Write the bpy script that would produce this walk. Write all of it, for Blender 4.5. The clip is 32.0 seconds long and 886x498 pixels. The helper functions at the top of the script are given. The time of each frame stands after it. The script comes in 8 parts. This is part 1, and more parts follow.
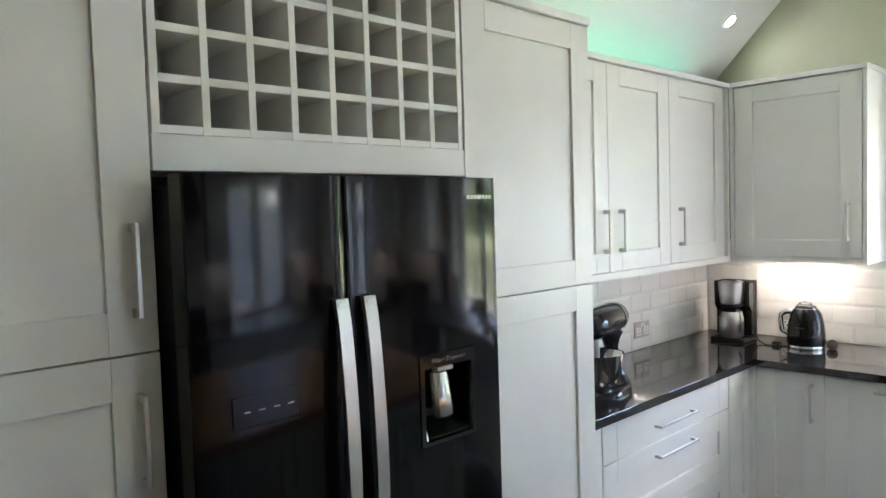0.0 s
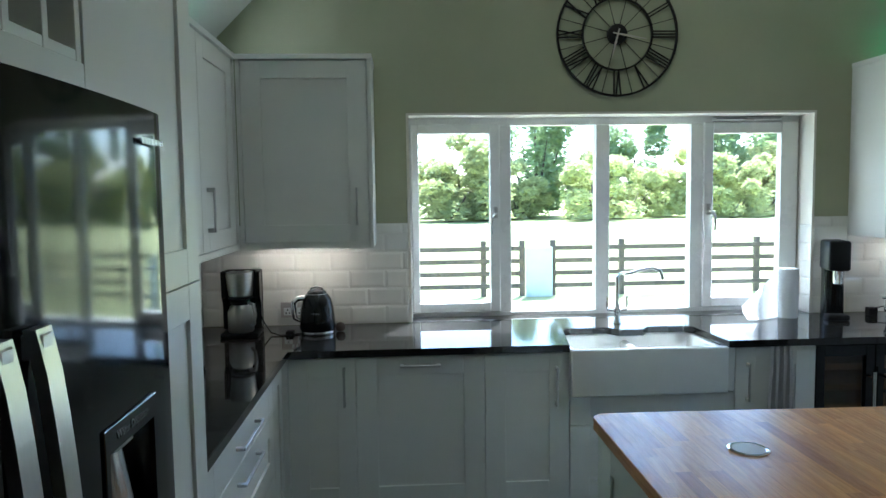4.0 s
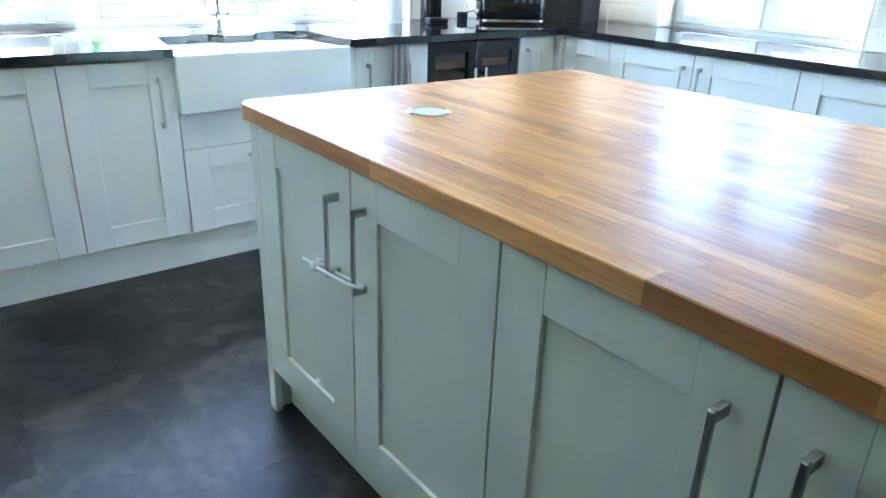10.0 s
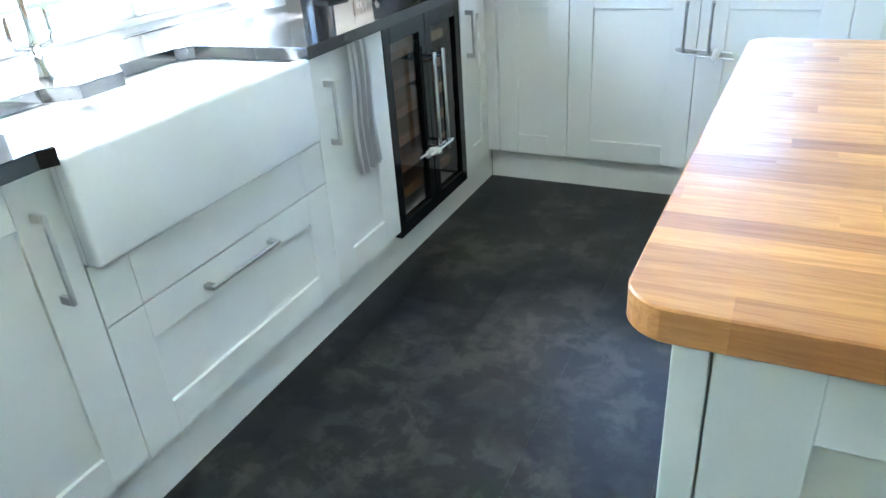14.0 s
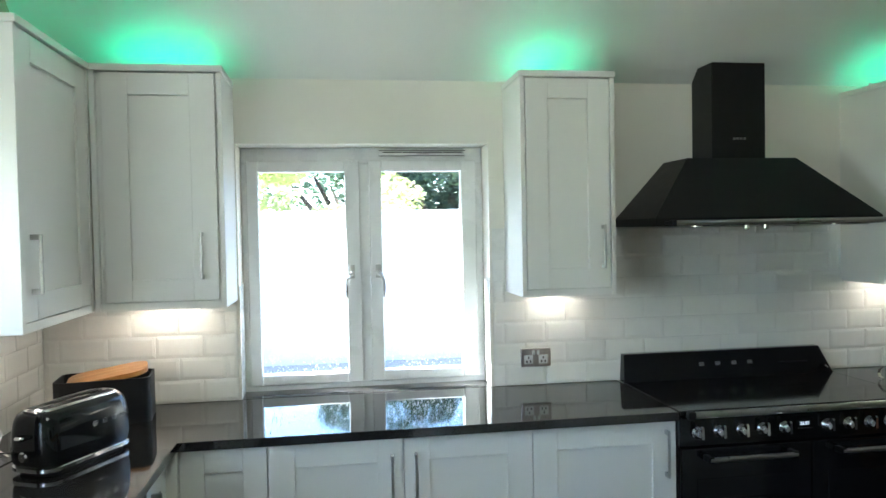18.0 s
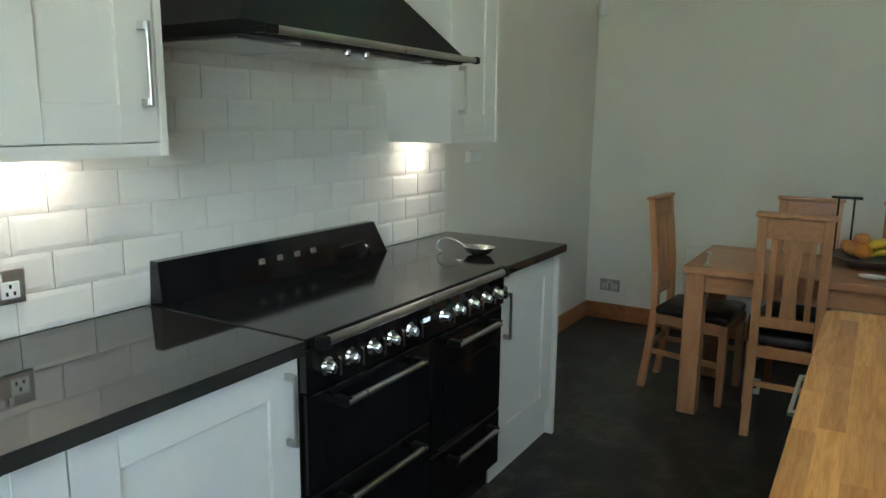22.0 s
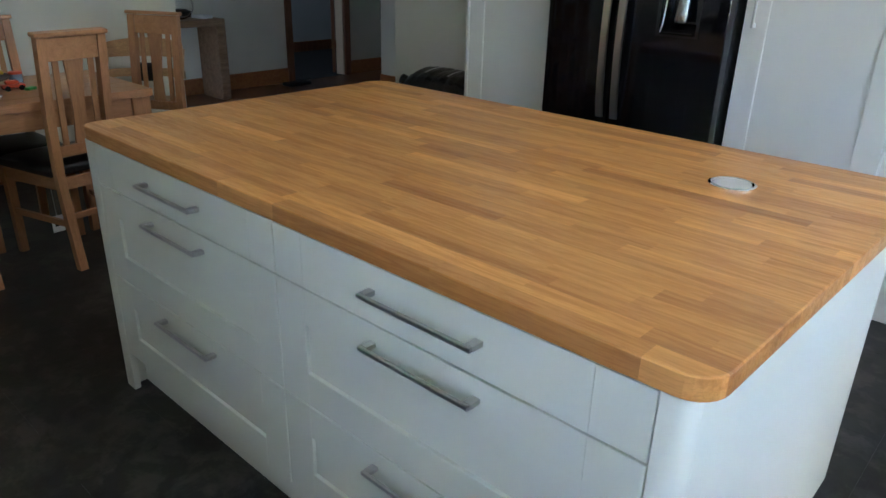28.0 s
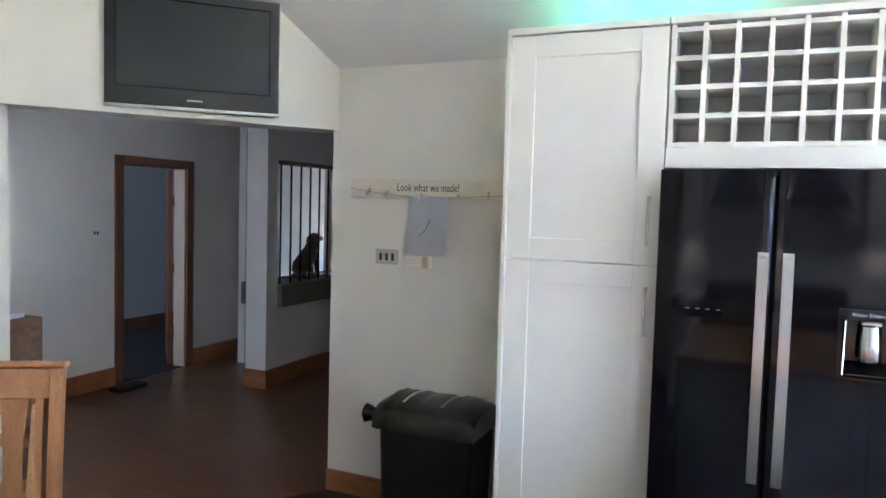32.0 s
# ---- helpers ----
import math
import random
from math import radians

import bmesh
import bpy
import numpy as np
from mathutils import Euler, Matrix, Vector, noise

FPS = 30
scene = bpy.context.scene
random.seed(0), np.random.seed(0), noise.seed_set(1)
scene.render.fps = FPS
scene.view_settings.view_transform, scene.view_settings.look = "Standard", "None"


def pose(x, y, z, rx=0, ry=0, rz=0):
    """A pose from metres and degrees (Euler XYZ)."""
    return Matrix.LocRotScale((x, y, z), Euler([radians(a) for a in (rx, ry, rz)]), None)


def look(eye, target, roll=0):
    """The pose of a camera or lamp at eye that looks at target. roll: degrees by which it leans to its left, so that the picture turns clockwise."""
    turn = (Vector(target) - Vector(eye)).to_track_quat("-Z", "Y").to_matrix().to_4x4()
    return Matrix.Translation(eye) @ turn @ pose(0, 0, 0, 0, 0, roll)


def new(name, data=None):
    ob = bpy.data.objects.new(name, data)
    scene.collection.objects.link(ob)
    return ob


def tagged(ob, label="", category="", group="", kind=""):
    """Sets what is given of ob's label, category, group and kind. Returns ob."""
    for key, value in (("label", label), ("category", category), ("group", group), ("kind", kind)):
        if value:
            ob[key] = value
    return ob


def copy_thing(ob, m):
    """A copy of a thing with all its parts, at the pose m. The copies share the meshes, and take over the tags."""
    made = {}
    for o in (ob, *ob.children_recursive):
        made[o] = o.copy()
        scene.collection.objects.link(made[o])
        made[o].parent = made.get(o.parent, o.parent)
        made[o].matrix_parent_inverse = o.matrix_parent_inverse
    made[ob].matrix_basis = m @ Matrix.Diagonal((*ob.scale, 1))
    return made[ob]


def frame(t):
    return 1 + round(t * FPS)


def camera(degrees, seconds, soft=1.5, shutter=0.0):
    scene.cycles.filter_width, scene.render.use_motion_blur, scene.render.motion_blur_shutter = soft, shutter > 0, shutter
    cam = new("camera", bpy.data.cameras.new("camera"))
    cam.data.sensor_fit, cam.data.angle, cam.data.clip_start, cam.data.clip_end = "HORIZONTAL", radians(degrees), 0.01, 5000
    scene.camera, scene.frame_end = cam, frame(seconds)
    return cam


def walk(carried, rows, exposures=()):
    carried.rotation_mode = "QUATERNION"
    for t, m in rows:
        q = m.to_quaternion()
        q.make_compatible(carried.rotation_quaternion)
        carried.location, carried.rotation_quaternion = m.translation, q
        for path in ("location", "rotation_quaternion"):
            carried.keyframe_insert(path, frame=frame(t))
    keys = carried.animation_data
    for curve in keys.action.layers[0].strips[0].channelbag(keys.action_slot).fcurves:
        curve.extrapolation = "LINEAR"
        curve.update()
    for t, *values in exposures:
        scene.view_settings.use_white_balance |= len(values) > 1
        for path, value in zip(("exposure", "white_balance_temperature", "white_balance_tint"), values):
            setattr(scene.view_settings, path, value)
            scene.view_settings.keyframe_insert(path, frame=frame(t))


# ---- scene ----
cam = camera(64.2, 32.0)
PATH = [
    (0, (4.103, 2.092, 1.676), (2.73, 0.641, 1.575), -1.8),
    (0.5, (3.989, 1.922, 1.676), (2.449, 0.651, 1.556), -2.3),
    (1, (3.965, 1.75, 1.654), (2.301, 0.648, 1.523), -2.1),
    (1.5, (3.942, 1.562, 1.652), (2.168, 0.649, 1.512), -1.8),
    (2, (3.797, 1.461, 1.661), (1.923, 0.778, 1.518), -1.5),
    (2.5, (3.7, 1.374, 1.675), (1.752, 0.935, 1.557), -1.1),
    (4.5, (3.976, 1.141, 1.576), (2.006, 1.412, 1.356), -1.1),
    (5, (4.05, 1.108, 1.501), (2.126, 1.558, 1.19), -1.6),
    (5.5, (4.109, 1.059, 1.422), (2.265, 1.714, 1.007), -2.0),
    (6, (4.145, 1.032, 1.36), (2.405, 1.878, 0.853), -1.8),
    (6.5, (4.182, 1.018, 1.307), (2.574, 2.047, 0.711), -0.9),
    (7, (4.193, 1.007, 1.258), (2.716, 2.184, 0.6), -0.3),
    (7.5, (4.167, 0.995, 1.232), (2.836, 2.311, 0.528), 1.0),
    (8, (4.109, 0.974, 1.205), (2.905, 2.389, 0.465), 2.5),
    (8.5, (4.024, 0.986, 1.205), (2.859, 2.431, 0.458), 3.6),
    (9, (3.872, 1.03, 1.217), (2.659, 2.43, 0.464), 3.7),
    (9.5, (3.684, 1.058, 1.262), (2.37, 2.355, 0.493), 3.1),
    (10, (3.419, 1.081, 1.278), (1.973, 2.223, 0.501), 1.9),
    (10.5, (3.172, 1.096, 1.264), (1.615, 2.081, 0.486), 0.2),
    (11, (2.916, 1.103, 1.313), (1.338, 2.022, 0.499), 0.1),
    (11.5, (2.754, 1.092, 1.332), (1.2, 2.039, 0.502), 0.3),
    (12, (2.563, 1.106, 1.31), (1.081, 2.142, 0.453), -0.3),
    (12.5, (2.391, 1.179, 1.297), (1.035, 2.357, 0.417), -0.8),
    (13, (2.225, 1.225, 1.299), (1.023, 2.532, 0.38), -1.7),
    (13.5, (1.993, 1.184, 1.28), (0.989, 2.629, 0.328), -3.4),
    (15.5, (1.45, 1.27, 1.375), (1.39, 3.12, 0.632), -2.1),
    (16, (1.419, 1.349, 1.453), (1.568, 3.262, 0.892), -1.3),
    (16.5, (1.361, 1.399, 1.532), (1.514, 3.36, 1.172), -1.5),
    (17, (1.322, 1.405, 1.6), (1.449, 3.392, 1.408), -1.7),
    (17.5, (1.267, 1.398, 1.645), (1.451, 3.387, 1.547), -1.5),
    (18, (1.217, 1.43, 1.655), (1.515, 3.407, 1.603), -1.1),
    (18.5, (1.174, 1.513, 1.649), (1.677, 3.448, 1.602), -0.4),
    (19, (1.168, 1.683, 1.664), (1.928, 3.531, 1.591), -0.0),
    (19.5, (1.143, 1.862, 1.623), (2.126, 3.603, 1.542), 0.4),
    (20, (1.149, 2.037, 1.621), (2.293, 3.673, 1.489), 1.1),
    (20.5, (1.22, 2.226, 1.607), (2.509, 3.744, 1.421), 1.2),
    (21, (1.253, 2.445, 1.55), (2.671, 3.834, 1.311), 1.1),
    (21.5, (1.23, 2.686, 1.51), (2.757, 3.943, 1.212), 1.1),
    (22, (1.299, 2.906, 1.452), (2.979, 3.931, 1.094), 0.6),
    (22.5, (1.351, 3.065, 1.433), (3.169, 3.795, 1.028), 0.2),
    (23, (1.352, 3.254, 1.413), (3.255, 3.686, 0.977), 0.0),
    (23.5, (1.376, 3.403, 1.38), (3.316, 3.445, 0.896), -0.2),
    (24, (1.422, 3.549, 1.374), (3.31, 3.171, 0.833), -0.5),
    (24.5, (1.365, 3.715, 1.377), (3.14, 3.035, 0.756), -0.9),
    (25, (1.319, 3.756, 1.331), (2.959, 2.848, 0.635), -0.5),
    (25.5, (1.287, 3.768, 1.275), (2.792, 2.692, 0.513), 0.6),
    (27.5, (1.325, 3.812, 1.379), (2.556, 2.459, 0.57), 0.8),
    (28, (1.442, 3.788, 1.411), (2.683, 2.426, 0.632), 1.4),
    (28.5, (1.651, 3.703, 1.415), (2.906, 2.325, 0.69), 1.8),
    (29, (1.872, 3.679, 1.42), (3.123, 2.25, 0.793), 2.4),
    (29.5, (2.115, 3.699, 1.485), (3.358, 2.216, 0.981), 1.7),
    (30, (2.278, 3.687, 1.55), (3.513, 2.159, 1.175), 1.0),
    (30.5, (2.478, 3.613, 1.627), (3.666, 2.022, 1.389), 0.8),
    (31, (2.677, 3.549, 1.649), (3.779, 1.885, 1.517), 1.2),
    (31.5, (2.957, 3.51, 1.646), (3.941, 1.772, 1.548), 1.6),
    (32, (3.218, 3.403, 1.614), (4.021, 1.576, 1.495), 1.6),
]
EXPOSURES = [
    (0.0, 4.1, 5640, 17),
    (1.0, 3.9, 5650, 18),
    (2.0, 3.32, 5615, 16),
    (2.5, 3.07, 5600, 15),
    (4.5, 2.42, 5010, 2),
    (5.0, 2.32, 5010, 2),
    (6.0, 2.5, 5200, 1),
    (7.0, 3.2, 5212, 2),
    (9.0, 4.95, 4895, 2),
    (10.0, 4.6, 4817, 5),
    (11.0, 4.7, 4838, 5),
    (13.0, 4.64, 4832, 2),
    (15.5, 4.75, 5544, 12),
    (16.0, 4.83, 5550, 8),
    (17.0, 4.48, 5568, 12),
    (18.0, 3.4, 5405, 4),
    (19.0, 2.4, 5992, 6),
    (20.0, 2.3, 6090, 3),
    (21.0, 3.08, 5440, 2),
    (21.5, 3.32, 5440, 2),
    (22.0, 3.75, 5520, 3),
    (23.0, 4.55, 5230, 12),
    (24.3, 5.05, 4978, 14),
    (25.0, 4.75, 4970, 14),
    (28.0, 3.83, 5350, 15),
    (29.5, 4.33, 5194, 17),
    (30.5, 5.07, 5136, 18),
    (32.0, 5.29, 5330, 26),
]
walk(cam, [(t, look(eye, target, roll)) for t, eye, target, roll in PATH], EXPOSURES)

# ---- plan, metres: sink wall at XW, fridge wall at YF, cooker wall at YR, dining gable at XD ----
XW, YF, YR, XD = -0.05, 0.06, 4.70, 6.33
EAVE, PITCH = 2.352, 45.0
RIDGE_Y = (YF + YR) / 2
RIDGE_Z = EAVE + (RIDGE_Y - YF) * math.tan(radians(PITCH))
TOP, SLAB = 0.91, 0.035          # worktop height and thickness
FX, FY0, FY1 = 0.60, 0.60, 4.10  # door fronts of the three runs

# ---- light ----
world = bpy.data.worlds.new("sky")
scene.world = world
world.use_nodes = True
wn = world.node_tree.nodes
sky = wn.new("ShaderNodeTexSky")
sky.sky_type, sky.sun_disc = "NISHITA", False
sky.sun_elevation, sky.sun_rotation = radians(59.5), radians(-66.5)
world.node_tree.links.new(sky.outputs[0], wn["Background"].inputs[0])
wn["Background"].inputs[1].default_value = 0.15
# strength of the fill lamp in the added roof opening
ROOF_FILL = 2.0
sun = new("sun", bpy.data.lights.new("sun", "SUN"))
sun.data.energy, sun.data.angle, sun.data.color = 5.0, radians(0.6), (1.0, 0.95, 0.86)
sun.matrix_world = look((-5.4, 2.35, 10), (0, 0, 0))


# ---- materials ----
def node(nt, kind, **vals):
    n = nt.nodes.new(kind)
    for k, v in vals.items():
        if k in n.inputs:
            n.inputs[k].default_value = v
    return n


def material(name, col, rough=0.5, metal=0.0, vary=0.08, scale=6.0, fine=120.0, bump=0.04, rvary=0.08, coat=0.0, emit=None, power=0.0, col2=None, stretch=(1, 1, 1), piece=0.0, spec=0.5, detail=6.0, contrast=(0.35, 0.7), twist=0.0):
    """Two scales of variation in colour and gloss, and fine relief."""
    m = bpy.data.materials.new(name)
    m.use_nodes = True
    nt = m.node_tree
    p = nt.nodes["Principled BSDF"]
    p.inputs["Roughness"].default_value, p.inputs["Metallic"].default_value = rough, metal
    p.inputs["Specular IOR Level"].default_value = spec
    p.inputs["Coat Weight"].default_value = coat
    p.inputs["Coat Roughness"].default_value = 0.05
    tc = nt.nodes.new("ShaderNodeTexCoord")
    mp = nt.nodes.new("ShaderNodeMapping")
    mp.inputs["Scale"].default_value = stretch
    at = tc.outputs["Object"]
    if piece:
        own, far = nt.nodes.new("ShaderNodeObjectInfo"), nt.nodes.new("ShaderNodeVectorMath")
        far.operation = "MULTIPLY_ADD"
        far.inputs[1].default_value = (31, 47, 13)
        nt.links.new(own.outputs["Random"], far.inputs[0])
        nt.links.new(at, far.inputs[2])
        at = far.outputs[0]
    nt.links.new(at, mp.inputs[0])
    big = node(nt, "ShaderNodeTexNoise", Scale=scale, Detail=detail, Roughness=0.6 + 0.1 * (twist > 0), Distortion=twist)
    small = node(nt, "ShaderNodeTexNoise", Scale=fine, Detail=3.0)
    nt.links.new(mp.outputs[0], big.inputs["Vector"])
    nt.links.new(mp.outputs[0], small.inputs["Vector"])
    ramp = nt.nodes.new("ShaderNodeValToRGB")
    c2 = col2 or tuple(max(0.0, c * (1 - 2 * vary)) for c in col)
    ramp.color_ramp.elements[0].color, ramp.color_ramp.elements[1].color = (*c2, 1), (*col, 1)
    ramp.color_ramp.elements[0].position, ramp.color_ramp.elements[1].position = contrast
    mix = nt.nodes.new("ShaderNodeMath")
    mix.operation = "MULTIPLY_ADD"
    mix.inputs[1].default_value = 0.25
    nt.links.new(small.outputs[0], mix.inputs[0])
    nt.links.new(big.outputs[0], mix.inputs[2])
    sub = nt.nodes.new("ShaderNodeMath")
    sub.operation = "SUBTRACT"
    sub.inputs[1].default_value = 0.12
    nt.links.new(mix.outputs[0], sub.inputs[0])
    nt.links.new(sub.outputs[0], ramp.inputs[0])
    out = ramp.outputs[0]
    if piece:
        info = nt.nodes.new("ShaderNodeObjectInfo")
        hsv = nt.nodes.new("ShaderNodeHueSaturation")
        rng = nt.nodes.new("ShaderNodeMapRange")
        rng.inputs["To Min"].default_value, rng.inputs["To Max"].default_value = 1 - piece, 1 + piece
        nt.links.new(info.outputs["Random"], rng.inputs[0])
        nt.links.new(rng.outputs[0], hsv.inputs["Value"])
        nt.links.new(out, hsv.inputs["Color"])
        out = hsv.outputs[0]
    nt.links.new(out, p.inputs["Base Color"])
    rr = nt.nodes.new("ShaderNodeMapRange")
    rr.inputs["To Min"].default_value, rr.inputs["To Max"].default_value = max(0.0, rough - rvary), min(1.0, rough + rvary)
    nt.links.new(big.outputs[0], rr.inputs[0])
    nt.links.new(rr.outputs[0], p.inputs["Roughness"])
    if bump:
        bp = nt.nodes.new("ShaderNodeBump")
        bp.inputs["Strength"].default_value, bp.inputs["Distance"].default_value = bump, 0.004
        nt.links.new(mix.outputs[0], bp.inputs["Height"])
        nt.links.new(bp.outputs[0], p.inputs["Normal"])
    if emit:
        p.inputs["Emission Color"].default_value, p.inputs["Emission Strength"].default_value = (*emit, 1), power
    return m


def oak_material(name, light, dark, rough=0.32, piece=0.16, coat=0.0, axis=0, low=0.22, pore=0.74, grain=9.0):
    """Oak: long grain along one axis, pores, and a shift of its own for every piece."""
    m = bpy.data.materials.new(name)
    m.use_nodes = True
    nt = m.node_tree
    p = nt.nodes["Principled BSDF"]
    p.inputs["Coat Weight"].default_value, p.inputs["Coat Roughness"].default_value = coat, 0.12
    tc, info = nt.nodes.new("ShaderNodeTexCoord"), nt.nodes.new("ShaderNodeObjectInfo")
    shift = nt.nodes.new("ShaderNodeVectorMath")
    shift.operation = "MULTIPLY_ADD"
    shift.inputs[1].default_value = (17, 29, 11)
    nt.links.new(info.outputs["Random"], shift.inputs[0])
    nt.links.new(tc.outputs["Object"], shift.inputs[2])
    mp = nt.nodes.new("ShaderNodeMapping")
    sc = [grain, grain, grain]
    sc[axis] = 0.3 + grain / 15
    mp.inputs["Scale"].default_value = sc
    nt.links.new(shift.outputs[0], mp.inputs[0])
    rings_ = node(nt, "ShaderNodeTexNoise", Scale=3.2, Detail=7.0, Roughness=0.6, Distortion=0.7)
    pores = node(nt, "ShaderNodeTexNoise", Scale=26.0, Detail=2.0, Roughness=0.5)
    nt.links.new(mp.outputs[0], rings_.inputs["Vector"])
    nt.links.new(mp.outputs[0], pores.inputs["Vector"])
    ramp = nt.nodes.new("ShaderNodeValToRGB")
    e = ramp.color_ramp.elements
    ramp.color_ramp.interpolation = "EASE"
    e[0].position, e[0].color, e[1].position, e[1].color = low, (*dark, 1), 0.72, (*light, 1)
    nt.links.new(rings_.outputs[0], ramp.inputs[0])
    pr = nt.nodes.new("ShaderNodeMapRange")
    pr.inputs["From Min"].default_value, pr.inputs["From Max"].default_value = 0.32, 0.56
    pr.inputs["To Min"].default_value, pr.inputs["To Max"].default_value = pore, 1.0
    nt.links.new(pores.outputs[0], pr.inputs[0])
    rng = nt.nodes.new("ShaderNodeMapRange")
    rng.inputs["To Min"].default_value, rng.inputs["To Max"].default_value = 1 - piece, 1 + piece
    nt.links.new(info.outputs["Random"], rng.inputs[0])
    val = nt.nodes.new("ShaderNodeMath")
    val.operation = "MULTIPLY"
    nt.links.new(pr.outputs[0], val.inputs[0])
    nt.links.new(rng.outputs[0], val.inputs[1])
    hsv = nt.nodes.new("ShaderNodeHueSaturation")
    turn_ = node(nt, "ShaderNodeMapRange")
    frac = nt.nodes.new("ShaderNodeMath")
    frac.operation = "FRACT"
    wide = nt.nodes.new("ShaderNodeMath")
    wide.operation = "MULTIPLY"
    wide.inputs[1].default_value = 7.31
    nt.links.new(info.outputs["Random"], wide.inputs[0])
    nt.links.new(wide.outputs[0], frac.inputs[0])
    turn_.inputs["To Min"].default_value, turn_.inputs["To Max"].default_value = 0.5 - 0.014 * piece, 0.5 + 0.006 * piece
    nt.links.new(frac.outputs[0], turn_.inputs[0])
    nt.links.new(turn_.outputs[0], hsv.inputs["Hue"])
    nt.links.new(val.outputs[0], hsv.inputs["Value"])
    nt.links.new(ramp.outputs[0], hsv.inputs["Color"])
    nt.links.new(hsv.outputs[0], p.inputs["Base Color"])
    rr = nt.nodes.new("ShaderNodeMapRange")
    rr.inputs["To Min"].default_value, rr.inputs["To Max"].default_value = rough - 0.02, rough + 0.06
    nt.links.new(rings_.outputs[0], rr.inputs[0])
    nt.links.new(rr.outputs[0], p.inputs["Roughness"])
    bp = nt.nodes.new("ShaderNodeBump")
    bp.inputs["Strength"].default_value, bp.inputs["Distance"].default_value = 0.10, 0.0006
    nt.links.new(pores.outputs[0], bp.inputs["Height"])
    nt.links.new(bp.outputs[0], p.inputs["Normal"])
    return m


def stave_material(name, light, dark, rough=0.36):
    """Oiled oak staves: growth lines, pores and flecks along x, and a tone of its own for every stave."""
    m = bpy.data.materials.new(name)
    m.use_nodes = True
    nt = m.node_tree
    p = nt.nodes["Principled BSDF"]
    tc, info = nt.nodes.new("ShaderNodeTexCoord"), nt.nodes.new("ShaderNodeObjectInfo")
    shift = nt.nodes.new("ShaderNodeVectorMath")
    shift.operation = "MULTIPLY_ADD"
    shift.inputs[1].default_value = (17, 29, 11)
    nt.links.new(info.outputs["Random"], shift.inputs[0])
    nt.links.new(tc.outputs["Object"], shift.inputs[2])

    def stretched(scale):
        mp = nt.nodes.new("ShaderNodeMapping")
        mp.inputs["Scale"].default_value = scale
        nt.links.new(shift.outputs[0], mp.inputs[0])
        return mp.outputs[0]

    def spread(source, lo, hi, a, b):
        n = nt.nodes.new("ShaderNodeMapRange")
        for key, value in (("From Min", lo), ("From Max", hi), ("To Min", a), ("To Max", b)):
            n.inputs[key].default_value = value
        nt.links.new(source, n.inputs[0])
        return n.outputs[0]

    def times(a, b):
        n = nt.nodes.new("ShaderNodeMath")
        n.operation = "MULTIPLY"
        nt.links.new(a, n.inputs[0])
        nt.links.new(b, n.inputs[1])
        return n.outputs[0]

    tone = node(nt, "ShaderNodeTexNoise", Scale=1.0, Detail=5.0, Roughness=0.55, Distortion=0.4)
    nt.links.new(stretched((2.2, 26, 26)), tone.inputs["Vector"])
    lines = node(nt, "ShaderNodeTexNoise", Scale=1.0, Detail=4.0, Roughness=0.65, Distortion=1.6)
    nt.links.new(stretched((3.2, 48, 48)), lines.inputs["Vector"])
    pores = node(nt, "ShaderNodeTexNoise", Scale=1.0, Detail=3.0, Roughness=0.6)
    nt.links.new(stretched((20, 300, 300)), pores.inputs["Vector"])
    ramp = nt.nodes.new("ShaderNodeValToRGB")
    e = ramp.color_ramp.elements
    e[0].position, e[0].color, e[1].position, e[1].color = 0.30, (*dark, 1), 0.70, (*light, 1)
    nt.links.new(tone.outputs[0], ramp.inputs[0])
    own = nt.nodes.new("ShaderNodeValToRGB")
    o = own.color_ramp.elements
    o[0].position, o[0].color, o[1].position, o[1].color = 0.0, (0.66, 0.57, 0.50, 1), 1.0, (1.24, 1.27, 1.30, 1)
    for at, v in ((0.10, (0.80, 0.75, 0.70)), (0.35, (0.92, 0.90, 0.88)), (0.80, (1.06, 1.06, 1.06))):
        k = o.new(at)
        k.color = (*v, 1)
    nt.links.new(info.outputs["Random"], own.inputs[0])
    grain = times(spread(lines.outputs[0], 0.36, 0.56, 0.0, 1.0), spread(pores.outputs[0], 0.36, 0.52, 0.30, 1.0))
    dark_line = nt.nodes.new("ShaderNodeValToRGB")
    d = dark_line.color_ramp.elements
    d[0].position, d[0].color, d[1].position, d[1].color = 0.0, (0.84, 0.77, 0.70, 1), 0.85, (1.03, 1.02, 1.02, 1)
    nt.links.new(grain, dark_line.inputs[0])

    def tinted(a, b):
        n = nt.nodes.new("ShaderNodeMix")
        n.data_type, n.blend_type = "RGBA", "MULTIPLY"
        n.inputs[0].default_value = 1.0
        nt.links.new(a, n.inputs[6])
        nt.links.new(b, n.inputs[7])
        return n.outputs[2]

    nt.links.new(tinted(tinted(ramp.outputs[0], own.outputs[0]), dark_line.outputs[0]), p.inputs["Base Color"])
    nt.links.new(spread(grain, 0.0, 1.0, rough + 0.12, rough - 0.02), p.inputs["Roughness"])
    p.inputs["Specular IOR Level"].default_value = 0.5
    p.inputs["Coat Weight"].default_value, p.inputs["Coat Roughness"].default_value = 0.14, 0.14
    bp = nt.nodes.new("ShaderNodeBump")
    bp.inputs["Strength"].default_value, bp.inputs["Distance"].default_value = 0.16, 0.0007
    nt.links.new(grain, bp.inputs["Height"])
    nt.links.new(bp.outputs[0], p.inputs["Normal"])
    return m


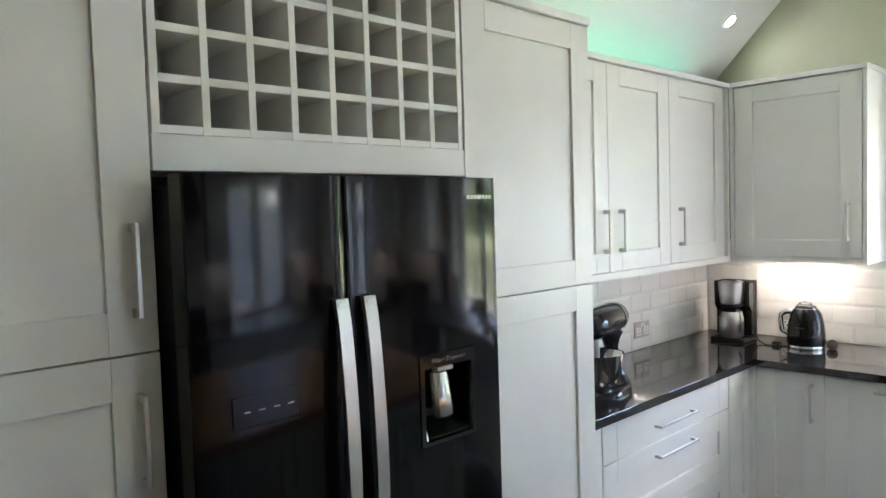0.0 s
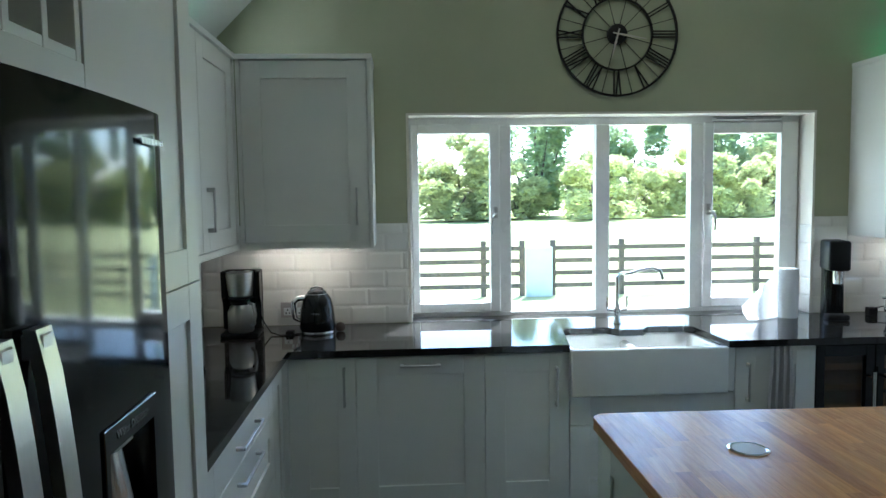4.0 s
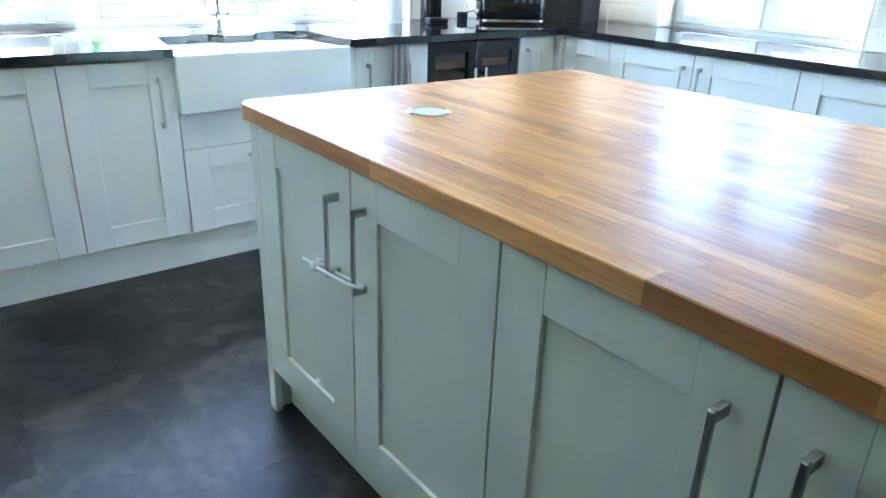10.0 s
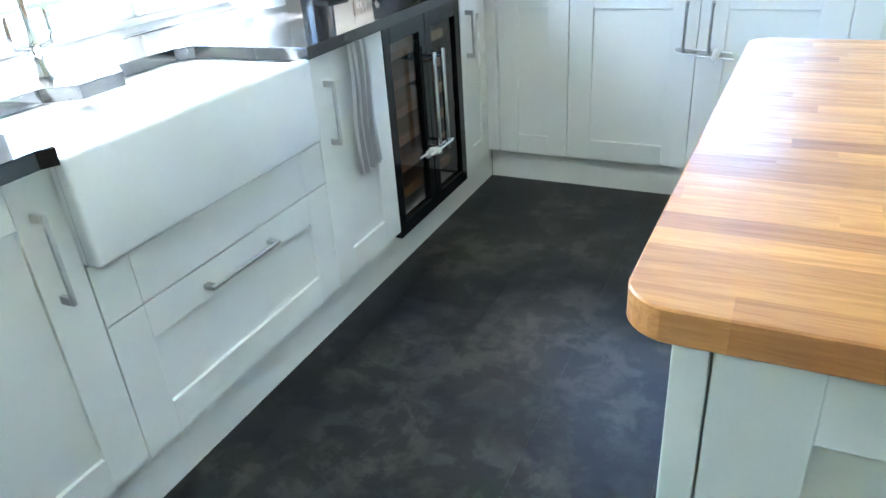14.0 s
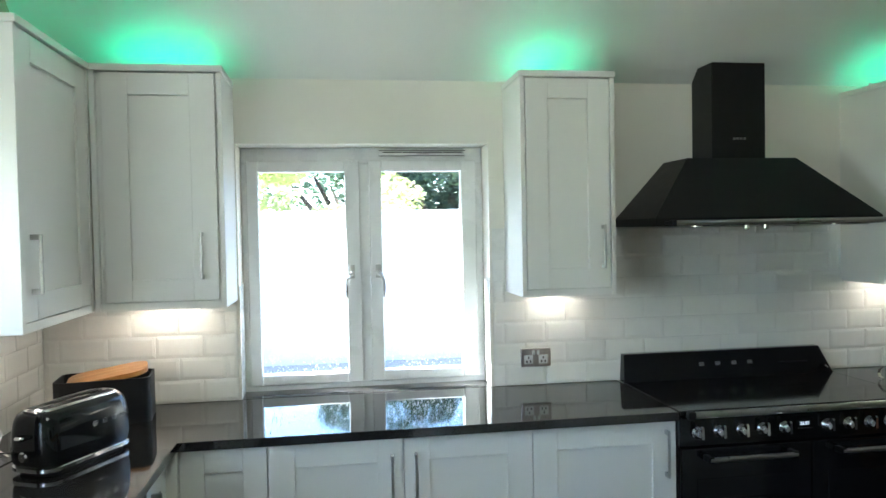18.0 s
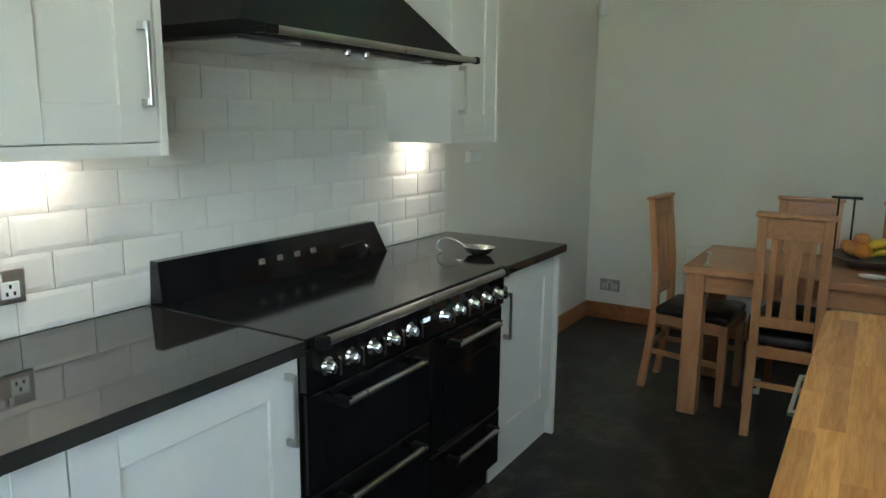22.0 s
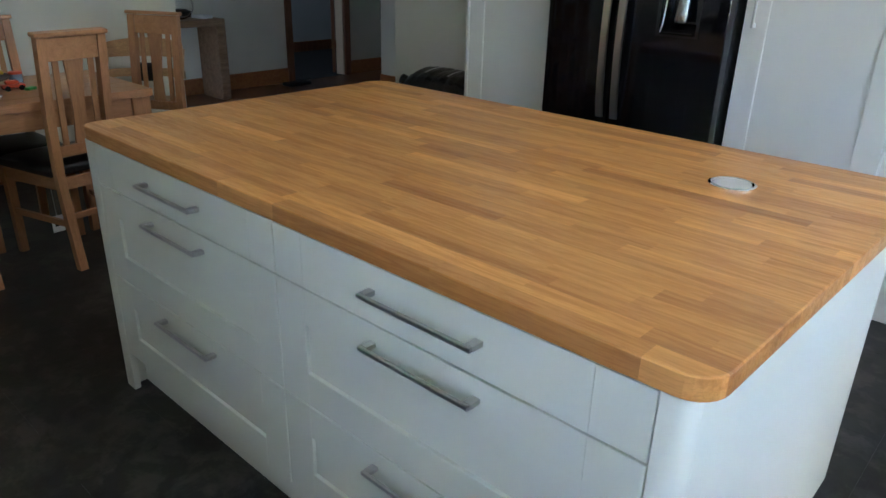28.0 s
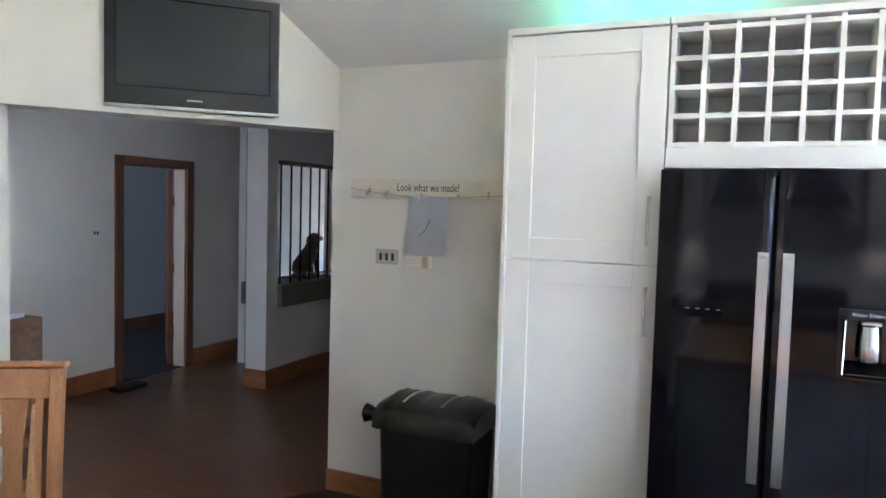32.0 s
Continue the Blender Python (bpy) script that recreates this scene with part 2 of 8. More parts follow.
def slate_material(name):
    """Dark slate-look vinyl: soft smoky patches that run over the joints, fine grit, a dull sheen."""
    m = bpy.data.materials.new(name)
    m.use_nodes = True
    nt = m.node_tree
    p = nt.nodes["Principled BSDF"]
    p.inputs["Specular IOR Level"].default_value = 0.34
    tc, info = nt.nodes.new("ShaderNodeTexCoord"), nt.nodes.new("ShaderNodeObjectInfo")
    at = nt.nodes.new("ShaderNodeVectorMath")
    nt.links.new(tc.outputs["Object"], at.inputs[0])
    nt.links.new(info.outputs["Location"], at.inputs[1])
    smoke = node(nt, "ShaderNodeTexNoise", Scale=2.6, Detail=6.0, Roughness=0.60, Distortion=0.35)
    wisp = node(nt, "ShaderNodeTexNoise", Scale=8.0, Detail=7.0, Roughness=0.66, Distortion=0.35)
    grit = node(nt, "ShaderNodeTexNoise", Scale=190.0, Detail=3.0)
    for n in (smoke, wisp, grit):
        nt.links.new(at.outputs[0], n.inputs["Vector"])
    a, b = nt.nodes.new("ShaderNodeValToRGB"), nt.nodes.new("ShaderNodeValToRGB")
    for ramp, lo, hi, dark, light in ((a, 0.41, 0.60, (0.0080, 0.0080, 0.0080), (0.030, 0.0285, 0.0245)), (b, 0.44, 0.58, (0.62, 0.62, 0.62), (1.95, 1.92, 1.84))):
        e = ramp.color_ramp.elements
        ramp.color_ramp.interpolation = "EASE"
        e[0].position, e[0].color, e[1].position, e[1].color = lo, (*dark, 1), hi, (*light, 1)
    nt.links.new(smoke.outputs[0], a.inputs[0])
    nt.links.new(wisp.outputs[0], b.inputs[0])
    mul = nt.nodes.new("ShaderNodeMix")
    mul.data_type, mul.blend_type = "RGBA", "MULTIPLY"
    mul.inputs[0].default_value = 1.0
    nt.links.new(a.outputs[0], mul.inputs[6])
    nt.links.new(b.outputs[0], mul.inputs[7])
    own, hsv = nt.nodes.new("ShaderNodeMapRange"), nt.nodes.new("ShaderNodeHueSaturation")
    own.inputs["To Min"].default_value, own.inputs["To Max"].default_value = 0.90, 1.10
    nt.links.new(info.outputs["Random"], own.inputs[0])
    nt.links.new(own.outputs[0], hsv.inputs["Value"])
    nt.links.new(mul.outputs[2], hsv.inputs["Color"])
    nt.links.new(hsv.outputs[0], p.inputs["Base Color"])
    rr = nt.nodes.new("ShaderNodeMapRange")
    rr.inputs["From Min"].default_value, rr.inputs["From Max"].default_value = 0.3, 0.7
    rr.inputs["To Min"].default_value, rr.inputs["To Max"].default_value = 0.34, 0.48
    nt.links.new(wisp.outputs[0], rr.inputs[0])
    nt.links.new(rr.outputs[0], p.inputs["Roughness"])
    add = nt.nodes.new("ShaderNodeMath")
    add.operation = "MULTIPLY_ADD"
    add.inputs[1].default_value = 0.10
    nt.links.new(grit.outputs[0], add.inputs[0])
    nt.links.new(wisp.outputs[0], add.inputs[2])
    bp = nt.nodes.new("ShaderNodeBump")
    bp.inputs["Strength"].default_value, bp.inputs["Distance"].default_value = 0.10, 0.003
    nt.links.new(add.outputs[0], bp.inputs["Height"])
    nt.links.new(bp.outputs[0], p.inputs["Normal"])
    return m


def glass_material(name, rough=0.0, tint=(1, 1, 1)):
    m = bpy.data.materials.new(name)
    m.use_nodes = True
    p = m.node_tree.nodes["Principled BSDF"]
    p.inputs["Base Color"].default_value = (*tint, 1)
    p.inputs["Transmission Weight"].default_value, p.inputs["Roughness"].default_value, p.inputs["IOR"].default_value = 1.0, rough, 1.45
    return m


def leaf_material(name, col, col2):
    """Leaves that let some of the light through."""
    m = material(name, col, 0.55, vary=0.3, scale=0.5, fine=9, bump=0.0, col2=col2, piece=0.15)
    nt = m.node_tree
    p = nt.nodes["Principled BSDF"]
    tr, mx = nt.nodes.new("ShaderNodeBsdfTranslucent"), nt.nodes.new("ShaderNodeMixShader")
    mx.inputs[0].default_value = 0.45
    src = p.inputs["Base Color"].links[0].from_socket
    nt.links.new(src, tr.inputs["Color"])
    nt.links.new(p.outputs[0], mx.inputs[1])
    nt.links.new(tr.outputs[0], mx.inputs[2])
    nt.links.new(mx.outputs[0], nt.nodes["Material Output"].inputs["Surface"])
    return m


PAINT = material("cabinet_paint", (0.80, 0.79, 0.74), 0.36, vary=0.02, scale=2.5, fine=260, bump=0.05)
ISLE = material("island_paint", (0.71, 0.735, 0.63), 0.36, vary=0.02, scale=2.5, fine=260, bump=0.05)
WALL = material("wall_paint", (0.79, 0.76, 0.675), 0.75, vary=0.03, scale=1.6, fine=180, bump=0.10)
GREEN = material("sage_wall_paint", (0.40, 0.41, 0.27), 0.8, vary=0.05, scale=1.6, fine=180, bump=0.10)
CEIL = material("ceiling_paint", (0.80, 0.80, 0.76), 0.8, vary=0.02, scale=1.2, fine=150, bump=0.08)
GRANITE = material("black_granite", (0.018, 0.0165, 0.0155), 0.05, vary=0.2, scale=150, fine=620, bump=0.0, rvary=0.01, col2=(0.024, 0.022, 0.020), spec=0.75, contrast=(0.36, 0.66))
TILE = material("white_tile_glaze", (0.80, 0.79, 0.74), 0.10, vary=0.02, scale=9, fine=90, bump=0.03, rvary=0.04, piece=0.03)
GROUT = material("tile_grout", (0.76, 0.75, 0.71), 0.85, vary=0.06, scale=20, fine=300)
SLATE = slate_material("slate_floor")
SCREED = material("dark_screed", (0.03, 0.028, 0.026), 0.9, vary=0.1, scale=10, bump=0.1)
HALLWOOD = oak_material("hall_floor_wood", (0.165, 0.069, 0.024), (0.100, 0.039, 0.014), 0.30, 0.10)
OAKTOP = stave_material("oiled_oak_worktop", (0.67, 0.335, 0.094), (0.51, 0.235, 0.059))
OAK = oak_material("dining_oak", (0.53, 0.265, 0.120), (0.40, 0.190, 0.082), 0.36, 0.08, axis=2, pore=0.86)
OAKH = oak_material("dining_oak_long", (0.53, 0.265, 0.120), (0.40, 0.190, 0.082), 0.34, 0.08, axis=1, pore=0.86)
SKIRT = oak_material("stained_skirting", (0.42, 0.175, 0.058), (0.28, 0.10, 0.034), 0.38, 0.05)
DARKWOOD = oak_material("dark_door_frame", (0.22, 0.09, 0.04), (0.13, 0.05, 0.022), 0.40, 0.05, axis=2)
STEEL = material("brushed_steel", (0.58, 0.57, 0.55), 0.30, 1.0, vary=0.05, scale=30, fine=300, bump=0.02, stretch=(1, 1, 0.1))
CHROME = material("chrome", (0.80, 0.80, 0.80), 0.07, 1.0, vary=0.02, bump=0.0, rvary=0.03)
BLACKGLOSS = material("black_gloss", (0.008, 0.008, 0.009), 0.10, vary=0.2, scale=4, bump=0.0, rvary=0.04)
BLACKMATT = material("black_matt", (0.008, 0.008, 0.008), 0.5, vary=0.15, scale=20, fine=300, bump=0.04, spec=0.3)
FRIDGE = material("fridge_black", (0.006, 0.006, 0.008), 0.075, vary=0.15, scale=2, fine=400, bump=0.010, rvary=0.02, spec=0.30)
GREYP = material("grey_metal_plate", (0.52, 0.47, 0.44), 0.30, 0.9, vary=0.04, scale=30, bump=0.01)
CERAMIC = material("white_ceramic", (0.84, 0.84, 0.81), 0.08, vary=0.02, scale=5, bump=0.01, rvary=0.03)
UPVC = material("white_upvc", (0.82, 0.82, 0.80), 0.28, vary=0.02, scale=4, bump=0.02)
GLASS = glass_material("clear_glass")
LEATHER = material("black_leather", (0.014, 0.012, 0.011), 0.38, vary=0.2, scale=15, fine=220, bump=0.25)
PLASTIC = material("white_plastic", (0.78, 0.78, 0.76), 0.35, vary=0.03, scale=8, bump=0.02)
PAPER = material("white_paper", (0.82, 0.83, 0.84), 0.9, vary=0.03, scale=12, bump=0.15)
SOIL = material("gravel", (0.34, 0.32, 0.29), 0.95, vary=0.3, scale=40, fine=200, bump=0.6)
RENDERW = material("white_render", (0.44, 0.44, 0.44), 0.9, vary=0.05, scale=3, fine=120, bump=0.3)
SLATEROOF = material("roof_slate", (0.22, 0.22, 0.22), 0.7, vary=0.2, scale=8, fine=60, bump=0.3)
GRASS = material("dry_grass", (0.42, 0.40, 0.17), 0.95, vary=0.2, scale=0.6, fine=30, bump=0.4, col2=(0.25, 0.29, 0.10))
LEAF = leaf_material("leaves", (0.33, 0.40, 0.19), (0.20, 0.28, 0.11))
LEAFY = leaf_material("yellow_leaves", (0.54, 0.55, 0.26), (0.39, 0.43, 0.17))
LEAFD = leaf_material("dark_leaves", (0.10, 0.15, 0.085), (0.045, 0.08, 0.045))
BARK = material("bark", (0.14, 0.10, 0.07), 0.9, vary=0.3, scale=14, fine=80, bump=0.5)
FENCE = material("weathered_fence", (0.16, 0.13, 0.10), 0.85, vary=0.2, scale=10, fine=80, bump=0.3)
WARM = material("warm_lamp", (1, 0.85, 0.6), 0.5, vary=0, bump=0, emit=(1.0, 0.80, 0.60), power=4.2)
GREENDIM = material("dim_green_led", (0.1, 0.9, 0.4), 0.5, vary=0, bump=0, emit=(0.10, 1.0, 0.50), power=1.0)
GREENPALE = material("pale_green_led", (0.3, 0.9, 0.6), 0.5, vary=0, bump=0, emit=(0.22, 1.0, 0.58), power=0.55)
GREENLED = material("green_led", (0.1, 0.9, 0.4), 0.5, vary=0, bump=0, emit=(0.07, 1.0, 0.46), power=2.7)


# ---- mesh helpers ----
def box(bm, a, b, bev=0.0, seg=1):
    made = bmesh.ops.create_cube(bm, size=1)["verts"]
    size, mid = [b[i] - a[i] for i in range(3)], [(a[i] + b[i]) / 2 for i in range(3)]
    for v in made:
        v.co = Vector([v.co[i] * size[i] + mid[i] for i in range(3)])
    if bev:
        edges = list({e for v in made for e in v.link_edges})
        bmesh.ops.bevel(bm, geom=edges, offset=bev, segments=seg, affect="EDGES", profile=0.5)
    return bm


def boxed(a, b, bev=0.0, seg=1):
    return box(bmesh.new(), a, b, bev, seg)


def loft(bm, loops, close=True, cap0=True, cap1=True):
    """Skin between loops of points, each loop the same length."""
    vs = [[bm.verts.new(p) for p in loop] for loop in loops]
    n = len(vs[0])
    for a, b in zip(vs, vs[1:]):
        for i in range(n if close else n - 1):
            j = (i + 1) % n
            bm.faces.new((a[i], a[j], b[j], b[i]))
    if cap0:
        bm.faces.new(list(reversed(vs[0])))
    if cap1:
        bm.faces.new(vs[-1])
    return bm


def rect_loops(bm, specs):
    """Loft of upright rectangles (x0, x1, z0, z1, y), back to front."""
    return loft(bm, [[(x0, y, z0), (x1, y, z0), (x1, y, z1), (x0, y, z1)] for x0, x1, z0, z1, y in specs])


def turned(bm, profile, seg=24, mid=(0, 0, 0)):
    """A lathe shape round z from (radius, height) pairs."""
    loops = [[(mid[0] + r * math.cos(2 * math.pi * i / seg), mid[1] + r * math.sin(2 * math.pi * i / seg), mid[2] + z) for i in range(seg)] for r, z in profile]
    return loft(bm, loops)


def tube(bm, points, r, seg=10, radii=None):
    """A round bar along points."""
    pts = [Vector(p) for p in points]
    loops, up = [], Vector((0.31, 0.17, 0.93))
    for i, p in enumerate(pts):
        d = (pts[min(i + 1, len(pts) - 1)] - pts[max(i - 1, 0)]).normalized()
        if abs(d.dot(up)) > 0.98:
            up = Vector((1, 0.1, 0))
        u = d.cross(up).normalized()
        w = d.cross(u)
        rr = radii[i] if radii else r
        loops.append([tuple(p + rr * (math.cos(2 * math.pi * k / seg) * u + math.sin(2 * math.pi * k / seg) * w)) for k in range(seg)])
    return loft(bm, loops)


def prism(bm, poly, z0, z1):
    return loft(bm, [[(x, y, z0) for x, y in poly], [(x, y, z1) for x, y in poly]])


def arc(cx, cy, r, a0, a1, n):
    return [(cx + r * math.cos(radians(a0 + (a1 - a0) * i / n)), cy + r * math.sin(radians(a0 + (a1 - a0) * i / n))) for i in range(n + 1)]


def rounded(x0, x1, y0, y1, r, n=6):
    return arc(x1 - r, y0 + r, r, -90, 0, n) + arc(x1 - r, y1 - r, r, 0, 90, n) + arc(x0 + r, y1 - r, r, 90, 180, n) + arc(x0 + r, y0 + r, r, 180, 270, n)


def mesh_from(name, bm, mat, smooth=None):
    bmesh.ops.recalc_face_normals(bm, faces=bm.faces)
    me = bpy.data.meshes.new(name)
    bm.to_mesh(me)
    bm.free()
    me.materials.append(mat)
    if smooth:
        me.shade_smooth()
        me.set_sharp_from_angle(angle=radians(smooth))
    return me


def part(name, bm, mat, parent=None, label="", m=None, smooth=None):
    """One mesh object under a thing or a part."""
    me = bm if isinstance(bm, bpy.types.Mesh) else mesh_from(name, bm, mat, smooth)
    ob = new(name, me)
    ob.parent = parent
    if m is not None:
        ob.matrix_basis = m
    if label:
        tagged(ob, label)
    return ob


def thing(name, m, label, category, group=""):
    ob = new(name)
    ob.empty_display_size = 0.1
    ob.matrix_basis = m
    return tagged(ob, label, category, group)


def solid(name, bm, mat, label, category="", kind="", m=None, smooth=None, group=""):
    return tagged(part(name, bm, mat, None, "", m, smooth), label, category, group, kind)


CACHE = {}


def cached(key, make, mat, smooth=None):
    if key not in CACHE:
        CACHE[key] = mesh_from(key[0], make(), mat, smooth)
    return CACHE[key]


def wall_panel(bm, u0, u1, w0, w1, v0, v1, holes, axis):
    """A wall from boxes round its openings; axis 'x': the wall runs along y and is thick in x. holes: (u0, u1, z0, z1)."""
    def put(a, b, z0, z1):
        if b - a > 1e-4 and z1 - z0 > 1e-4:
            box(bm, (w0, a, z0) if axis == "x" else (a, w0, z0), (w1, b, z1) if axis == "x" else (b, w1, z1))
    cuts = sorted({u0, u1, *(h[0] for h in holes), *(h[1] for h in holes)})
    for a, b in zip(cuts, cuts[1:]):
        here = sorted((h[2], h[3]) for h in holes if h[0] <= a + 1e-6 and h[1] >= b - 1e-6)
        low = v0
        for z0, z1 in here:
            put(a, b, low, z0)
            low = z1
        put(a, b, low, v1)
    return bm

# ---- large structure ----
WIN = (1.215, 3.52, 0.905, 2.06)     # sink window: y0, y1, z0, z1
RWIN = (0.78, 1.932, 0.905, 2.06)   # cooker-wall window: x0, x1, z0, z1
DA, DB = Vector((5.335, 0.06)), Vector((6.33, 1.335))  # the slanting opening under the television
TH = 0.225
JAMB = 1.252                         # end of the dining wall beside the opening


def ceil_z(y):
    return EAVE + min(y - YF, YR - y) * math.tan(radians(PITCH))


def gable(bm, x0, x1, z0, ya=YF, yb=YR):
    pts = [(ya, z0), (yb, z0), (yb, ceil_z(yb)), (RIDGE_Y, RIDGE_Z), (ya, ceil_z(ya))]
    return loft(bm, [[(x0, y, z) for y, z in pts], [(x1, y, z) for y, z in pts]])


bm = bmesh.new()
wall_panel(bm, YF - TH, YR + TH, XW - TH, XW, -0.1, 2.10, [(WIN[0] - 0.014, WIN[1] + 0.014, WIN[2], WIN[3] + 0.014)], "x")
gable(bm, XW - TH, XW, 2.10)
solid("wall_sink", bm, GREEN, "sage green painted gable wall above white tiles", "wall", "structure")
bm = wall_panel(bmesh.new(), XW, XD + 2.6, YR, YR + TH, -0.1, EAVE + 0.05, [(RWIN[0] - 0.014, RWIN[1] + 0.014, RWIN[2], RWIN[3] + 0.014)], "y")
solid("wall_cooker", bm, WALL, "off-white painted plaster wall behind the cooker", "wall", "structure")
# taken above the eave, out of sight, to stop sun leaking into the hall
bm = wall_panel(bmesh.new(), XW, DA.x + 0.03, YF - TH, YF, -0.1, 2.72, [], "y")
solid("wall_fridge", bm, WALL, "off-white painted plaster wall behind the tall units", "wall", "structure")
bm = wall_panel(bmesh.new(), JAMB, YR, XD, XD + 0.12, -0.1, 2.018, [], "x")
pts = [(DB.y + 0.0, 2.018), (YR, 2.018), (YR, EAVE), (RIDGE_Y, RIDGE_Z), (DB.y, ceil_z(DB.y))]
loft(bm, [[(XD, y, z) for y, z in pts], [(XD + 0.12, y, z) for y, z in pts]])
solid("wall_dining", bm, WALL, "off-white painted plaster gable wall beside the dining table", "wall", "structure")
# the slanting wall over the opening, in a frame of its own: u along it, w towards the hall
DL = (DB - DA).length
DANG = math.degrees(math.atan2(DB.y - DA.y, DB.x - DA.x))
DIAG = pose(DA.x, DA.y, 0, 0, 0, DANG)
nrm = Vector((math.sin(radians(DANG)), -math.cos(radians(DANG))))
LINTEL = 2.018


def diag_ceil(u):
    return ceil_z(DA.y + u * math.sin(radians(DANG)))


bm = loft(bmesh.new(), [[(-0.03, w, LINTEL), (DL + 0.03, w, LINTEL), (DL + 0.03, w, diag_ceil(DL) + 0.05), (-0.03, w, diag_ceil(0) + 0.03)] for w in (0.0, -0.22)])
solid("wall_over_opening", bm, WALL, "off-white slanting wall over the wide hall opening", "wall", "structure", DIAG)
# roof slopes as ceilings, with an added, unseen roof window high on the shaded slope
RWS = ((1.2, 2.3),)
RS0, RS1 = 1.75, 2.95                # distances up the slope
CEILT = 0.16
SL = (RIDGE_Y - YF) / math.cos(radians(PITCH))
SLOPE = pose(0, YF, EAVE, PITCH, 0, 0)
bm = bmesh.new()
xs = [XW] + [x for w_ in RWS for x in w_] + [XD + 0.12]
for k in range(0, len(xs), 2):
    box(bm, (xs[k], 0, 0), (xs[k + 1], SL, CEILT))
for x0, x1 in RWS:
    box(bm, (x0, 0, 0), (x1, RS0, CEILT))
    box(bm, (x0, RS1, 0), (x1, SL, CEILT))
solid("ceiling_fridge_side", bm, CEIL, "white sloping plaster ceiling over the tall units", "ceiling", "structure", SLOPE)
bm = boxed((XW, 0, 0), (XD + 0.12, SL, CEILT))
solid("ceiling_cooker_side", bm, CEIL, "white sloping plaster ceiling over the cooker", "ceiling", "structure", pose(0, YR, EAVE, 180 - PITCH, 0, 0) @ Matrix.Diagonal((1, 1, -1, 1)))
for x0, x1 in RWS:
    rw = thing("roof_window", SLOPE, "unseen white framed roof window added high in the sloping ceiling", "window", "roof windows")
    rwf = bmesh.new()
    for a_, b_ in (((x0, RS0, 0.08), (x0 + 0.05, RS1, 0.15)), ((x1 - 0.05, RS0, 0.08), (x1, RS1, 0.15)), ((x0 + 0.05, RS0, 0.08), (x1 - 0.05, RS0 + 0.05, 0.15)), ((x0 + 0.05, RS1 - 0.05, 0.08), (x1 - 0.05, RS1, 0.15))):
        box(rwf, a_, b_, 0.004)
    part("frame", rwf, UPVC, rw)
    g = part("pane", boxed((x0 + 0.045, RS0 + 0.045, 0.11), (x1 - 0.045, RS1 - 0.045, 0.118)), GLASS, rw)
    g.visible_shadow = False
    # fill lamp added inside the roof opening to brighten the room
    rl = new("roof_window_light", bpy.data.lights.new("roof_window_light", "AREA"))
    rl.data.shape, rl.data.size, rl.data.size_y = "RECTANGLE", x1 - x0 - 0.12, RS1 - RS0 - 0.12
    rl.data.energy, rl.data.color = ROOF_FILL, (1.0, 0.925, 0.76)
    rl.matrix_world = SLOPE @ pose((x0 + x1) / 2, (RS0 + RS1) / 2, 0.075)
    # opaque sheet added over the opening so that no sun falls in
    solid("roof_blind", boxed((x0, RS0, 0.165), (x1, RS1, 0.175)), CEIL, "unseen pale sheet added to keep the sun out of the roof opening", "blind", "structure", SLOPE)

# floors: a screed sheet under the pieces laid at the end of the file
solid("floor", boxed((XW, YF - 0.4, -0.1), (XD + 0.2, YR, -0.012)), SCREED, "dark slate-look tiled kitchen floor", "floor", "structure")


# ---- handles, doors and units ----
def bar_handle(length):
    def make():
        b = bmesh.new()
        box(b, (-length / 2, -0.035, -0.0052), (length / 2, -0.026, 0.0052), 0.0018)
        for s in (-1, 1):
            e = s * (length / 2 - 0.009)
            box(b, (e - 0.009, -0.0262, -0.0056), (e + 0.009, 0.0, 0.0056), 0.001)
        return b
    return cached(("handle", round(length, 3)), make, STEEL)


def add_handle(door, kind, x, z, length, y=0.0):
    m = pose(x, y, z, 0, 90 if kind == "v" else 0, 0)
    return part("handle", bar_handle(length), STEEL, door, "brushed steel bar handle", m)


def front(name, w, h, style, parent, m, paint=PAINT, stile=0.098, rail=0.087):
    """A door or drawer front: a panel between two stiles, flush, or (shaker) recessed behind two rails; fine joints."""
    sw_ = min(stile, w * 0.28)
    key = (round(w, 3), round(h, 3), style, round(sw_, 3), paint.name)
    if style == "shaker":
        d = part(name, cached(("panel", *key), lambda: boxed((sw_ + 0.0002, 0.0095, rail + 0.0002), (w - sw_ - 0.0002, 0.0205, h - rail - 0.0002)), paint), paint, parent, "", m)
        for z in (0.0, h - rail):
            part("rail", cached(("rail", *key), lambda: boxed((sw_ + 0.0002, 0, 0), (w - sw_ - 0.0002, 0.021, rail), 0.0011), paint), paint, d, "", pose(0, 0, z))
    else:
        d = part(name, cached(("panel", *key), lambda: boxed((sw_ + 0.0002, 0, 0), (w - sw_ - 0.0002, 0.021, h), 0.0011), paint), paint, parent, "", m)
    for x in (0.0, w - sw_):
        part("stile", cached(("stile", *key), lambda: boxed((0, 0, 0), (sw_, 0.021, h), 0.0011), paint), paint, d, "", pose(x, 0, 0))
    return d


def add_front(unit, name, style, x0, x1, z0, z1, handle=None, y=0.0, stile=0.098):
    g = 0.0019
    d = front(name, x1 - x0 - 2 * g, z1 - z0 - 2 * g, style, unit, pose(x0 + g, y, z0 + g), PAINT, stile)
    if handle:
        kind, hx, hz, length = handle
        add_handle(d, kind, hx - x0 - g, hz - z0 - g, length)
    return d


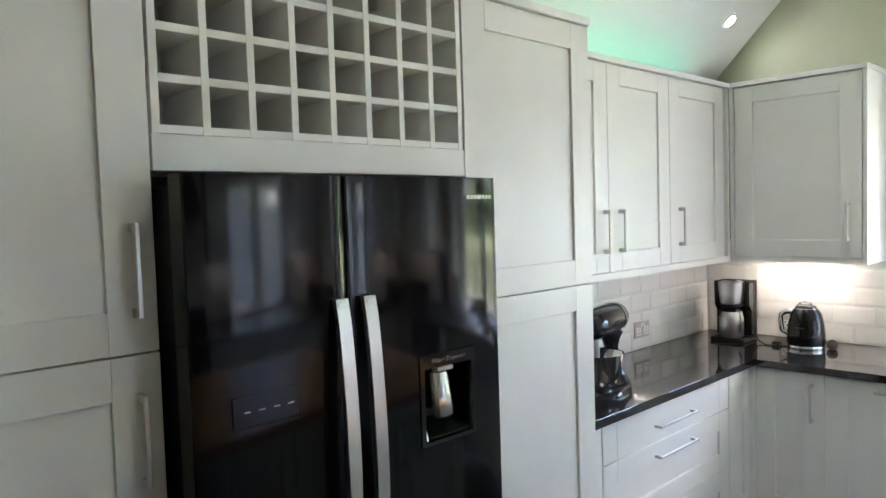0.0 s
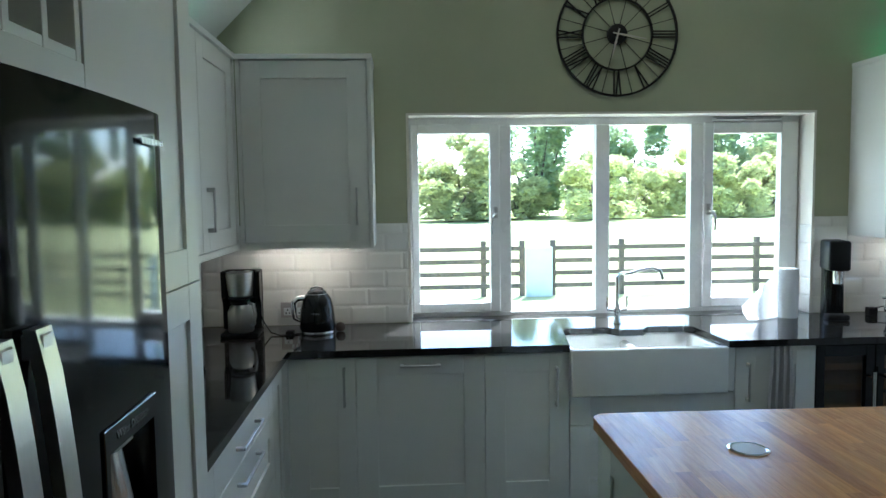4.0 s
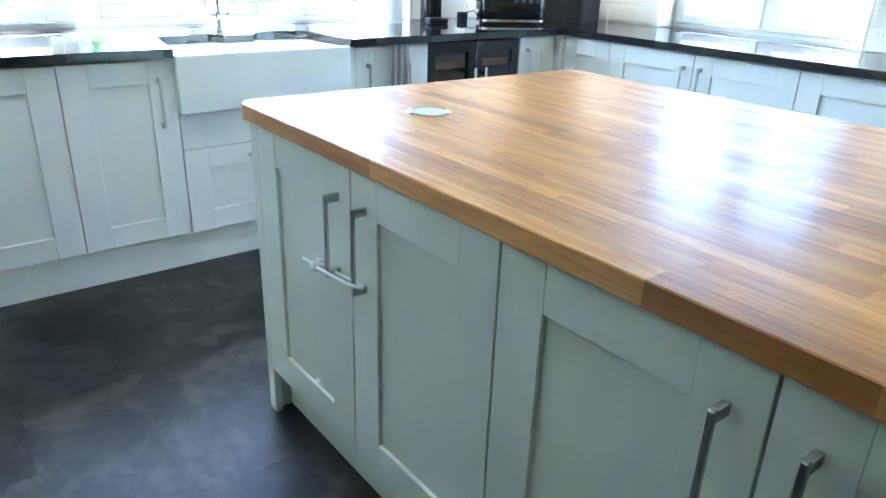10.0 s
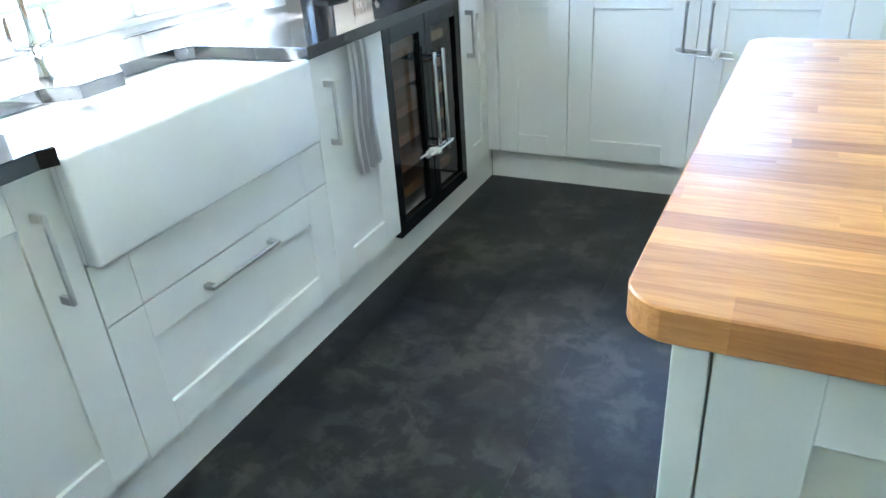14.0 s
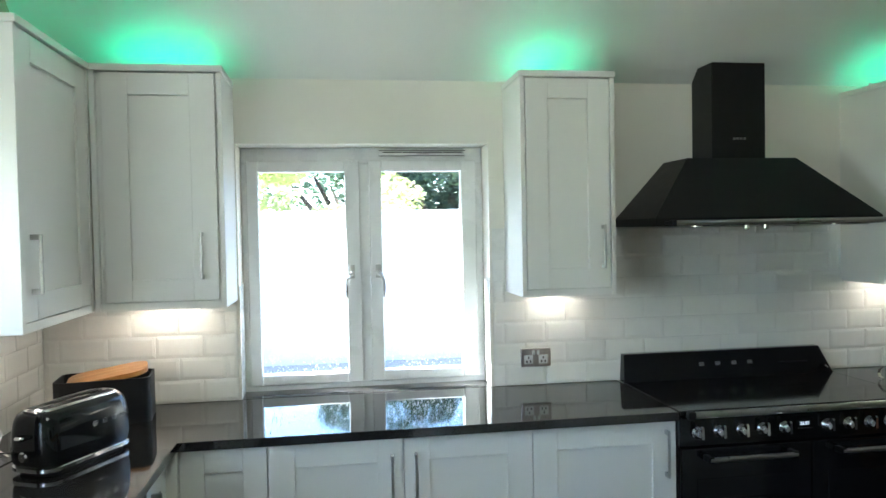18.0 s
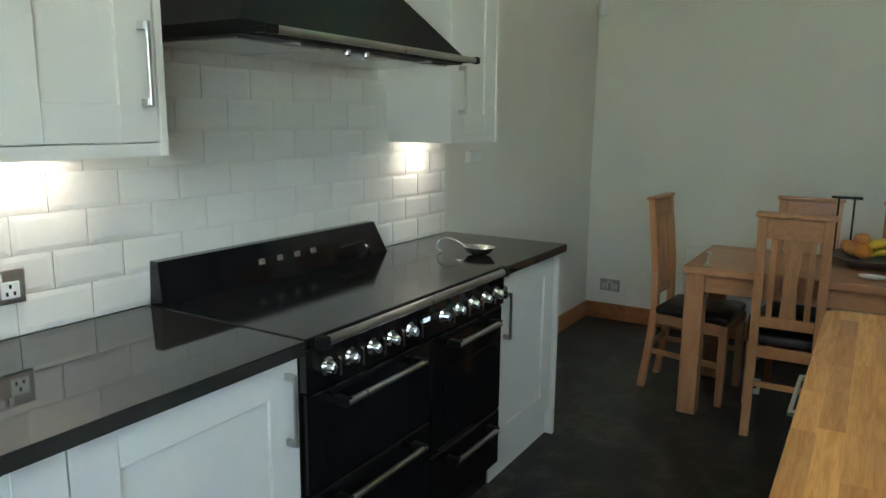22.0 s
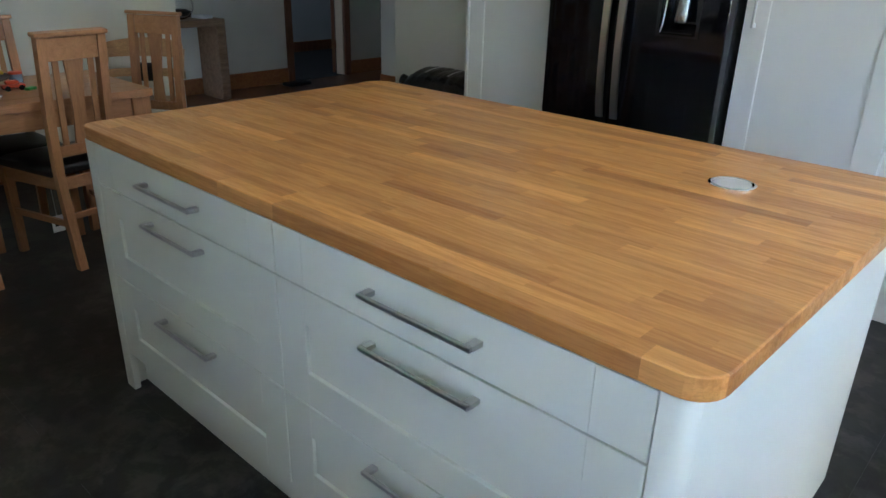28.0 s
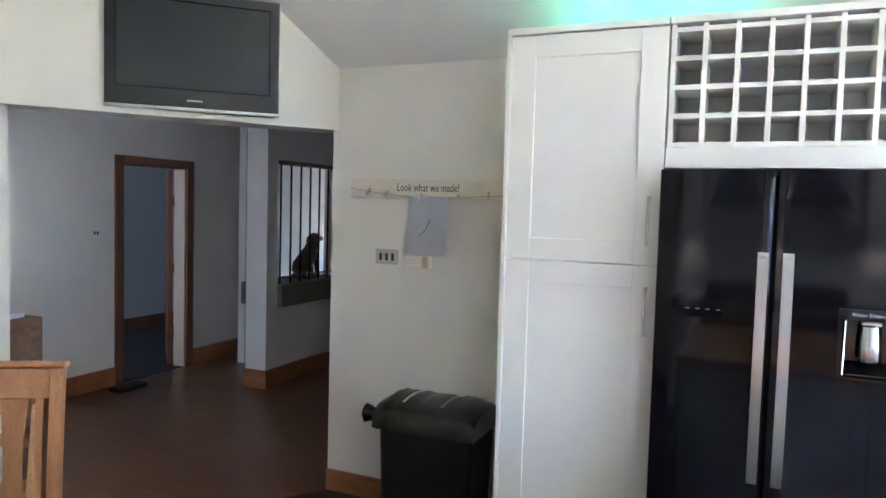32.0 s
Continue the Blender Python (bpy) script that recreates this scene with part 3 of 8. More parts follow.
def base_unit(name, m, w, fronts, label, group="base units", depth=0.56, height=0.87):
    u = thing(name, m, label, "cabinet", group)
    part("carcass", boxed((0.0, 0.0225, 0.15), (w, depth, height - 0.001)), PAINT, u)
    for f in fronts:
        add_front(u, *f)
    return u


def wall_unit(name, m, w, h, doors, label, depth=0.32, group="wall cabinets", lamp=True):
    """A cabinet whose doors sit between side panels, under a cornice board and over a light pelmet."""
    u = thing(name, m, label, "cabinet", group)
    t = 0.020
    part("side_panel", boxed((0, 0, 0), (t, depth, h - 0.026), 0.0015), PAINT, u)
    part("side_panel", boxed((w - t, 0, 0), (w, depth, h - 0.026), 0.0015), PAINT, u)
    part("cornice", boxed((-0.004, -0.008, h - 0.026), (w + 0.004, depth, h), 0.002), PAINT, u)
    part("pelmet", boxed((t, 0.004, 0.0), (w - t, 0.0243, 0.0300)), PAINT, u)
    part("carcass", boxed((t, 0.0243, 0.0283), (w - t, depth, h - 0.027)), PAINT, u)
    for x0, x1, hx in doors:
        d = add_front(u, "door", "shaker", x0, x1, 0.031, h - 0.029, ("v", hx, 0.212, 0.19) if hx else None, 0.003)
    return u


def sink_run(y):
    return pose(FX, y, 0, 0, 0, 90)


def cooker_run(x):
    return pose(x, FY1, 0, 0, 0, 0)


def fridge_run(x):
    return pose(x, FY0, 0, 0, 0, 180)


DZ0, DZ1 = 0.15, 0.868
# sink run, facing +x; local x runs along +y
base_unit("base_cabinet", sink_run(0.625), 0.315, [("door", "shaker", 0.0, 0.315, DZ0, DZ1, ("v", 0.262, 0.73, 0.185))], "white shaker base cabinet beside the dishwasher")
dw = base_unit("dishwasher", sink_run(0.94), 0.61, [("door", "shaker", 0.0, 0.61, DZ0, DZ1, ("h", 0.305, 0.825, 0.19))], "white shaker panelled built-in dishwasher with top handle")
tagged(dw, category="dishwasher")
base_unit("base_cabinet", sink_run(1.55), 0.41, [("door", "shaker", 0.0, 0.41, DZ0, DZ1, ("v", 0.345, 0.705, 0.19))], "white shaker base cabinet beside the ceramic sink")
u = thing("sink_cabinet", sink_run(1.96), "white sink cabinet with blank panel and one drawer", "cabinet", "base units")
part("carcass", boxed((0, 0.0225, 0.15), (0.81, 0.56, 0.652)), PAINT, u)
add_front(u, "panel", "slab", 0, 0.81, 0.507, 0.652)
part("filler", boxed((0.7625, 0.0, 0.655), (0.8095, 0.02, 0.873), 0.001), PAINT, u, "narrow white filler beside the sink")
add_front(u, "drawer", "shaker", 0, 0.81, DZ0, 0.507, ("h", 0.40, 0.455, 0.26))
base_unit("base_cabinet", sink_run(2.77), 0.405, [("door", "shaker", 0, 0.405, DZ0, DZ1, ("v", 0.06, 0.70, 0.19))], "white shaker base cabinet with a towel on its handle")
base_unit("base_cabinet", sink_run(3.785), 0.285, [("door", "shaker", 0, 0.25, DZ0, DZ1, ("v", 0.05, 0.72, 0.185))], "narrow white shaker base cabinet beside the wine cooler")
CZ0 = 0.136
# cooker run, facing -y
base_unit("corner_cabinet", cooker_run(0.63), 0.315, [("panel", "shaker", 0.0, 0.315, CZ0, DZ1)], "white shaker blank corner panel")
base_unit("base_cabinet", cooker_run(0.945), 1.015, [("door", "shaker", 0, 0.508, CZ0, DZ1, ("v", 0.462, 0.715, 0.19)), ("door", "shaker", 0.508, 1.015, CZ0, DZ1, ("v", 0.554, 0.715, 0.19))], "white double-door shaker base cabinet under the window")
base_unit("base_cabinet", cooker_run(1.96), 0.60, [("door", "shaker", 0, 0.60, CZ0, DZ1, ("v", 0.555, 0.74, 0.19))], "white shaker base cabinet beside the range cooker")
base_unit("base_cabinet", cooker_run(3.672), 0.565, [("door", "shaker", 0.0, 0.545, CZ0, DZ1, ("v", 0.05, 0.70, 0.19))], "white shaker base cabinet at the run's end")
solid("end_panel", boxed((4.2395, FY1 - 0.012, 0), (4.262, YR, 0.873), 0.002), PAINT, "white end panel of the cooker run", "panel")
# fridge run, facing +y; local x runs along -x
u = base_unit("drawer_cabinet", fridge_run(1.905), 1.055, [("drawer", "slab", 0, 1.055, 0.708, DZ1, ("h", 0.533, 0.778, 0.32)), ("drawer", "shaker", 0, 1.055, 0.42, 0.708, ("h", 0.533, 0.652, 0.32)), ("drawer", "shaker", 0, 1.055, DZ0, 0.42, ("h", 0.533, 0.365, 0.32))], "wide white three-drawer base cabinet under the worktop")
base_unit("corner_cabinet", fridge_run(0.85), 0.225, [("panel", "shaker", 0, 0.225, DZ0, DZ1)], "white shaker blank corner panel")
solid("end_panel", boxed((1.9055, YF, 0.0), (2.034, 0.598, 0.874), 0.002), PAINT, "white filler panel beside the tall cabinet", "panel")
# plinths
solid("plinth", boxed((0.0, 0.575, 0.0), (0.571, 4.13, 0.1485)), PAINT, "white plinth under the sink run", "trim", "structure")
solid("plinth", boxed((0.575, 4.127, 0.0), (2.56, 4.147, 0.1345)), PAINT, "white plinth under the window run", "trim", "structure")
solid("plinth", boxed((3.67, 4.127, 0.0), (4.238, 4.147, 0.1345)), PAINT, "white plinth at the cooker run's end", "trim", "structure")
solid("plinth", boxed((0.575, 0.555, 0.0), (1.90, 0.572, 0.1485)), PAINT, "white plinth under the drawer run", "trim", "structure")

for y0, y1, x0, x1 in ((0.578, 0.6245, 0.580, 0.6245), (4.0705, 4.118, 0.575, 0.6295)):
    solid("corner_post", boxed((x0, y0, 0.15), (x1, y1, 0.868), 0.002), PAINT, "white filler post in the corner of the base units", "panel")
# wall cabinets
WZ, WH = 1.361, 0.973
wall_unit("wall_cabinet", pose(0.27, 0.355, WZ, 0, 0, 90), 0.672, WH, [(0.022, 0.65, 0.59)], "single white shaker wall cabinet beside the sink window")
wall_unit("wall_cabinet", pose(2.034, 0.352, WZ, 0, 0, 180), 1.76, WH, [(0.022, 0.586, 0.545), (0.586, 1.118, 0.665), (1.118, 1.70, 1.204)], "white shaker wall cabinets over the drawer run")
wall_unit("wall_cabinet", pose(0.27, 3.736, WZ, 0, 0, 90), 0.641, WH, [(0.022, 0.62, 0.082)], "white shaker wall cabinet over the toaster")
wall_unit("wall_cabinet", pose(0.272, 4.38, WZ, 0, 0, 0), 0.502, WH, [(0.04, 0.475, 0.412)], "white shaker wall cabinet beside the cooker-wall window")
wall_unit("wall_cabinet", pose(2.006, 4.38, WZ, 0, 0, 0), 0.424, WH, [(0.022, 0.402, 0.364)], "white shaker wall cabinet beside the cooker hood")
wall_unit("wall_cabinet", pose(3.766, 4.38, WZ, 0, 0, 0), 0.410, WH - 0.02, [(0.022, 0.388, 0.065)], "white shaker wall cabinet past the cooker hood")

# tall units along the fridge wall
TALL = 2.337


def tall_unit(x, w, hx, label):
    u = thing("tall_cabinet", pose(x, 0.64, 0, 0, 0, 180), label, "cabinet", "tall cabinets")
    part("carcass", boxed((0, 0.0225, 0.15), (w, 0.605, TALL - 0.027)), PAINT, u)
    part("cornice", boxed((-0.012, -0.012, TALL - 0.026), (w, 0.605, TALL), 0.002), PAINT, u)
    part("kickboard", boxed((0, 0.05, 0), (w, 0.07, 0.149)), PAINT, u)
    add_front(u, "door", "shaker", 0.0, w, 1.412, TALL - 0.028, ("v", hx, 1.582, 0.19), 0.0, 0.098)
    add_front(u, "door", "shaker", 0.0, w, 0.15, 1.412, ("v", hx, 1.237, 0.19), 0.0, 0.098)
    return u


tall_unit(4.150, 0.612, 0.565, "tall white shaker larder cabinet beside the bin")
tall_unit(2.630, 0.628, 0.05, "tall white shaker larder cabinet beside the drawer run")
solid("end_panel", boxed((4.1505, YF, 0), (4.168, 0.648, TALL), 0.002), PAINT, "tall white end panel beside the bin", "panel")
# wine rack over the fridge
u = thing("wine_rack", pose(3.535, 0.64, 0, 0, 0, 180), "white open pigeon-hole wine rack over the fridge", "wine rack")
RX0, RX1, RZ0, RZ1 = 0.003, 0.901, 1.868, TALL - 0.047
RW = 0.904
part("front_rail", boxed((0, 0, 1.782), (RW, 0.02, RZ0 - 0.0105), 0.001), PAINT, u)
part("back_panel", boxed((0, 0.211, 1.782), (RW, 0.58, TALL - 0.027)), PAINT, u)
part("cornice", boxed((0, -0.012, TALL - 0.026), (RW, 0.21, TALL), 0.002), PAINT, u)
part("floor_panel", boxed((0, 0.021, 1.80), (RW, 0.21, RZ0 - 0.0105)), PAINT, u)
COLS, ROWS_ = 8, 4
cw, rh = (RX1 - RX0 - 0.018) / COLS, (RZ1 - RZ0 - 0.0) / ROWS_
for i in range(COLS + 1):
    x = RX0 + i * cw
    part("divider", cached(("divider",), lambda: boxed((0, 0.002, RZ0 - 0.010), (0.018, 0.209, TALL - 0.028), 0.001), PAINT), PAINT, u, "", pose(x, 0, 0))
for j in range(ROWS_ + 1):
    part("rack_shelf", cached(("rack_shelf",), lambda: boxed((RX0 + 0.001, 0.0035, -0.009), (RX1, 0.208, 0.009), 0.001), PAINT), PAINT, u, "", pose(0, 0, RZ0 + j * rh))

# worktops
def worktop(poly, label):
    b = prism(bmesh.new(), poly, TOP - SLAB, TOP)
    ed = [e for e in b.edges if all(v.co.z > TOP - 1e-4 for v in e.verts)]
    bmesh.ops.bevel(b, geom=ed, offset=0.003, segments=2, affect="EDGES", profile=0.5)
    return solid("worktop", b, GRANITE, label, "worktop")


EDGE = 0.63
notch = [(0.26, 2.0), (0.235, 2.05), (0.225, 2.24), (0.30, 2.29), (0.30, 2.42), (0.225, 2.47), (0.235, 2.66), (0.27, 2.702), (0.64, 2.722)]
poly = [(2.03, YF), (2.03, EDGE), (EDGE, EDGE), (EDGE, 1.92), (0.645, 1.95)] + notch + [(EDGE, 2.732), (EDGE, 4.07), (2.558, 4.07), (2.558, YR), (XW, YR), (XW, YF)]
worktop(poly, "polished black granite worktop round three walls")
worktop([(3.665, 4.066), (4.275, 4.066), (4.275, YR), (3.665, YR)], "polished black granite worktop past the cooker")


# ---- windows ----
def latch(parent, x, z, side):
    b = box(bmesh.new(), (x - 0.013, -0.030, z + 0.035), (x + 0.013, -0.018, z + 0.10), 0.004, 2)
    tube(b, [(x, -0.028, z + 0.062), (x, -0.052, z + 0.058), (x + side * 0.012, -0.060, z + 0.050), (x + side * 0.024, -0.060, z + 0.028), (x + side * 0.027, -0.058, z - 0.01), (x + side * 0.025, -0.056, z - 0.055)], 0.0075, 10, [0.010, 0.010, 0.009, 0.008, 0.0075, 0.006])
    part("window_handle", b, STEEL, parent, "chrome window handle", None, 40)


WD = 0.15  # depth of the inner reveal
z0, z1 = WIN[2], WIN[3]


def bars_frame(parent, bars, name="window_frame"):
    b = bmesh.new()
    for x0, x1, a_, c_ in bars:
        box(b, (x0, 0, a_), (x1, 0.07, c_), 0.003)
    return part(name, b, UPVC, parent)


def pane(parent, x0, x1, a_, c_, y=0.03):
    g = part("pane", boxed((x0 - 0.004, y, a_ - 0.004), (x1 + 0.004, y + 0.006, c_ + 0.004)), GLASS, parent)
    g.visible_shadow = False
    return g


def opening_light(parent, x0, x1, a_, c_, gx0, gx1, ga, gc):
    """A sash standing 18 mm proud of the frame: outer edges, then the edges of its glass."""
    b = bmesh.new()
    for lo, hi in (((x0, -0.018, a_), (gx0, 0.04, c_)), ((gx1, -0.018, a_), (x1, 0.04, c_)), ((gx0, -0.018, a_), (gx1, 0.04, ga)), ((gx0, -0.018, gc), (gx1, 0.04, c_))):
        box(b, lo, hi, 0.004)
    s_ = part("sash", b, UPVC, parent)
    pane(s_, gx0, gx1, ga, gc, 0.012)
    return s_


def trickle_vent(parent, x0, x1, z):
    """A slim slotted vent on the head of a window frame."""
    v = part("trickle_vent", box(boxed((x0, -0.016, z), (x1, -0.0005, z + 0.031), 0.003), (x0 + 0.006, -0.024, z + 0.006), (x1 - 0.006, -0.0155, z + 0.025), 0.002), PLASTIC, parent, "slim pale vent with dark slots")
    for dz in (0.0015, 0.0265):
        part("groove", boxed((x0 + 0.002, -0.0172, z + dz), (x1 - 0.002, -0.0162, z + dz + 0.003)), BLACKMATT, v)
    n_ = 4
    w_ = (x1 - x0 - 0.03) / n_
    for k in range(n_):
        part("slot", boxed((x0 + 0.015 + k * w_ + 0.003, -0.0248, z + 0.017), (x0 + 0.015 + (k + 1) * w_ - 0.003, -0.0242, z + 0.0215)), BLACKMATT, v)
    part("slider", boxed(((x0 + x1) / 2 - 0.03, -0.029, z + 0.008), ((x0 + x1) / 2 + 0.03, -0.0249, z + 0.014), 0.001), GREYP, v)


W = WIN[1] - WIN[0]
w1 = thing("window_1", pose(XW - WD, WIN[0], 0, 0, 0, 90), "white four-light upvc window over the sink", "window")
tagged(w1, kind="structure")
u_ = lambda y: y - WIN[0]
bars_frame(w1, [(0, W, z0, 0.935), (0, W, 2.017, z1), (0, 0.035, 0.935, 2.017), (u_(1.725), u_(1.804), 0.935, 2.017), (u_(2.304), u_(2.385), 0.935, 2.017), (u_(2.870), u_(2.955), 0.935, 2.017), (W - 0.035, W, 0.935, 2.017)])
s = opening_light(w1, 0.012, u_(1.738), 0.938, 2.025, u_(1.269), u_(1.680), 0.994, 1.971)
latch(s, u_(1.71), 1.45, -1)
s2 = opening_light(w1, u_(2.942), W - 0.012, 0.938, 2.025, u_(2.998), u_(3.405), 0.994, 1.960)
latch(s2, u_(2.97), 1.45, 1)
pane(w1, u_(1.804), u_(2.304), 0.935, 2.017)
pane(w1, u_(2.385), u_(2.870), 0.935, 2.017)
trickle_vent(w1, u_(2.99), u_(3.41), 2.026)
W2 = RWIN[1] - RWIN[0]
w2 = thing("window_2", pose(RWIN[0], YR + WD, 0, 0, 0, 0), "white two-light upvc window on the cooker wall", "window")
tagged(w2, kind="structure")
v_ = lambda x: x - RWIN[0]
bars_frame(w2, [(0, W2, z0, 0.935), (0, W2, 1.985, z1), (0, 0.04, 0.935, 1.985), (v_(1.322), v_(1.385), 0.935, 1.985), (W2 - 0.045, W2, 0.935, 1.985)])
s = opening_light(w2, v_(0.805), v_(1.332), 0.938, 1.998, v_(0.859), v_(1.262), 0.985, 1.945)
latch(s, v_(1.288), 1.40, -1)
s2 = opening_light(w2, v_(1.376), v_(1.898), 0.938, 1.998, v_(1.436), v_(1.824), 0.985, 1.945)
latch(s2, v_(1.413), 1.40, 1)
trickle_vent(w2, v_(1.427), v_(1.849), 2.016)
# white reveals: linings through the whole wall
b = bmesh.new()
for lo, hi in (((XW - TH, WIN[0] - 0.0135, WIN[2]), (XW + 0.004, WIN[0], WIN[3])), ((XW - TH, WIN[1], WIN[2]), (XW + 0.004, WIN[1] + 0.0135, WIN[3])), ((XW - TH, WIN[0] - 0.0135, WIN[3] + 0.0005), (XW + 0.004, WIN[1] + 0.0135, WIN[3] + 0.0135))):
    box(b, lo, hi)
solid("window_reveal", b, WALL, "white plastered reveal of the sink window", "trim", "structure")
b = bmesh.new()
for lo, hi in (((RWIN[0] - 0.0135, YR - 0.004, WIN[2]), (RWIN[0], YR + TH, WIN[3])), ((RWIN[1], YR - 0.004, WIN[2]), (RWIN[1] + 0.0135, YR + TH, WIN[3])), ((RWIN[0] - 0.0135, YR - 0.004, WIN[3] + 0.0005), (RWIN[1] + 0.0135, YR + TH, WIN[3] + 0.0135))):
    box(b, lo, hi)
solid("window_reveal", b, WALL, "white plastered reveal of the cooker-wall window", "trim", "structure")
solid("window_sill", boxed((XW - WD + 0.0005, WIN[0] + 0.0005, TOP - 0.004), (XW, WIN[1] - 0.0005, TOP + 0.001)), GRANITE, "black granite sill under the sink window", "sill", "structure")
solid("window_sill", boxed((RWIN[0] + 0.0005, YR, TOP - 0.004), (RWIN[1] - 0.0005, YR + WD - 0.0005, TOP + 0.001)), GRANITE, "black granite sill under the cooker-wall window", "sill", "structure")

# ---- island ----
IX0, IX1, IY0, IY1 = 1.72, 3.635, 1.784, 2.988
TX0, TX1, TY0, TY1 = 1.668, 3.653, 1.772, 2.993
isl = thing("kitchen_island", pose(0, 0, 0), "white shaker kitchen island with four doors and six drawers", "island")
r = 0.044
part("carcass", prism(bmesh.new(), [(IX0 + 0.02, IY0 + 0.0225), (IX1 - 0.02, IY0 + 0.0225), (IX1 - 0.02, IY1 - 0.0225), (IX0 + 0.02, IY1 - 0.0225)], 0.15, 0.868), ISLE, isl)
for (a, c) in (((IX0, IY0 + 0.0), (IX0 + 0.0365, IY0 + 0.0224)), ((IX1 - 0.0535, IY1 - 0.0224), (IX1, IY1))):
    part("corner_post", boxed((a[0], a[1], 0), (c[0], c[1], 0.868), 0.0015), ISLE, isl)
part("end_panel", boxed((IX0, IY0 + 0.0228, 0), (IX0 + 0.0195, IY1 - 0.046, 0.868), 0.001), ISLE, isl)
part("end_panel", boxed((IX1 - 0.0195, IY0 + 0.046, 0), (IX1, IY1 - 0.0228, 0.868), 0.001), ISLE, isl)
part("curved_post", prism(bmesh.new(), [(IX1 - 0.0455, IY0 + 0.022), (IX1 - 0.0455, IY0)] + arc(IX1 - r, IY0 + r, r, -90, 0, 9) + [(IX1, IY0 + 0.0455), (IX1 - 0.019, IY0 + 0.0455), (IX1 - 0.019, IY0 + 0.022)], 0, 0.868), ISLE, isl, "", None, 35)
part("curved_post", prism(bmesh.new(), [(IX0 + 0.0455, IY1 - 0.022), (IX0 + 0.0455, IY1)] + arc(IX0 + r, IY1 - r, r, 90, 180, 9) + [(IX0, IY1 - 0.0455), (IX0 + 0.019, IY1 - 0.0455), (IX0 + 0.019, IY1 - 0.022)], 0, 0.868), ISLE, isl, "", None, 35)
part("plinth", boxed((IX0 + 0.02, IY0 + 0.06, 0), (IX1 - 0.02, IY0 + 0.08, 0.149)), ISLE, isl)
part("plinth", boxed((IX0 + 0.02, IY1 - 0.08, 0), (IX1 - 0.02, IY1 - 0.06, 0.149)), ISLE, isl)
dx0, dw_ = IX0 + 0.037, (3.591 - IX0 - 0.037) / 4
for i in range(4):
    x0 = dx0 + i * dw_
    hx = (dw_ - 0.055) if i % 2 == 0 else 0.055
    d = front("door", dw_ - 0.0045, 0.718 - 0.0045, "shaker", isl, pose(x0 + 0.00225, IY0, DZ0 + 0.00225), ISLE)
    add_handle(d, "v", hx, 0.553, 0.19)
bx0, bw = IX0 + 0.046, (IX1 - 0.054 - IX0 - 0.046) / 2
for i in range(2):
    for z0_, z1_, style in ((0.740, 0.868, "slab"), (0.437, 0.740, "shaker"), (0.15, 0.437, "shaker")):
        d = front("drawer", bw - 0.0045, z1_ - z0_ - 0.0045, style, isl, pose(bx0 + (i + 1) * bw - 0.00225, IY1, z0_ + 0.00225, 0, 0, 180), ISLE)
        add_handle(d, "h", bw / 2, 0.069 if style == "slab" else z1_ - z0_ - 0.045, 0.284)

# ---- large appliances ----
def text_mesh(body, size, mat, parent, m, label, depth=0.0006, name="lettering"):
    c = bpy.data.curves.new(name, "FONT")
    c.body, c.size, c.extrude, c.align_x, c.align_y = body, size, depth, "CENTER", "CENTER"
    c.resolution_u = 2
    tmp = bpy.data.objects.new(name, c)
    me = bpy.data.meshes.new_from_object(tmp)
    bpy.data.objects.remove(tmp)
    me.materials.clear()
    me.materials.append(mat)
    return part(name, me, mat, parent, label, m)


BADGE = material("badge_silver", (0.48, 0.48, 0.48), 0.25, 1.0, vary=0.02, bump=0)


def badge(parent, m, widths, h, mat=BADGE):
    """A maker's mark as plain bars."""
    b = bmesh.new()
    x = -sum(widths) / 2 - 0.3 * h * (len(widths) - 1) / 2
    for w in widths:
        box(b, (x, -0.0008, -h / 2), (x + w, 0.0, h / 2))
        x += w + 0.3 * h
    return part("badge", b, mat, parent, "small silver maker's mark", m)


# fridge, facing +y: local x runs along -x, front at y = 0.77
fr = thing("fridge_freezer", pose(3.533, 0.776, 0, 0, 0, 180), "black side-by-side fridge freezer with silver bow handles", "fridge")
FRW, FRS, FRZ = 0.891, 0.379, 1.769
part("body", boxed((0.012, 0.075, 0.02), (FRW - 0.002, 0.68, FRZ - 0.018), 0.004), BLACKMATT, fr)
part("foot_grille", boxed((0.03, 0.06, 0.0), (FRW - 0.03, 0.075, 0.05), 0.002), BLACKMATT, fr)


def bowed_door(w, z0, z1, hole=None):
    """A door with a gently bowed face; hole (x0, x1, z0, z1) goes right through it."""
    def depth(x):
        s_ = min(1.0, max(0.0, (x - 0.004) / (w - 0.008)))
        return 0.014 if x in (0.0, w) else 0.010 - 0.010 * math.sin(math.pi * s_) ** 0.6

    def strip(b, xa, xb, za, zb):
        xs_ = [0.0] + [0.004 + (w - 0.008) * i / 20 for i in range(21)] + [w]
        xs_ = [xa] + [x for x in xs_ if xa + 1e-5 < x < xb - 1e-5] + [xb]
        prof = [(xa, 0.07)] + [(x, depth(x)) for x in xs_] + [(xb, 0.07)]
        loft(b, [[(x, y, z) for x, y in prof] for z in (za, zb)])

    b = bmesh.new()
    if hole:
        strip(b, 0.0, w, z0, hole[2])
        strip(b, 0.0, w, hole[3], z1)
        strip(b, 0.0, hole[0], hole[2], hole[3])
        strip(b, hole[1], w, hole[2], hole[3])
    else:
        strip(b, 0.0, w, z0, z1)
    return b


d1 = part("freezer_door", bowed_door(FRS - 0.004, 0.05, FRZ), FRIDGE, fr, "glossy black freezer door with control panel", None, 30)
dx = 0.296  # middle of the water dispenser
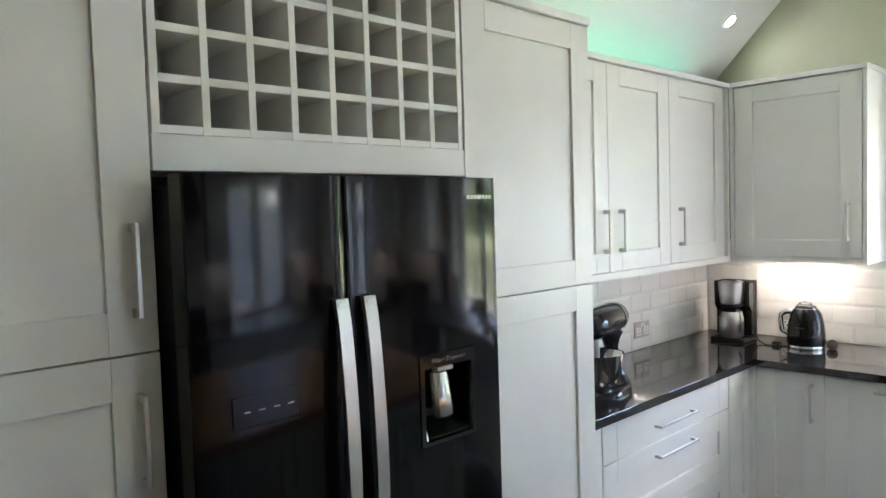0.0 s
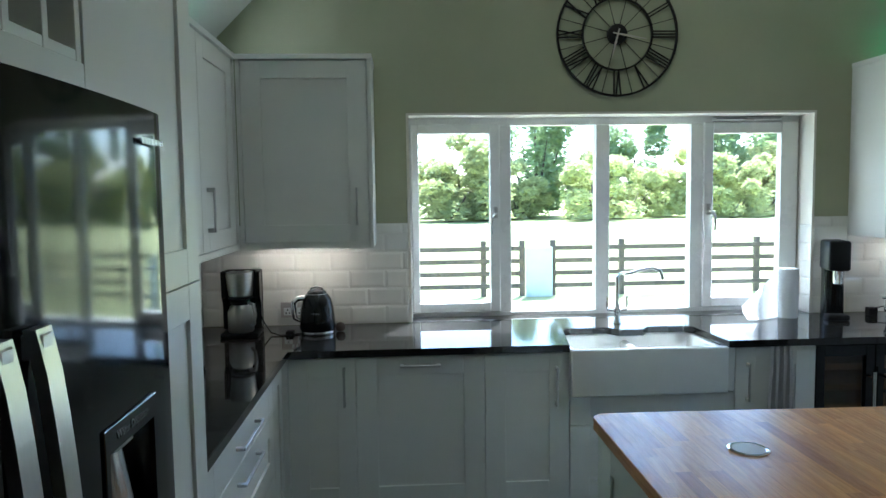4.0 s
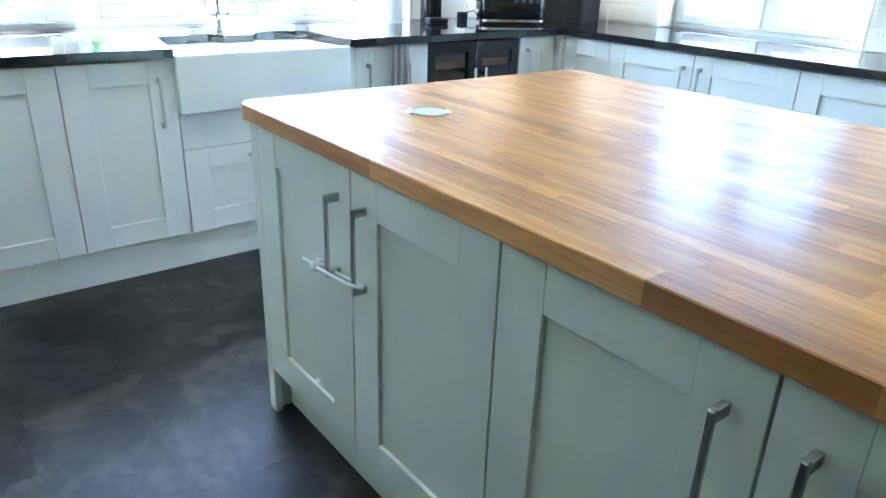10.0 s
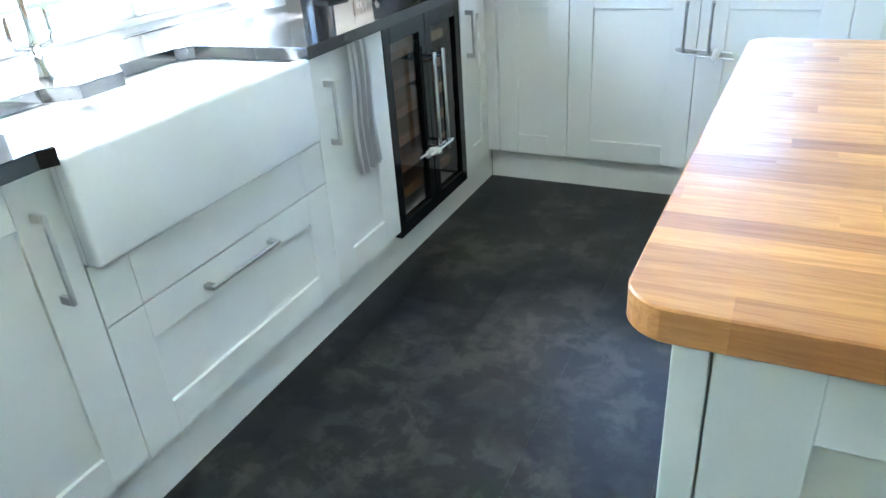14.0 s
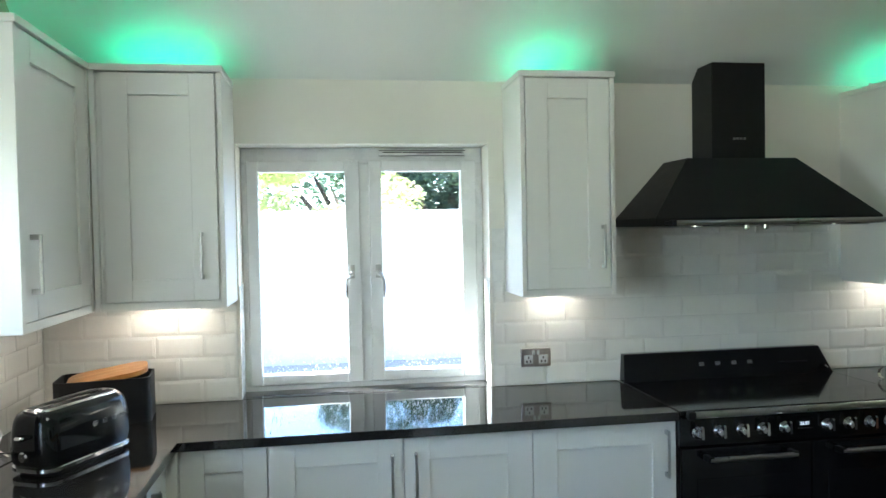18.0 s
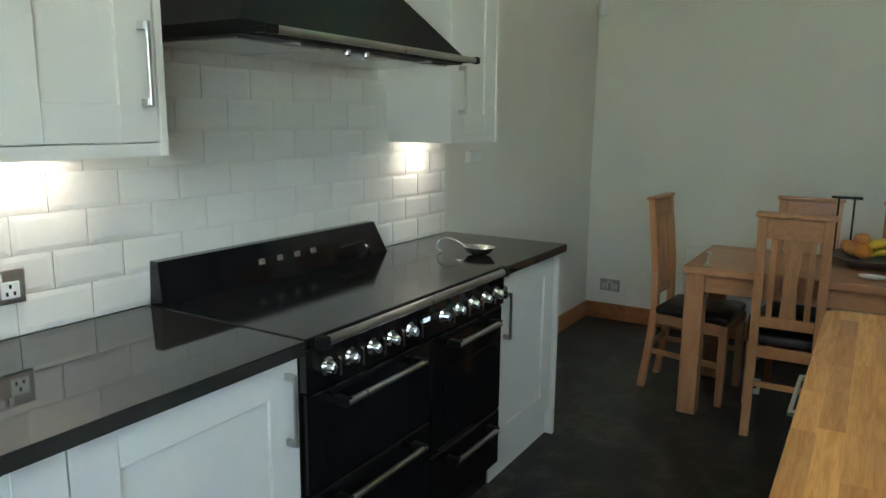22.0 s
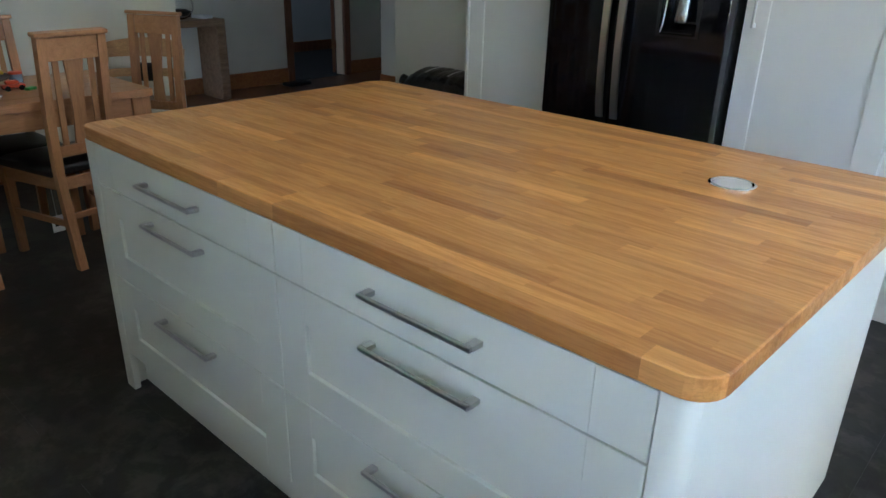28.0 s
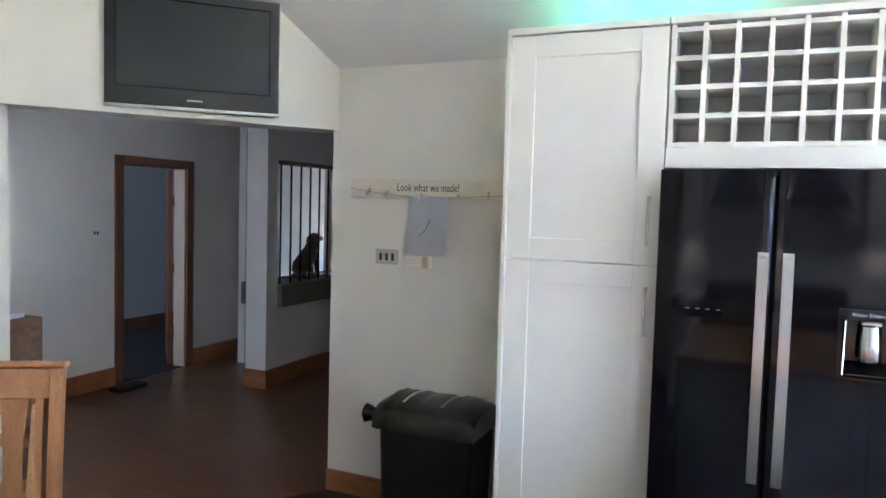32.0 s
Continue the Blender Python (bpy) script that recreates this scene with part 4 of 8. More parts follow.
d2 = part("fridge_door", bowed_door(FRW - FRS - 0.006, 0.05, FRZ, (dx - 0.086, dx + 0.086, 1.094, 1.286)), FRIDGE, fr, "glossy black fridge door with water dispenser", pose(FRS + 0.004, 0, 0), 30)


def bow_handle():
    b, n = bmesh.new(), 16
    loops = []
    for i in range(n + 1):
        s = i / n
        z, y = 0.690 + 0.80 * s, -0.012 - 0.030 * math.sin(math.pi * s) ** 0.7
        loops.append([(-0.017, y, z), (0.017, y, z), (0.017, y + 0.014, z), (-0.017, y + 0.014, z)])
    loft(b, loops)
    for z in (0.71, 1.47):
        box(b, (-0.012, -0.016, z - 0.014), (0.012, 0.012, z + 0.014), 0.002)
    return b


hm = mesh_from("handle", bow_handle(), STEEL, 40)
part("handle", hm, STEEL, d1, "long curved silver handle", pose(FRS - 0.032, 0, 0))
part("handle", hm, STEEL, d2, "long curved silver handle", pose(0.042, 0, 0))
# water dispenser in the wide door
part("dispenser_panel", loft(bmesh.new(), [[(dx - u, y, a_), (dx + u, y, a_), (dx + u, y, c_), (dx - u, y, c_)] for u, a_, c_, y in ((0.098, 1.084, 1.320, 0.004), (0.098, 1.084, 1.320, -0.0025), (0.096, 1.086, 1.318, -0.0035), (0.084, 1.096, 1.284, -0.0035), (0.081, 1.098, 1.282, 0.004), (0.077, 1.106, 1.279, 0.062))], cap0=False), BLACKGLOSS, d2, "recessed glossy black water dispenser")
lever = bmesh.new()
loft(lever, [[(dx + q_ * math.sin(a), 0.034 - q_ * 0.8 * math.cos(a) + k, z) for a in [radians(-80 + 20 * i) for i in range(9)]] + [(dx + (q_ - 0.003) * math.sin(a), 0.035 - (q_ - 0.003) * 0.8 * math.cos(a) + k, z) for a in [radians(80 - 20 * i) for i in range(9)]] for q_, k, z in ((0.032, -0.006, 1.146), (0.034, -0.008, 1.154), (0.034, 0.0, 1.205), (0.032, 0.008, 1.262))])
part("dispenser_lever", lever, BADGE, d2, "curved chrome dispenser lever", None, 40)
part("recess_trim", tube(bmesh.new(), [(dx - 0.078, -0.001, 1.101), (dx - 0.0765, 0.014, 1.14), (dx - 0.075, 0.022, 1.22), (dx - 0.074, 0.024, 1.276)], 0.0035, 10), CHROME, d2, "chrome trim beside the recess", None, 60)
part("nozzle", boxed((dx - 0.028, 0.008, 1.268), (dx + 0.028, 0.030, 1.2785), 0.002), STEEL, d2)
part("drip_tray", loft(bmesh.new(), [[(dx - 0.068, y - 0.002, z - 0.004), (dx + 0.068, y - 0.002, z - 0.004), (dx + 0.068, y, z), (dx - 0.068, y, z)] for y, z in ((0.002, 1.106), (0.024, 1.118), (0.058, 1.140))]), BLACKGLOSS, d2, "glossy drip tray")
text_mesh("Water Dispenser", 0.017, BADGE, d2, pose(dx, -0.0042, 1.302, 90, 0, 0), "silver lettering")
badge(d2, pose(0.426, -0.0045, 1.717), (0.011, 0.009, 0.011, 0.014, 0.010, 0.010, 0.010), 0.010)
part("control_panel", rect_loops(bmesh.new(), [(0.08, 0.236, 1.250, 1.316, 0.004), (0.08, 0.236, 1.250, 1.316, -0.0005), (0.082, 0.234, 1.252, 1.314, -0.001)]), FRIDGE, d1, "touch control strip")
for i in range(4):
    part("control_mark", boxed((0.104 + 0.034 * i, -0.0016, 1.281), (0.118 + 0.034 * i, -0.0009, 1.2835)), GREYP, d1, "small grey control mark")

# range cooker, facing -y
RX = 2.562
rc = thing("range_cooker", pose(RX, 4.075, 0), "glossy black range cooker with ten chrome knobs and glass hob", "cooker")
RWD = 1.098
part("body", boxed((0.004, 0.03, 0.10), (RWD - 0.004, 0.60, 0.885), 0.003), BLACKMATT, rc)
part("hob", boxed((0.0, 0.0, 0.890), (RWD, 0.56, 0.912), 0.003), BLACKGLOSS, rc, "black ceramic glass hob")
bar_ = bmesh.new()
tube(bar_, [(0.03, -0.022, 0.898), (RWD - 0.03, -0.022, 0.898)], 0.014, 12)
for x in (0.04, RWD - 0.04):
    part("rail_mount", box(boxed((x - 0.015, -0.039, 0.881), (x + 0.015, -0.005, 0.915), 0.006, 2), (x - 0.010, -0.006, 0.886), (x + 0.010, 0.012, 0.8895), 0.001), BLACKMATT, rc)
part("towel_rail", bar_, STEEL, rc, "brushed steel rail along the hob's front", None, 40)
part("control_panel", boxed((0.0, -0.004, 0.765), (RWD, 0.03, 0.884), 0.004), BLACKGLOSS, rc)


def knob():
    b = bmesh.new()
    turned(b, [(0.025, 0.0), (0.026, 0.004), (0.022, 0.010), (0.019, 0.014), (0.018, 0.028), (0.014, 0.033)], 18)
    loft(b, [[(-0.0055, -0.016, z), (0.0055, -0.016, z), (0.0042, y1_, z), (-0.0042, y1_, z)] for z, y1_ in ((0.028, 0.030), (0.040, 0.034), (0.047, 0.028))])
    return b


km = mesh_from("knob", knob(), CHROME, 35)
for x in (0.075, 0.169, 0.268, 0.359, 0.457, 0.647, 0.747, 0.843, 0.935, 1.026):
    part("knob", km, CHROME, rc, "chrome control knob", pose(x, -0.004, 0.822, 90, 0, 0))
clock_ = part("clock_display", boxed((0.505, -0.007, 0.80), (0.59, -0.0035, 0.85), 0.001), BLACKGLOSS, rc, "digital clock display")
LCD = material("lcd_glow", (0.9, 0.9, 0.9), 0.5, vary=0, bump=0, emit=(0.85, 0.9, 1.0), power=0.10)
text_mesh("22:01", 0.020, LCD, clock_, pose(0.547, -0.0076, 0.833, 90, 0, 0), "glowing digits")
b = bmesh.new()
for i in range(5):
    box(b, (0.513 + 0.015 * i, -0.0076, 0.812), (0.521 + 0.015 * i, -0.007, 0.816))
part("button_marks", b, BADGE, clock_)


def oven_door(x0, x1, z0, z1, glass=True):
    d = part("oven_door", rect_loops(bmesh.new(), [(x0, x1, z0, z1, 0.03), (x0, x1, z0, z1, 0.006), (x0 + 0.006, x1 - 0.006, z0 + 0.006, z1 - 0.006, 0.0)]), BLACKGLOSS, rc, "glossy black oven door")
    if glass:
        part("door_glass", rect_loops(bmesh.new(), [(x0 + 0.07, x1 - 0.07, z0 + 0.06, z1 - 0.13, 0.001), (x0 + 0.07, x1 - 0.07, z0 + 0.06, z1 - 0.13, -0.0015), (x0 + 0.075, x1 - 0.075, z0 + 0.065, z1 - 0.135, -0.002)]), BLACKGLOSS, d, "dark oven window")
    hb = bmesh.new()
    tube(hb, [(x0 + 0.10, -0.045, z1 - 0.040), (x1 - 0.10, -0.045, z1 - 0.040)], 0.010, 10)
    h = part("handle", hb, STEEL, d, "round steel bar handle", None, 40)
    for x in (x0 + 0.105, x1 - 0.105):
        part("handle_mount", cached(("handle_mount",), lambda: boxed((-0.012, -0.052, -0.012), (0.012, 0.0, 0.012), 0.003), BLACKMATT), BLACKMATT, d, "", pose(x, 0, z1 - 0.040))


oven_door(0.006, 0.585, 0.482, 0.760)
oven_door(0.006, 0.585, 0.115, 0.478)
oven_door(0.590, RWD - 0.006, 0.345, 0.760)
oven_door(0.590, RWD - 0.006, 0.115, 0.341, False)
for x in (0.06, RWD - 0.06):
    for y in (0.10, 0.54):
        part("foot", turned(bmesh.new(), [(0.02, 0.0), (0.02, 0.11)], 12, (x, y, 0)), BLACKMATT, rc)
part("kick_panel", boxed((0.01, 0.05, 0.012), (RWD - 0.01, 0.065, 0.112)), BLACKMATT, rc)
sp = part("splashback", loft(bmesh.new(), [[(0.0, 0.545, 0.912), (RWD, 0.545, 0.912), (RWD, 0.60, 0.912), (0.0, 0.60, 0.912)], [(0.006, 0.565, 1.043), (RWD - 0.066, 0.565, 1.043), (RWD - 0.066, 0.60, 1.043), (0.006, 0.60, 1.043)]]), BLACKGLOSS, rc, "glossy black upstand with silver letters")
for i in range(4):
    part("badge", cached(("badge",), lambda: boxed((0, -0.001, 0), (0.028, 0.0005, 0.019), 0.0004), BADGE), BADGE, sp, "silver maker's mark", pose(0.385 + 0.085 * i, 0.5532, 0.972, -8.5, 0, 0))
part("side_vent", boxed((0.80, 0.5500, 0.968), (0.96, 0.5560, 0.974), 0.001), BLACKMATT, sp)

# cooker hood
hd = thing("cooker_hood", pose(2.556, 4.70, 0), "black canopy cooker hood with chimney and steel rail", "cooker hood")
HW = 1.075
part("canopy", loft(bmesh.new(), [[(0, -0.445, 1.655), (HW, -0.445, 1.655), (HW, 0, 1.655), (0, 0, 1.655)], [(0, -0.445, 1.69), (HW, -0.445, 1.69), (HW, 0, 1.69), (0, 0, 1.69)], [(0.255, -0.235, 1.965), (0.80, -0.235, 1.965), (0.80, 0, 1.965), (0.255, 0, 1.965)]]), BLACKMATT, hd)
part("chimney", boxed((0.405, -0.19, 1.966), (0.675, 0.0, 2.415), 0.003), BLACKMATT, hd)
hb = bmesh.new()
tube(hb, [(0.06, -0.503, 1.668), (HW - 0.004, -0.503, 1.668)], 0.011, 12)
part("rail", hb, STEEL, hd, "brushed steel rail", None, 40)
for x in (0.048, HW):
    part("rail_mount", box(boxed((x - 0.014, -0.516, 1.656), (x + 0.014, -0.492, 1.681), 0.005, 2), (x - 0.009, -0.493, 1.661), (x + 0.009, -0.44, 1.677), 0.003), BLACKMATT, hd)
for x0_, x1_ in ((0.03, 0.36), (0.37, 0.70), (0.71, HW - 0.03)):
    part("filter", boxed((x0_, -0.40, 1.648), (x1_, -0.04, 1.6548), 0.002), STEEL, hd, "grey metal grease filter")
for x in (0.20, 0.86):
    part("spot_lamp", turned(bmesh.new(), [(0.030, 0.0), (0.030, -0.004), (0.022, -0.006)], 18, (x, -0.418, 1.6548)), CHROME, hd, "small round hood lamp", None, 40)
for x in (0.425, 0.515):
    part("knob", turned(bmesh.new(), [(0.013, 0.0), (0.013, -0.016), (0.010, -0.021)], 14, (x, -0.43, 1.655)), CHROME, hd, "chrome hood control", None, 30)
badge(hd, pose(0.54, -0.1912, 2.06), (0.014, 0.014, 0.014, 0.014), 0.010)

# wine cooler in the sink run, local x along +y
wc = thing("wine_cooler", sink_run(3.176), "black glass-door wine cooler with two steel handles", "wine cooler")
WCW = 0.606
shell = bmesh.new()
for a, c in (((0, 0.04, 0.10), (0.02, 0.56, 0.868)), ((WCW - 0.02, 0.04, 0.10), (WCW, 0.56, 0.868)), ((0.02, 0.04, 0.10), (WCW - 0.02, 0.56, 0.13)), ((0.02, 0.04, 0.84), (WCW - 0.02, 0.56, 0.868)), ((0.02, 0.54, 0.13), (WCW - 0.02, 0.56, 0.84))):
    box(shell, a, c)
part("cabinet_shell", shell, BLACKMATT, wc)
part("kick_grille", boxed((0.0, 0.05, 0.0), (WCW, 0.06, 0.098)), BLACKMATT, wc)
SHELFW = oak_material("wine_shelf_wood", (0.55, 0.27, 0.11), (0.42, 0.19, 0.07), 0.5, 0.1)
for k in range(6):
    part("bottle_shelf", cached(("bottle_shelf",), lambda: box(boxed((0.022, 0.07, 0), (WCW - 0.022, 0.09, 0.034), 0.003), (0.022, 0.091, 0.0), (WCW - 0.022, 0.52, 0.008)), SHELFW), SHELFW, wc, "wooden wine shelf", pose(0, 0, 0.20 + 0.105 * k))
SMOKE = glass_material("smoked_glass", 0.0, (0.50, 0.48, 0.46))
for k, (x0, x1, hx) in enumerate(((0.002, 0.300, 0.268), (0.304, 0.602, 0.338))):
    fbm = bmesh.new()
    for a, c in (((x0, 0, 0.12), (x0 + 0.045, 0.035, 0.866)), ((x1 - 0.045, 0, 0.12), (x1, 0.035, 0.866)), ((x0 + 0.045, 0, 0.12), (x1 - 0.045, 0.035, 0.175)), ((x0 + 0.045, 0, 0.81), (x1 - 0.045, 0.035, 0.866))):
        box(fbm, a, c, 0.002)
    d = part("door", fbm, BLACKGLOSS, wc, "black framed glass door")
    g = part("pane", boxed((x0 + 0.044, 0.012, 0.174), (x1 - 0.044, 0.020, 0.811)), SMOKE, d)
    g.visible_shadow = False
    hb = bmesh.new()
    tube(hb, [(hx, -0.045, 0.36), (hx, -0.045, 0.74)], 0.009, 10)
    for z in (0.39, 0.71):
        tube(hb, [(hx, 0.0, z), (hx, -0.045, z)], 0.006, 8)
    part("handle", hb, CHROME, d, "tall chrome bar handle", None, 40)

# ceramic sink
sk = thing("ceramic_sink", pose(0, 0, 0), "white double-bowl ceramic farmhouse sink", "sink")
b = bmesh.new()
SX0, SX1, SY0, SY1, SZ0, SZ1 = 0.19, 0.648, 1.956, 2.720, 0.656, 0.884
for a, c in (((SX1 - 0.04, SY0, SZ0), (SX1, SY1, SZ1)), ((SX0, SY0, SZ0), (SX0 + 0.04, SY1, SZ1 - 0.012)), ((SX0 + 0.03, SY0, SZ0), (SX1 - 0.03, SY0 + 0.04, SZ1 - 0.012)), ((SX0 + 0.03, SY1 - 0.04, SZ0), (SX1 - 0.03, SY1, SZ1 - 0.012)), ((SX0 + 0.03, (SY0 + SY1) / 2 - 0.02, SZ0), (SX1 - 0.03, (SY0 + SY1) / 2 + 0.02, SZ1 - 0.045)), ((SX0 + 0.03, SY0 + 0.03, SZ0), (SX1 - 0.03, SY1 - 0.03, SZ0 + 0.03))):
    part("basin_wall", box(bmesh.new(), a, c, 0.010, 3), CERAMIC, sk, "", None, 50)
for y in (2.155, 2.525):
    part("waste", turned(bmesh.new(), [(0.042, 0.0), (0.042, 0.004), (0.03, 0.006), (0.02, 0.002)], 20, (0.42, y, SZ0 + 0.029)), CHROME, sk, "chrome waste fitting", None, 40)
# swan-neck tap
tp = thing("kitchen_tap", pose(0.12, 2.335, TOP), "chrome swan-neck bridge tap with two levers", "tap")
b = bmesh.new()
turned(b, [(0.026, 0), (0.026, 0.006), (0.018, 0.02), (0.015, 0.06), (0.020, 0.075), (0.015, 0.09), (0.012, 0.11)], 18)
tube(b, [(0, 0, 0.10), (0, 0, 0.255), (0.0, 0.02, 0.272), (0.0, 0.07, 0.272), (0.01, 0.13, 0.292), (0.02, 0.19, 0.302), (0.03, 0.225, 0.285), (0.035, 0.238, 0.255), (0.036, 0.24, 0.24)], 0.010, 12)
part("spout", b, CHROME, tp, "", None, 40)
for s in (-1, 1):
    lb = bmesh.new()
    tube(lb, [(0, 0.012 * s, 0.07), (0, 0.05 * s, 0.075), (0, 0.055 * s, 0.10), (0, 0.053 * s, 0.15)], 0.007, 10, [0.009, 0.008, 0.007, 0.006])
    part("lever", lb, CHROME, tp, "chrome tap lever", None, 40)


# ---- pieces: oak staves of the island top, tiles, floor tiles ----
def clip(poly, px, py, nx, ny):
    """The part of a convex polygon on the inner side of a line."""
    out = []
    for i, a in enumerate(poly):
        b = poly[(i + 1) % len(poly)]
        da, db = (a[0] - px) * nx + (a[1] - py) * ny, (b[0] - px) * nx + (b[1] - py) * ny
        if da >= 0:
            out.append(a)
        if da * db < 0:
            k = da / (da - db)
            out.append((a[0] + k * (b[0] - a[0]), a[1] + k * (b[1] - a[1])))
    return out


def on_rim(p, ol):
    for i, a in enumerate(ol):
        b = ol[(i + 1) % len(ol)]
        ex, ey = b[0] - a[0], b[1] - a[1]
        ln = math.hypot(ex, ey)
        if ln > 1e-6 and abs(((p[0] - a[0]) * ey - (p[1] - a[1]) * ex) / ln) < 1e-5 and -1e-5 <= ((p[0] - a[0]) * ex + (p[1] - a[1]) * ey) / ln <= ln + 1e-5:
            return (-ey / ln, ex / ln)
    return None


RIM = arc(TX1 - 0.065, TY0 + 0.065, 0.065, -90, 0, 7) + arc(TX1 - 0.05, TY1 - 0.05, 0.05, 0, 90, 7) + arc(TX0 + 0.080, TY1 - 0.056, 0.056, 90, 180, 7) + arc(TX0 + 0.05, TY0 + 0.05, 0.05, 180, 270, 7)
top_ = thing("island_worktop", pose(0, 0, 0), "oiled oak block worktop with rounded corners on the island", "worktop")
rnd = random.Random(4)
rows_n = 28
sw = (TY1 - TY0) / rows_n
POP = (2.028, 2.122)
for k in range(rows_n):
    x = TX0 - rnd.random() * 0.5
    while x < TX1:
        ln = rnd.choice((0.17, 0.22, 0.28, 0.34, 0.40, 0.46, 0.54, 0.64))
        poly = [(max(x, TX0) + 0.00003, TY0 + k * sw + 0.00003), (min(x + ln, TX1) - 0.00003, TY0 + k * sw + 0.00003), (min(x + ln, TX1) - 0.00003, TY0 + (k + 1) * sw - 0.00003), (max(x, TX0) + 0.00003, TY0 + (k + 1) * sw - 0.00003)]
        x += ln
        if poly[1][0] - poly[0][0] < 0.01:
            continue
        for i, a in enumerate(RIM):
            b = RIM[(i + 1) % len(RIM)]
            ex, ey = b[0] - a[0], b[1] - a[1]
            if math.hypot(ex, ey) > 1e-6 and poly:
                poly = clip(poly, a[0], a[1], -ey, ex)
        if len(poly) < 3:
            continue
        inner = []
        for p in poly:
            n_ = on_rim(p, RIM)
            near = min(abs(p[0] - TX0), abs(p[0] - TX1), abs(p[1] - TY0), abs(p[1] - TY1)) < 0.0008
            if n_:
                inner.append((p[0] + 0.0022 * n_[0], p[1] + 0.0022 * n_[1]))
            elif near:
                inner.append((min(max(p[0], TX0 + 0.0022), TX1 - 0.0022), min(max(p[1], TY0 + 0.0022), TY1 - 0.0022)))
            else:
                inner.append(p)
        z0_, z1_ = 0.870, TOP
        cx, cy = sum(p[0] for p in poly) / len(poly), sum(p[1] for p in poly) / len(poly)
        loops = [[(p[0] - cx, p[1] - cy, 0) for p in inner], [(p[0] - cx, p[1] - cy, 0.0022) for p in poly], [(p[0] - cx, p[1] - cy, z1_ - z0_ - 0.0022) for p in poly], [(p[0] - cx, p[1] - cy, z1_ - z0_) for p in inner]]
        part("stave", loft(bmesh.new(), loops), OAKTOP, top_, "", pose(cx, cy, z0_))
pp = thing("popup_socket", pose(POP[0], POP[1], TOP), "round brushed steel pop-up socket in the oak worktop", "socket")
part("ring", turned(bmesh.new(), [(0.056, 0.0), (0.056, 0.003), (0.050, 0.005), (0.045, 0.003), (0.045, 0.0)], 40), CHROME, pp, "", None, 40)
part("cap", turned(bmesh.new(), [(0.044, 0.0), (0.044, 0.0035)], 40), material("satin_cap", (0.60, 0.60, 0.59), 0.5, 0.2, vary=0.03, scale=30, bump=0.01), pp, "pale satin lid")

# metro tiles
TW, THT, TG = 0.2, 0.1, 0.002


def tile_mesh(w, h):
    w, h = round(w, 3), round(h, 3)
    bx, bz = min(0.014, w * 0.3), min(0.014, h * 0.3)
    return cached(("tile", w, h), lambda: rect_loops(bmesh.new(), [(0, w, 0, h, 0.0), (0, w, 0, h, -0.003), (bx, w - bx, bz, h - bz, -0.0050)]), TILE)


def tile_field(parent, m, x0, x1, z0, z1, holes=(), shift=0.0):
    """Running-bond tiles on a wall, local front at y = 0; holes are left open."""
    row, z = 0, z0
    while z < z1 - 0.004:
        h = min(THT, z1 - z)
        x = x0 - ((TW / 2 if row % 2 else 0.0) + shift) % TW
        while x < x1 - 0.004:
            a, b_ = max(x, x0), min(x + TW, x1)
            cz = z + h / 2
            for hx0, hx1, hz0, hz1 in holes:
                if hz0 < cz < hz1:
                    if hx0 <= a and b_ <= hx1:
                        a = b_
                    elif a < hx0 < b_:
                        b_ = hx0
                    elif a < hx1 < b_:
                        a = hx1
            if b_ - a > 0.012:
                part("tile", tile_mesh(b_ - a - TG, h - TG), TILE, parent, "", m @ pose(a + TG / 2, 0, z + TG / 2))
            x += TW
        z += THT
        row += 1


TB = TOP + 0.002
bk = solid("tiled_splashback", box(boxed((XW, YF + 0.0, TB), (XW + 0.004, WIN[0] - 0.013, 1.47)), (XW, WIN[1] + 0.013, TB), (XW + 0.004, YR, 1.47)), GROUT, "white bevelled metro tiles round the sink window", "tiles", "structure")
ms = pose(XW + 0.004, 0, 0, 0, 0, 90)
tile_field(bk, pose(0, WIN[0] + 0.0005, 0, 0, 0, 180), -(XW + 0.008), -(XW - 0.125), TB, 1.425)
tile_field(bk, pose(0, WIN[1] - 0.0005, 0), XW - 0.125, XW + 0.008, TB, 1.425)
tile_field(bk, ms, YF + 0.012, WIN[0] - 0.013, TB, 1.47)
tile_field(bk, ms, WIN[1] + 0.013, YR - 0.012, TB, 1.47)
bk = solid("tiled_splashback", box(boxed((XW + 0.004, YR - 0.004, TB), (RWIN[0] - 0.011, YR, 1.47)), (RWIN[1] + 0.011, YR - 0.004, TB), (4.25, YR, 1.66)), GROUT, "white bevelled metro tiles behind the range cooker", "tiles", "structure")
tile_field(bk, pose(RWIN[1] - 0.0005, 0, 0, 0, 0, -90), -(YR + 0.125), -(YR - 0.008), TB, 1.425)
tile_field(bk, pose(RWIN[0] + 0.0005, 0, 0, 0, 0, 90), YR - 0.008, YR + 0.125, TB, 1.425)
mr = pose(0, YR - 0.004, 0, 0, 0, 0)
tile_field(bk, mr, XW + 0.012, RWIN[0] - 0.011, TB, 1.47, (), -0.055)
tile_field(bk, mr, RWIN[1] + 0.011, 4.25, TB, 1.66, [(2.0, 2.45, 1.38, 1.7), (3.75, 4.26, 1.38, 1.7), (1.9, 2.0, 1.47, 1.7)], -0.055)
bk = solid("tiled_splashback", boxed((XW + 0.012, YF, TB), (2.032, YF + 0.004, 1.372)), GROUT, "white bevelled metro tiles over the drawer run", "tiles", "structure")
tile_field(bk, pose(0, YF + 0.004, 0, 0, 0, 180), -2.032, -XW - 0.014, TB, 1.372)

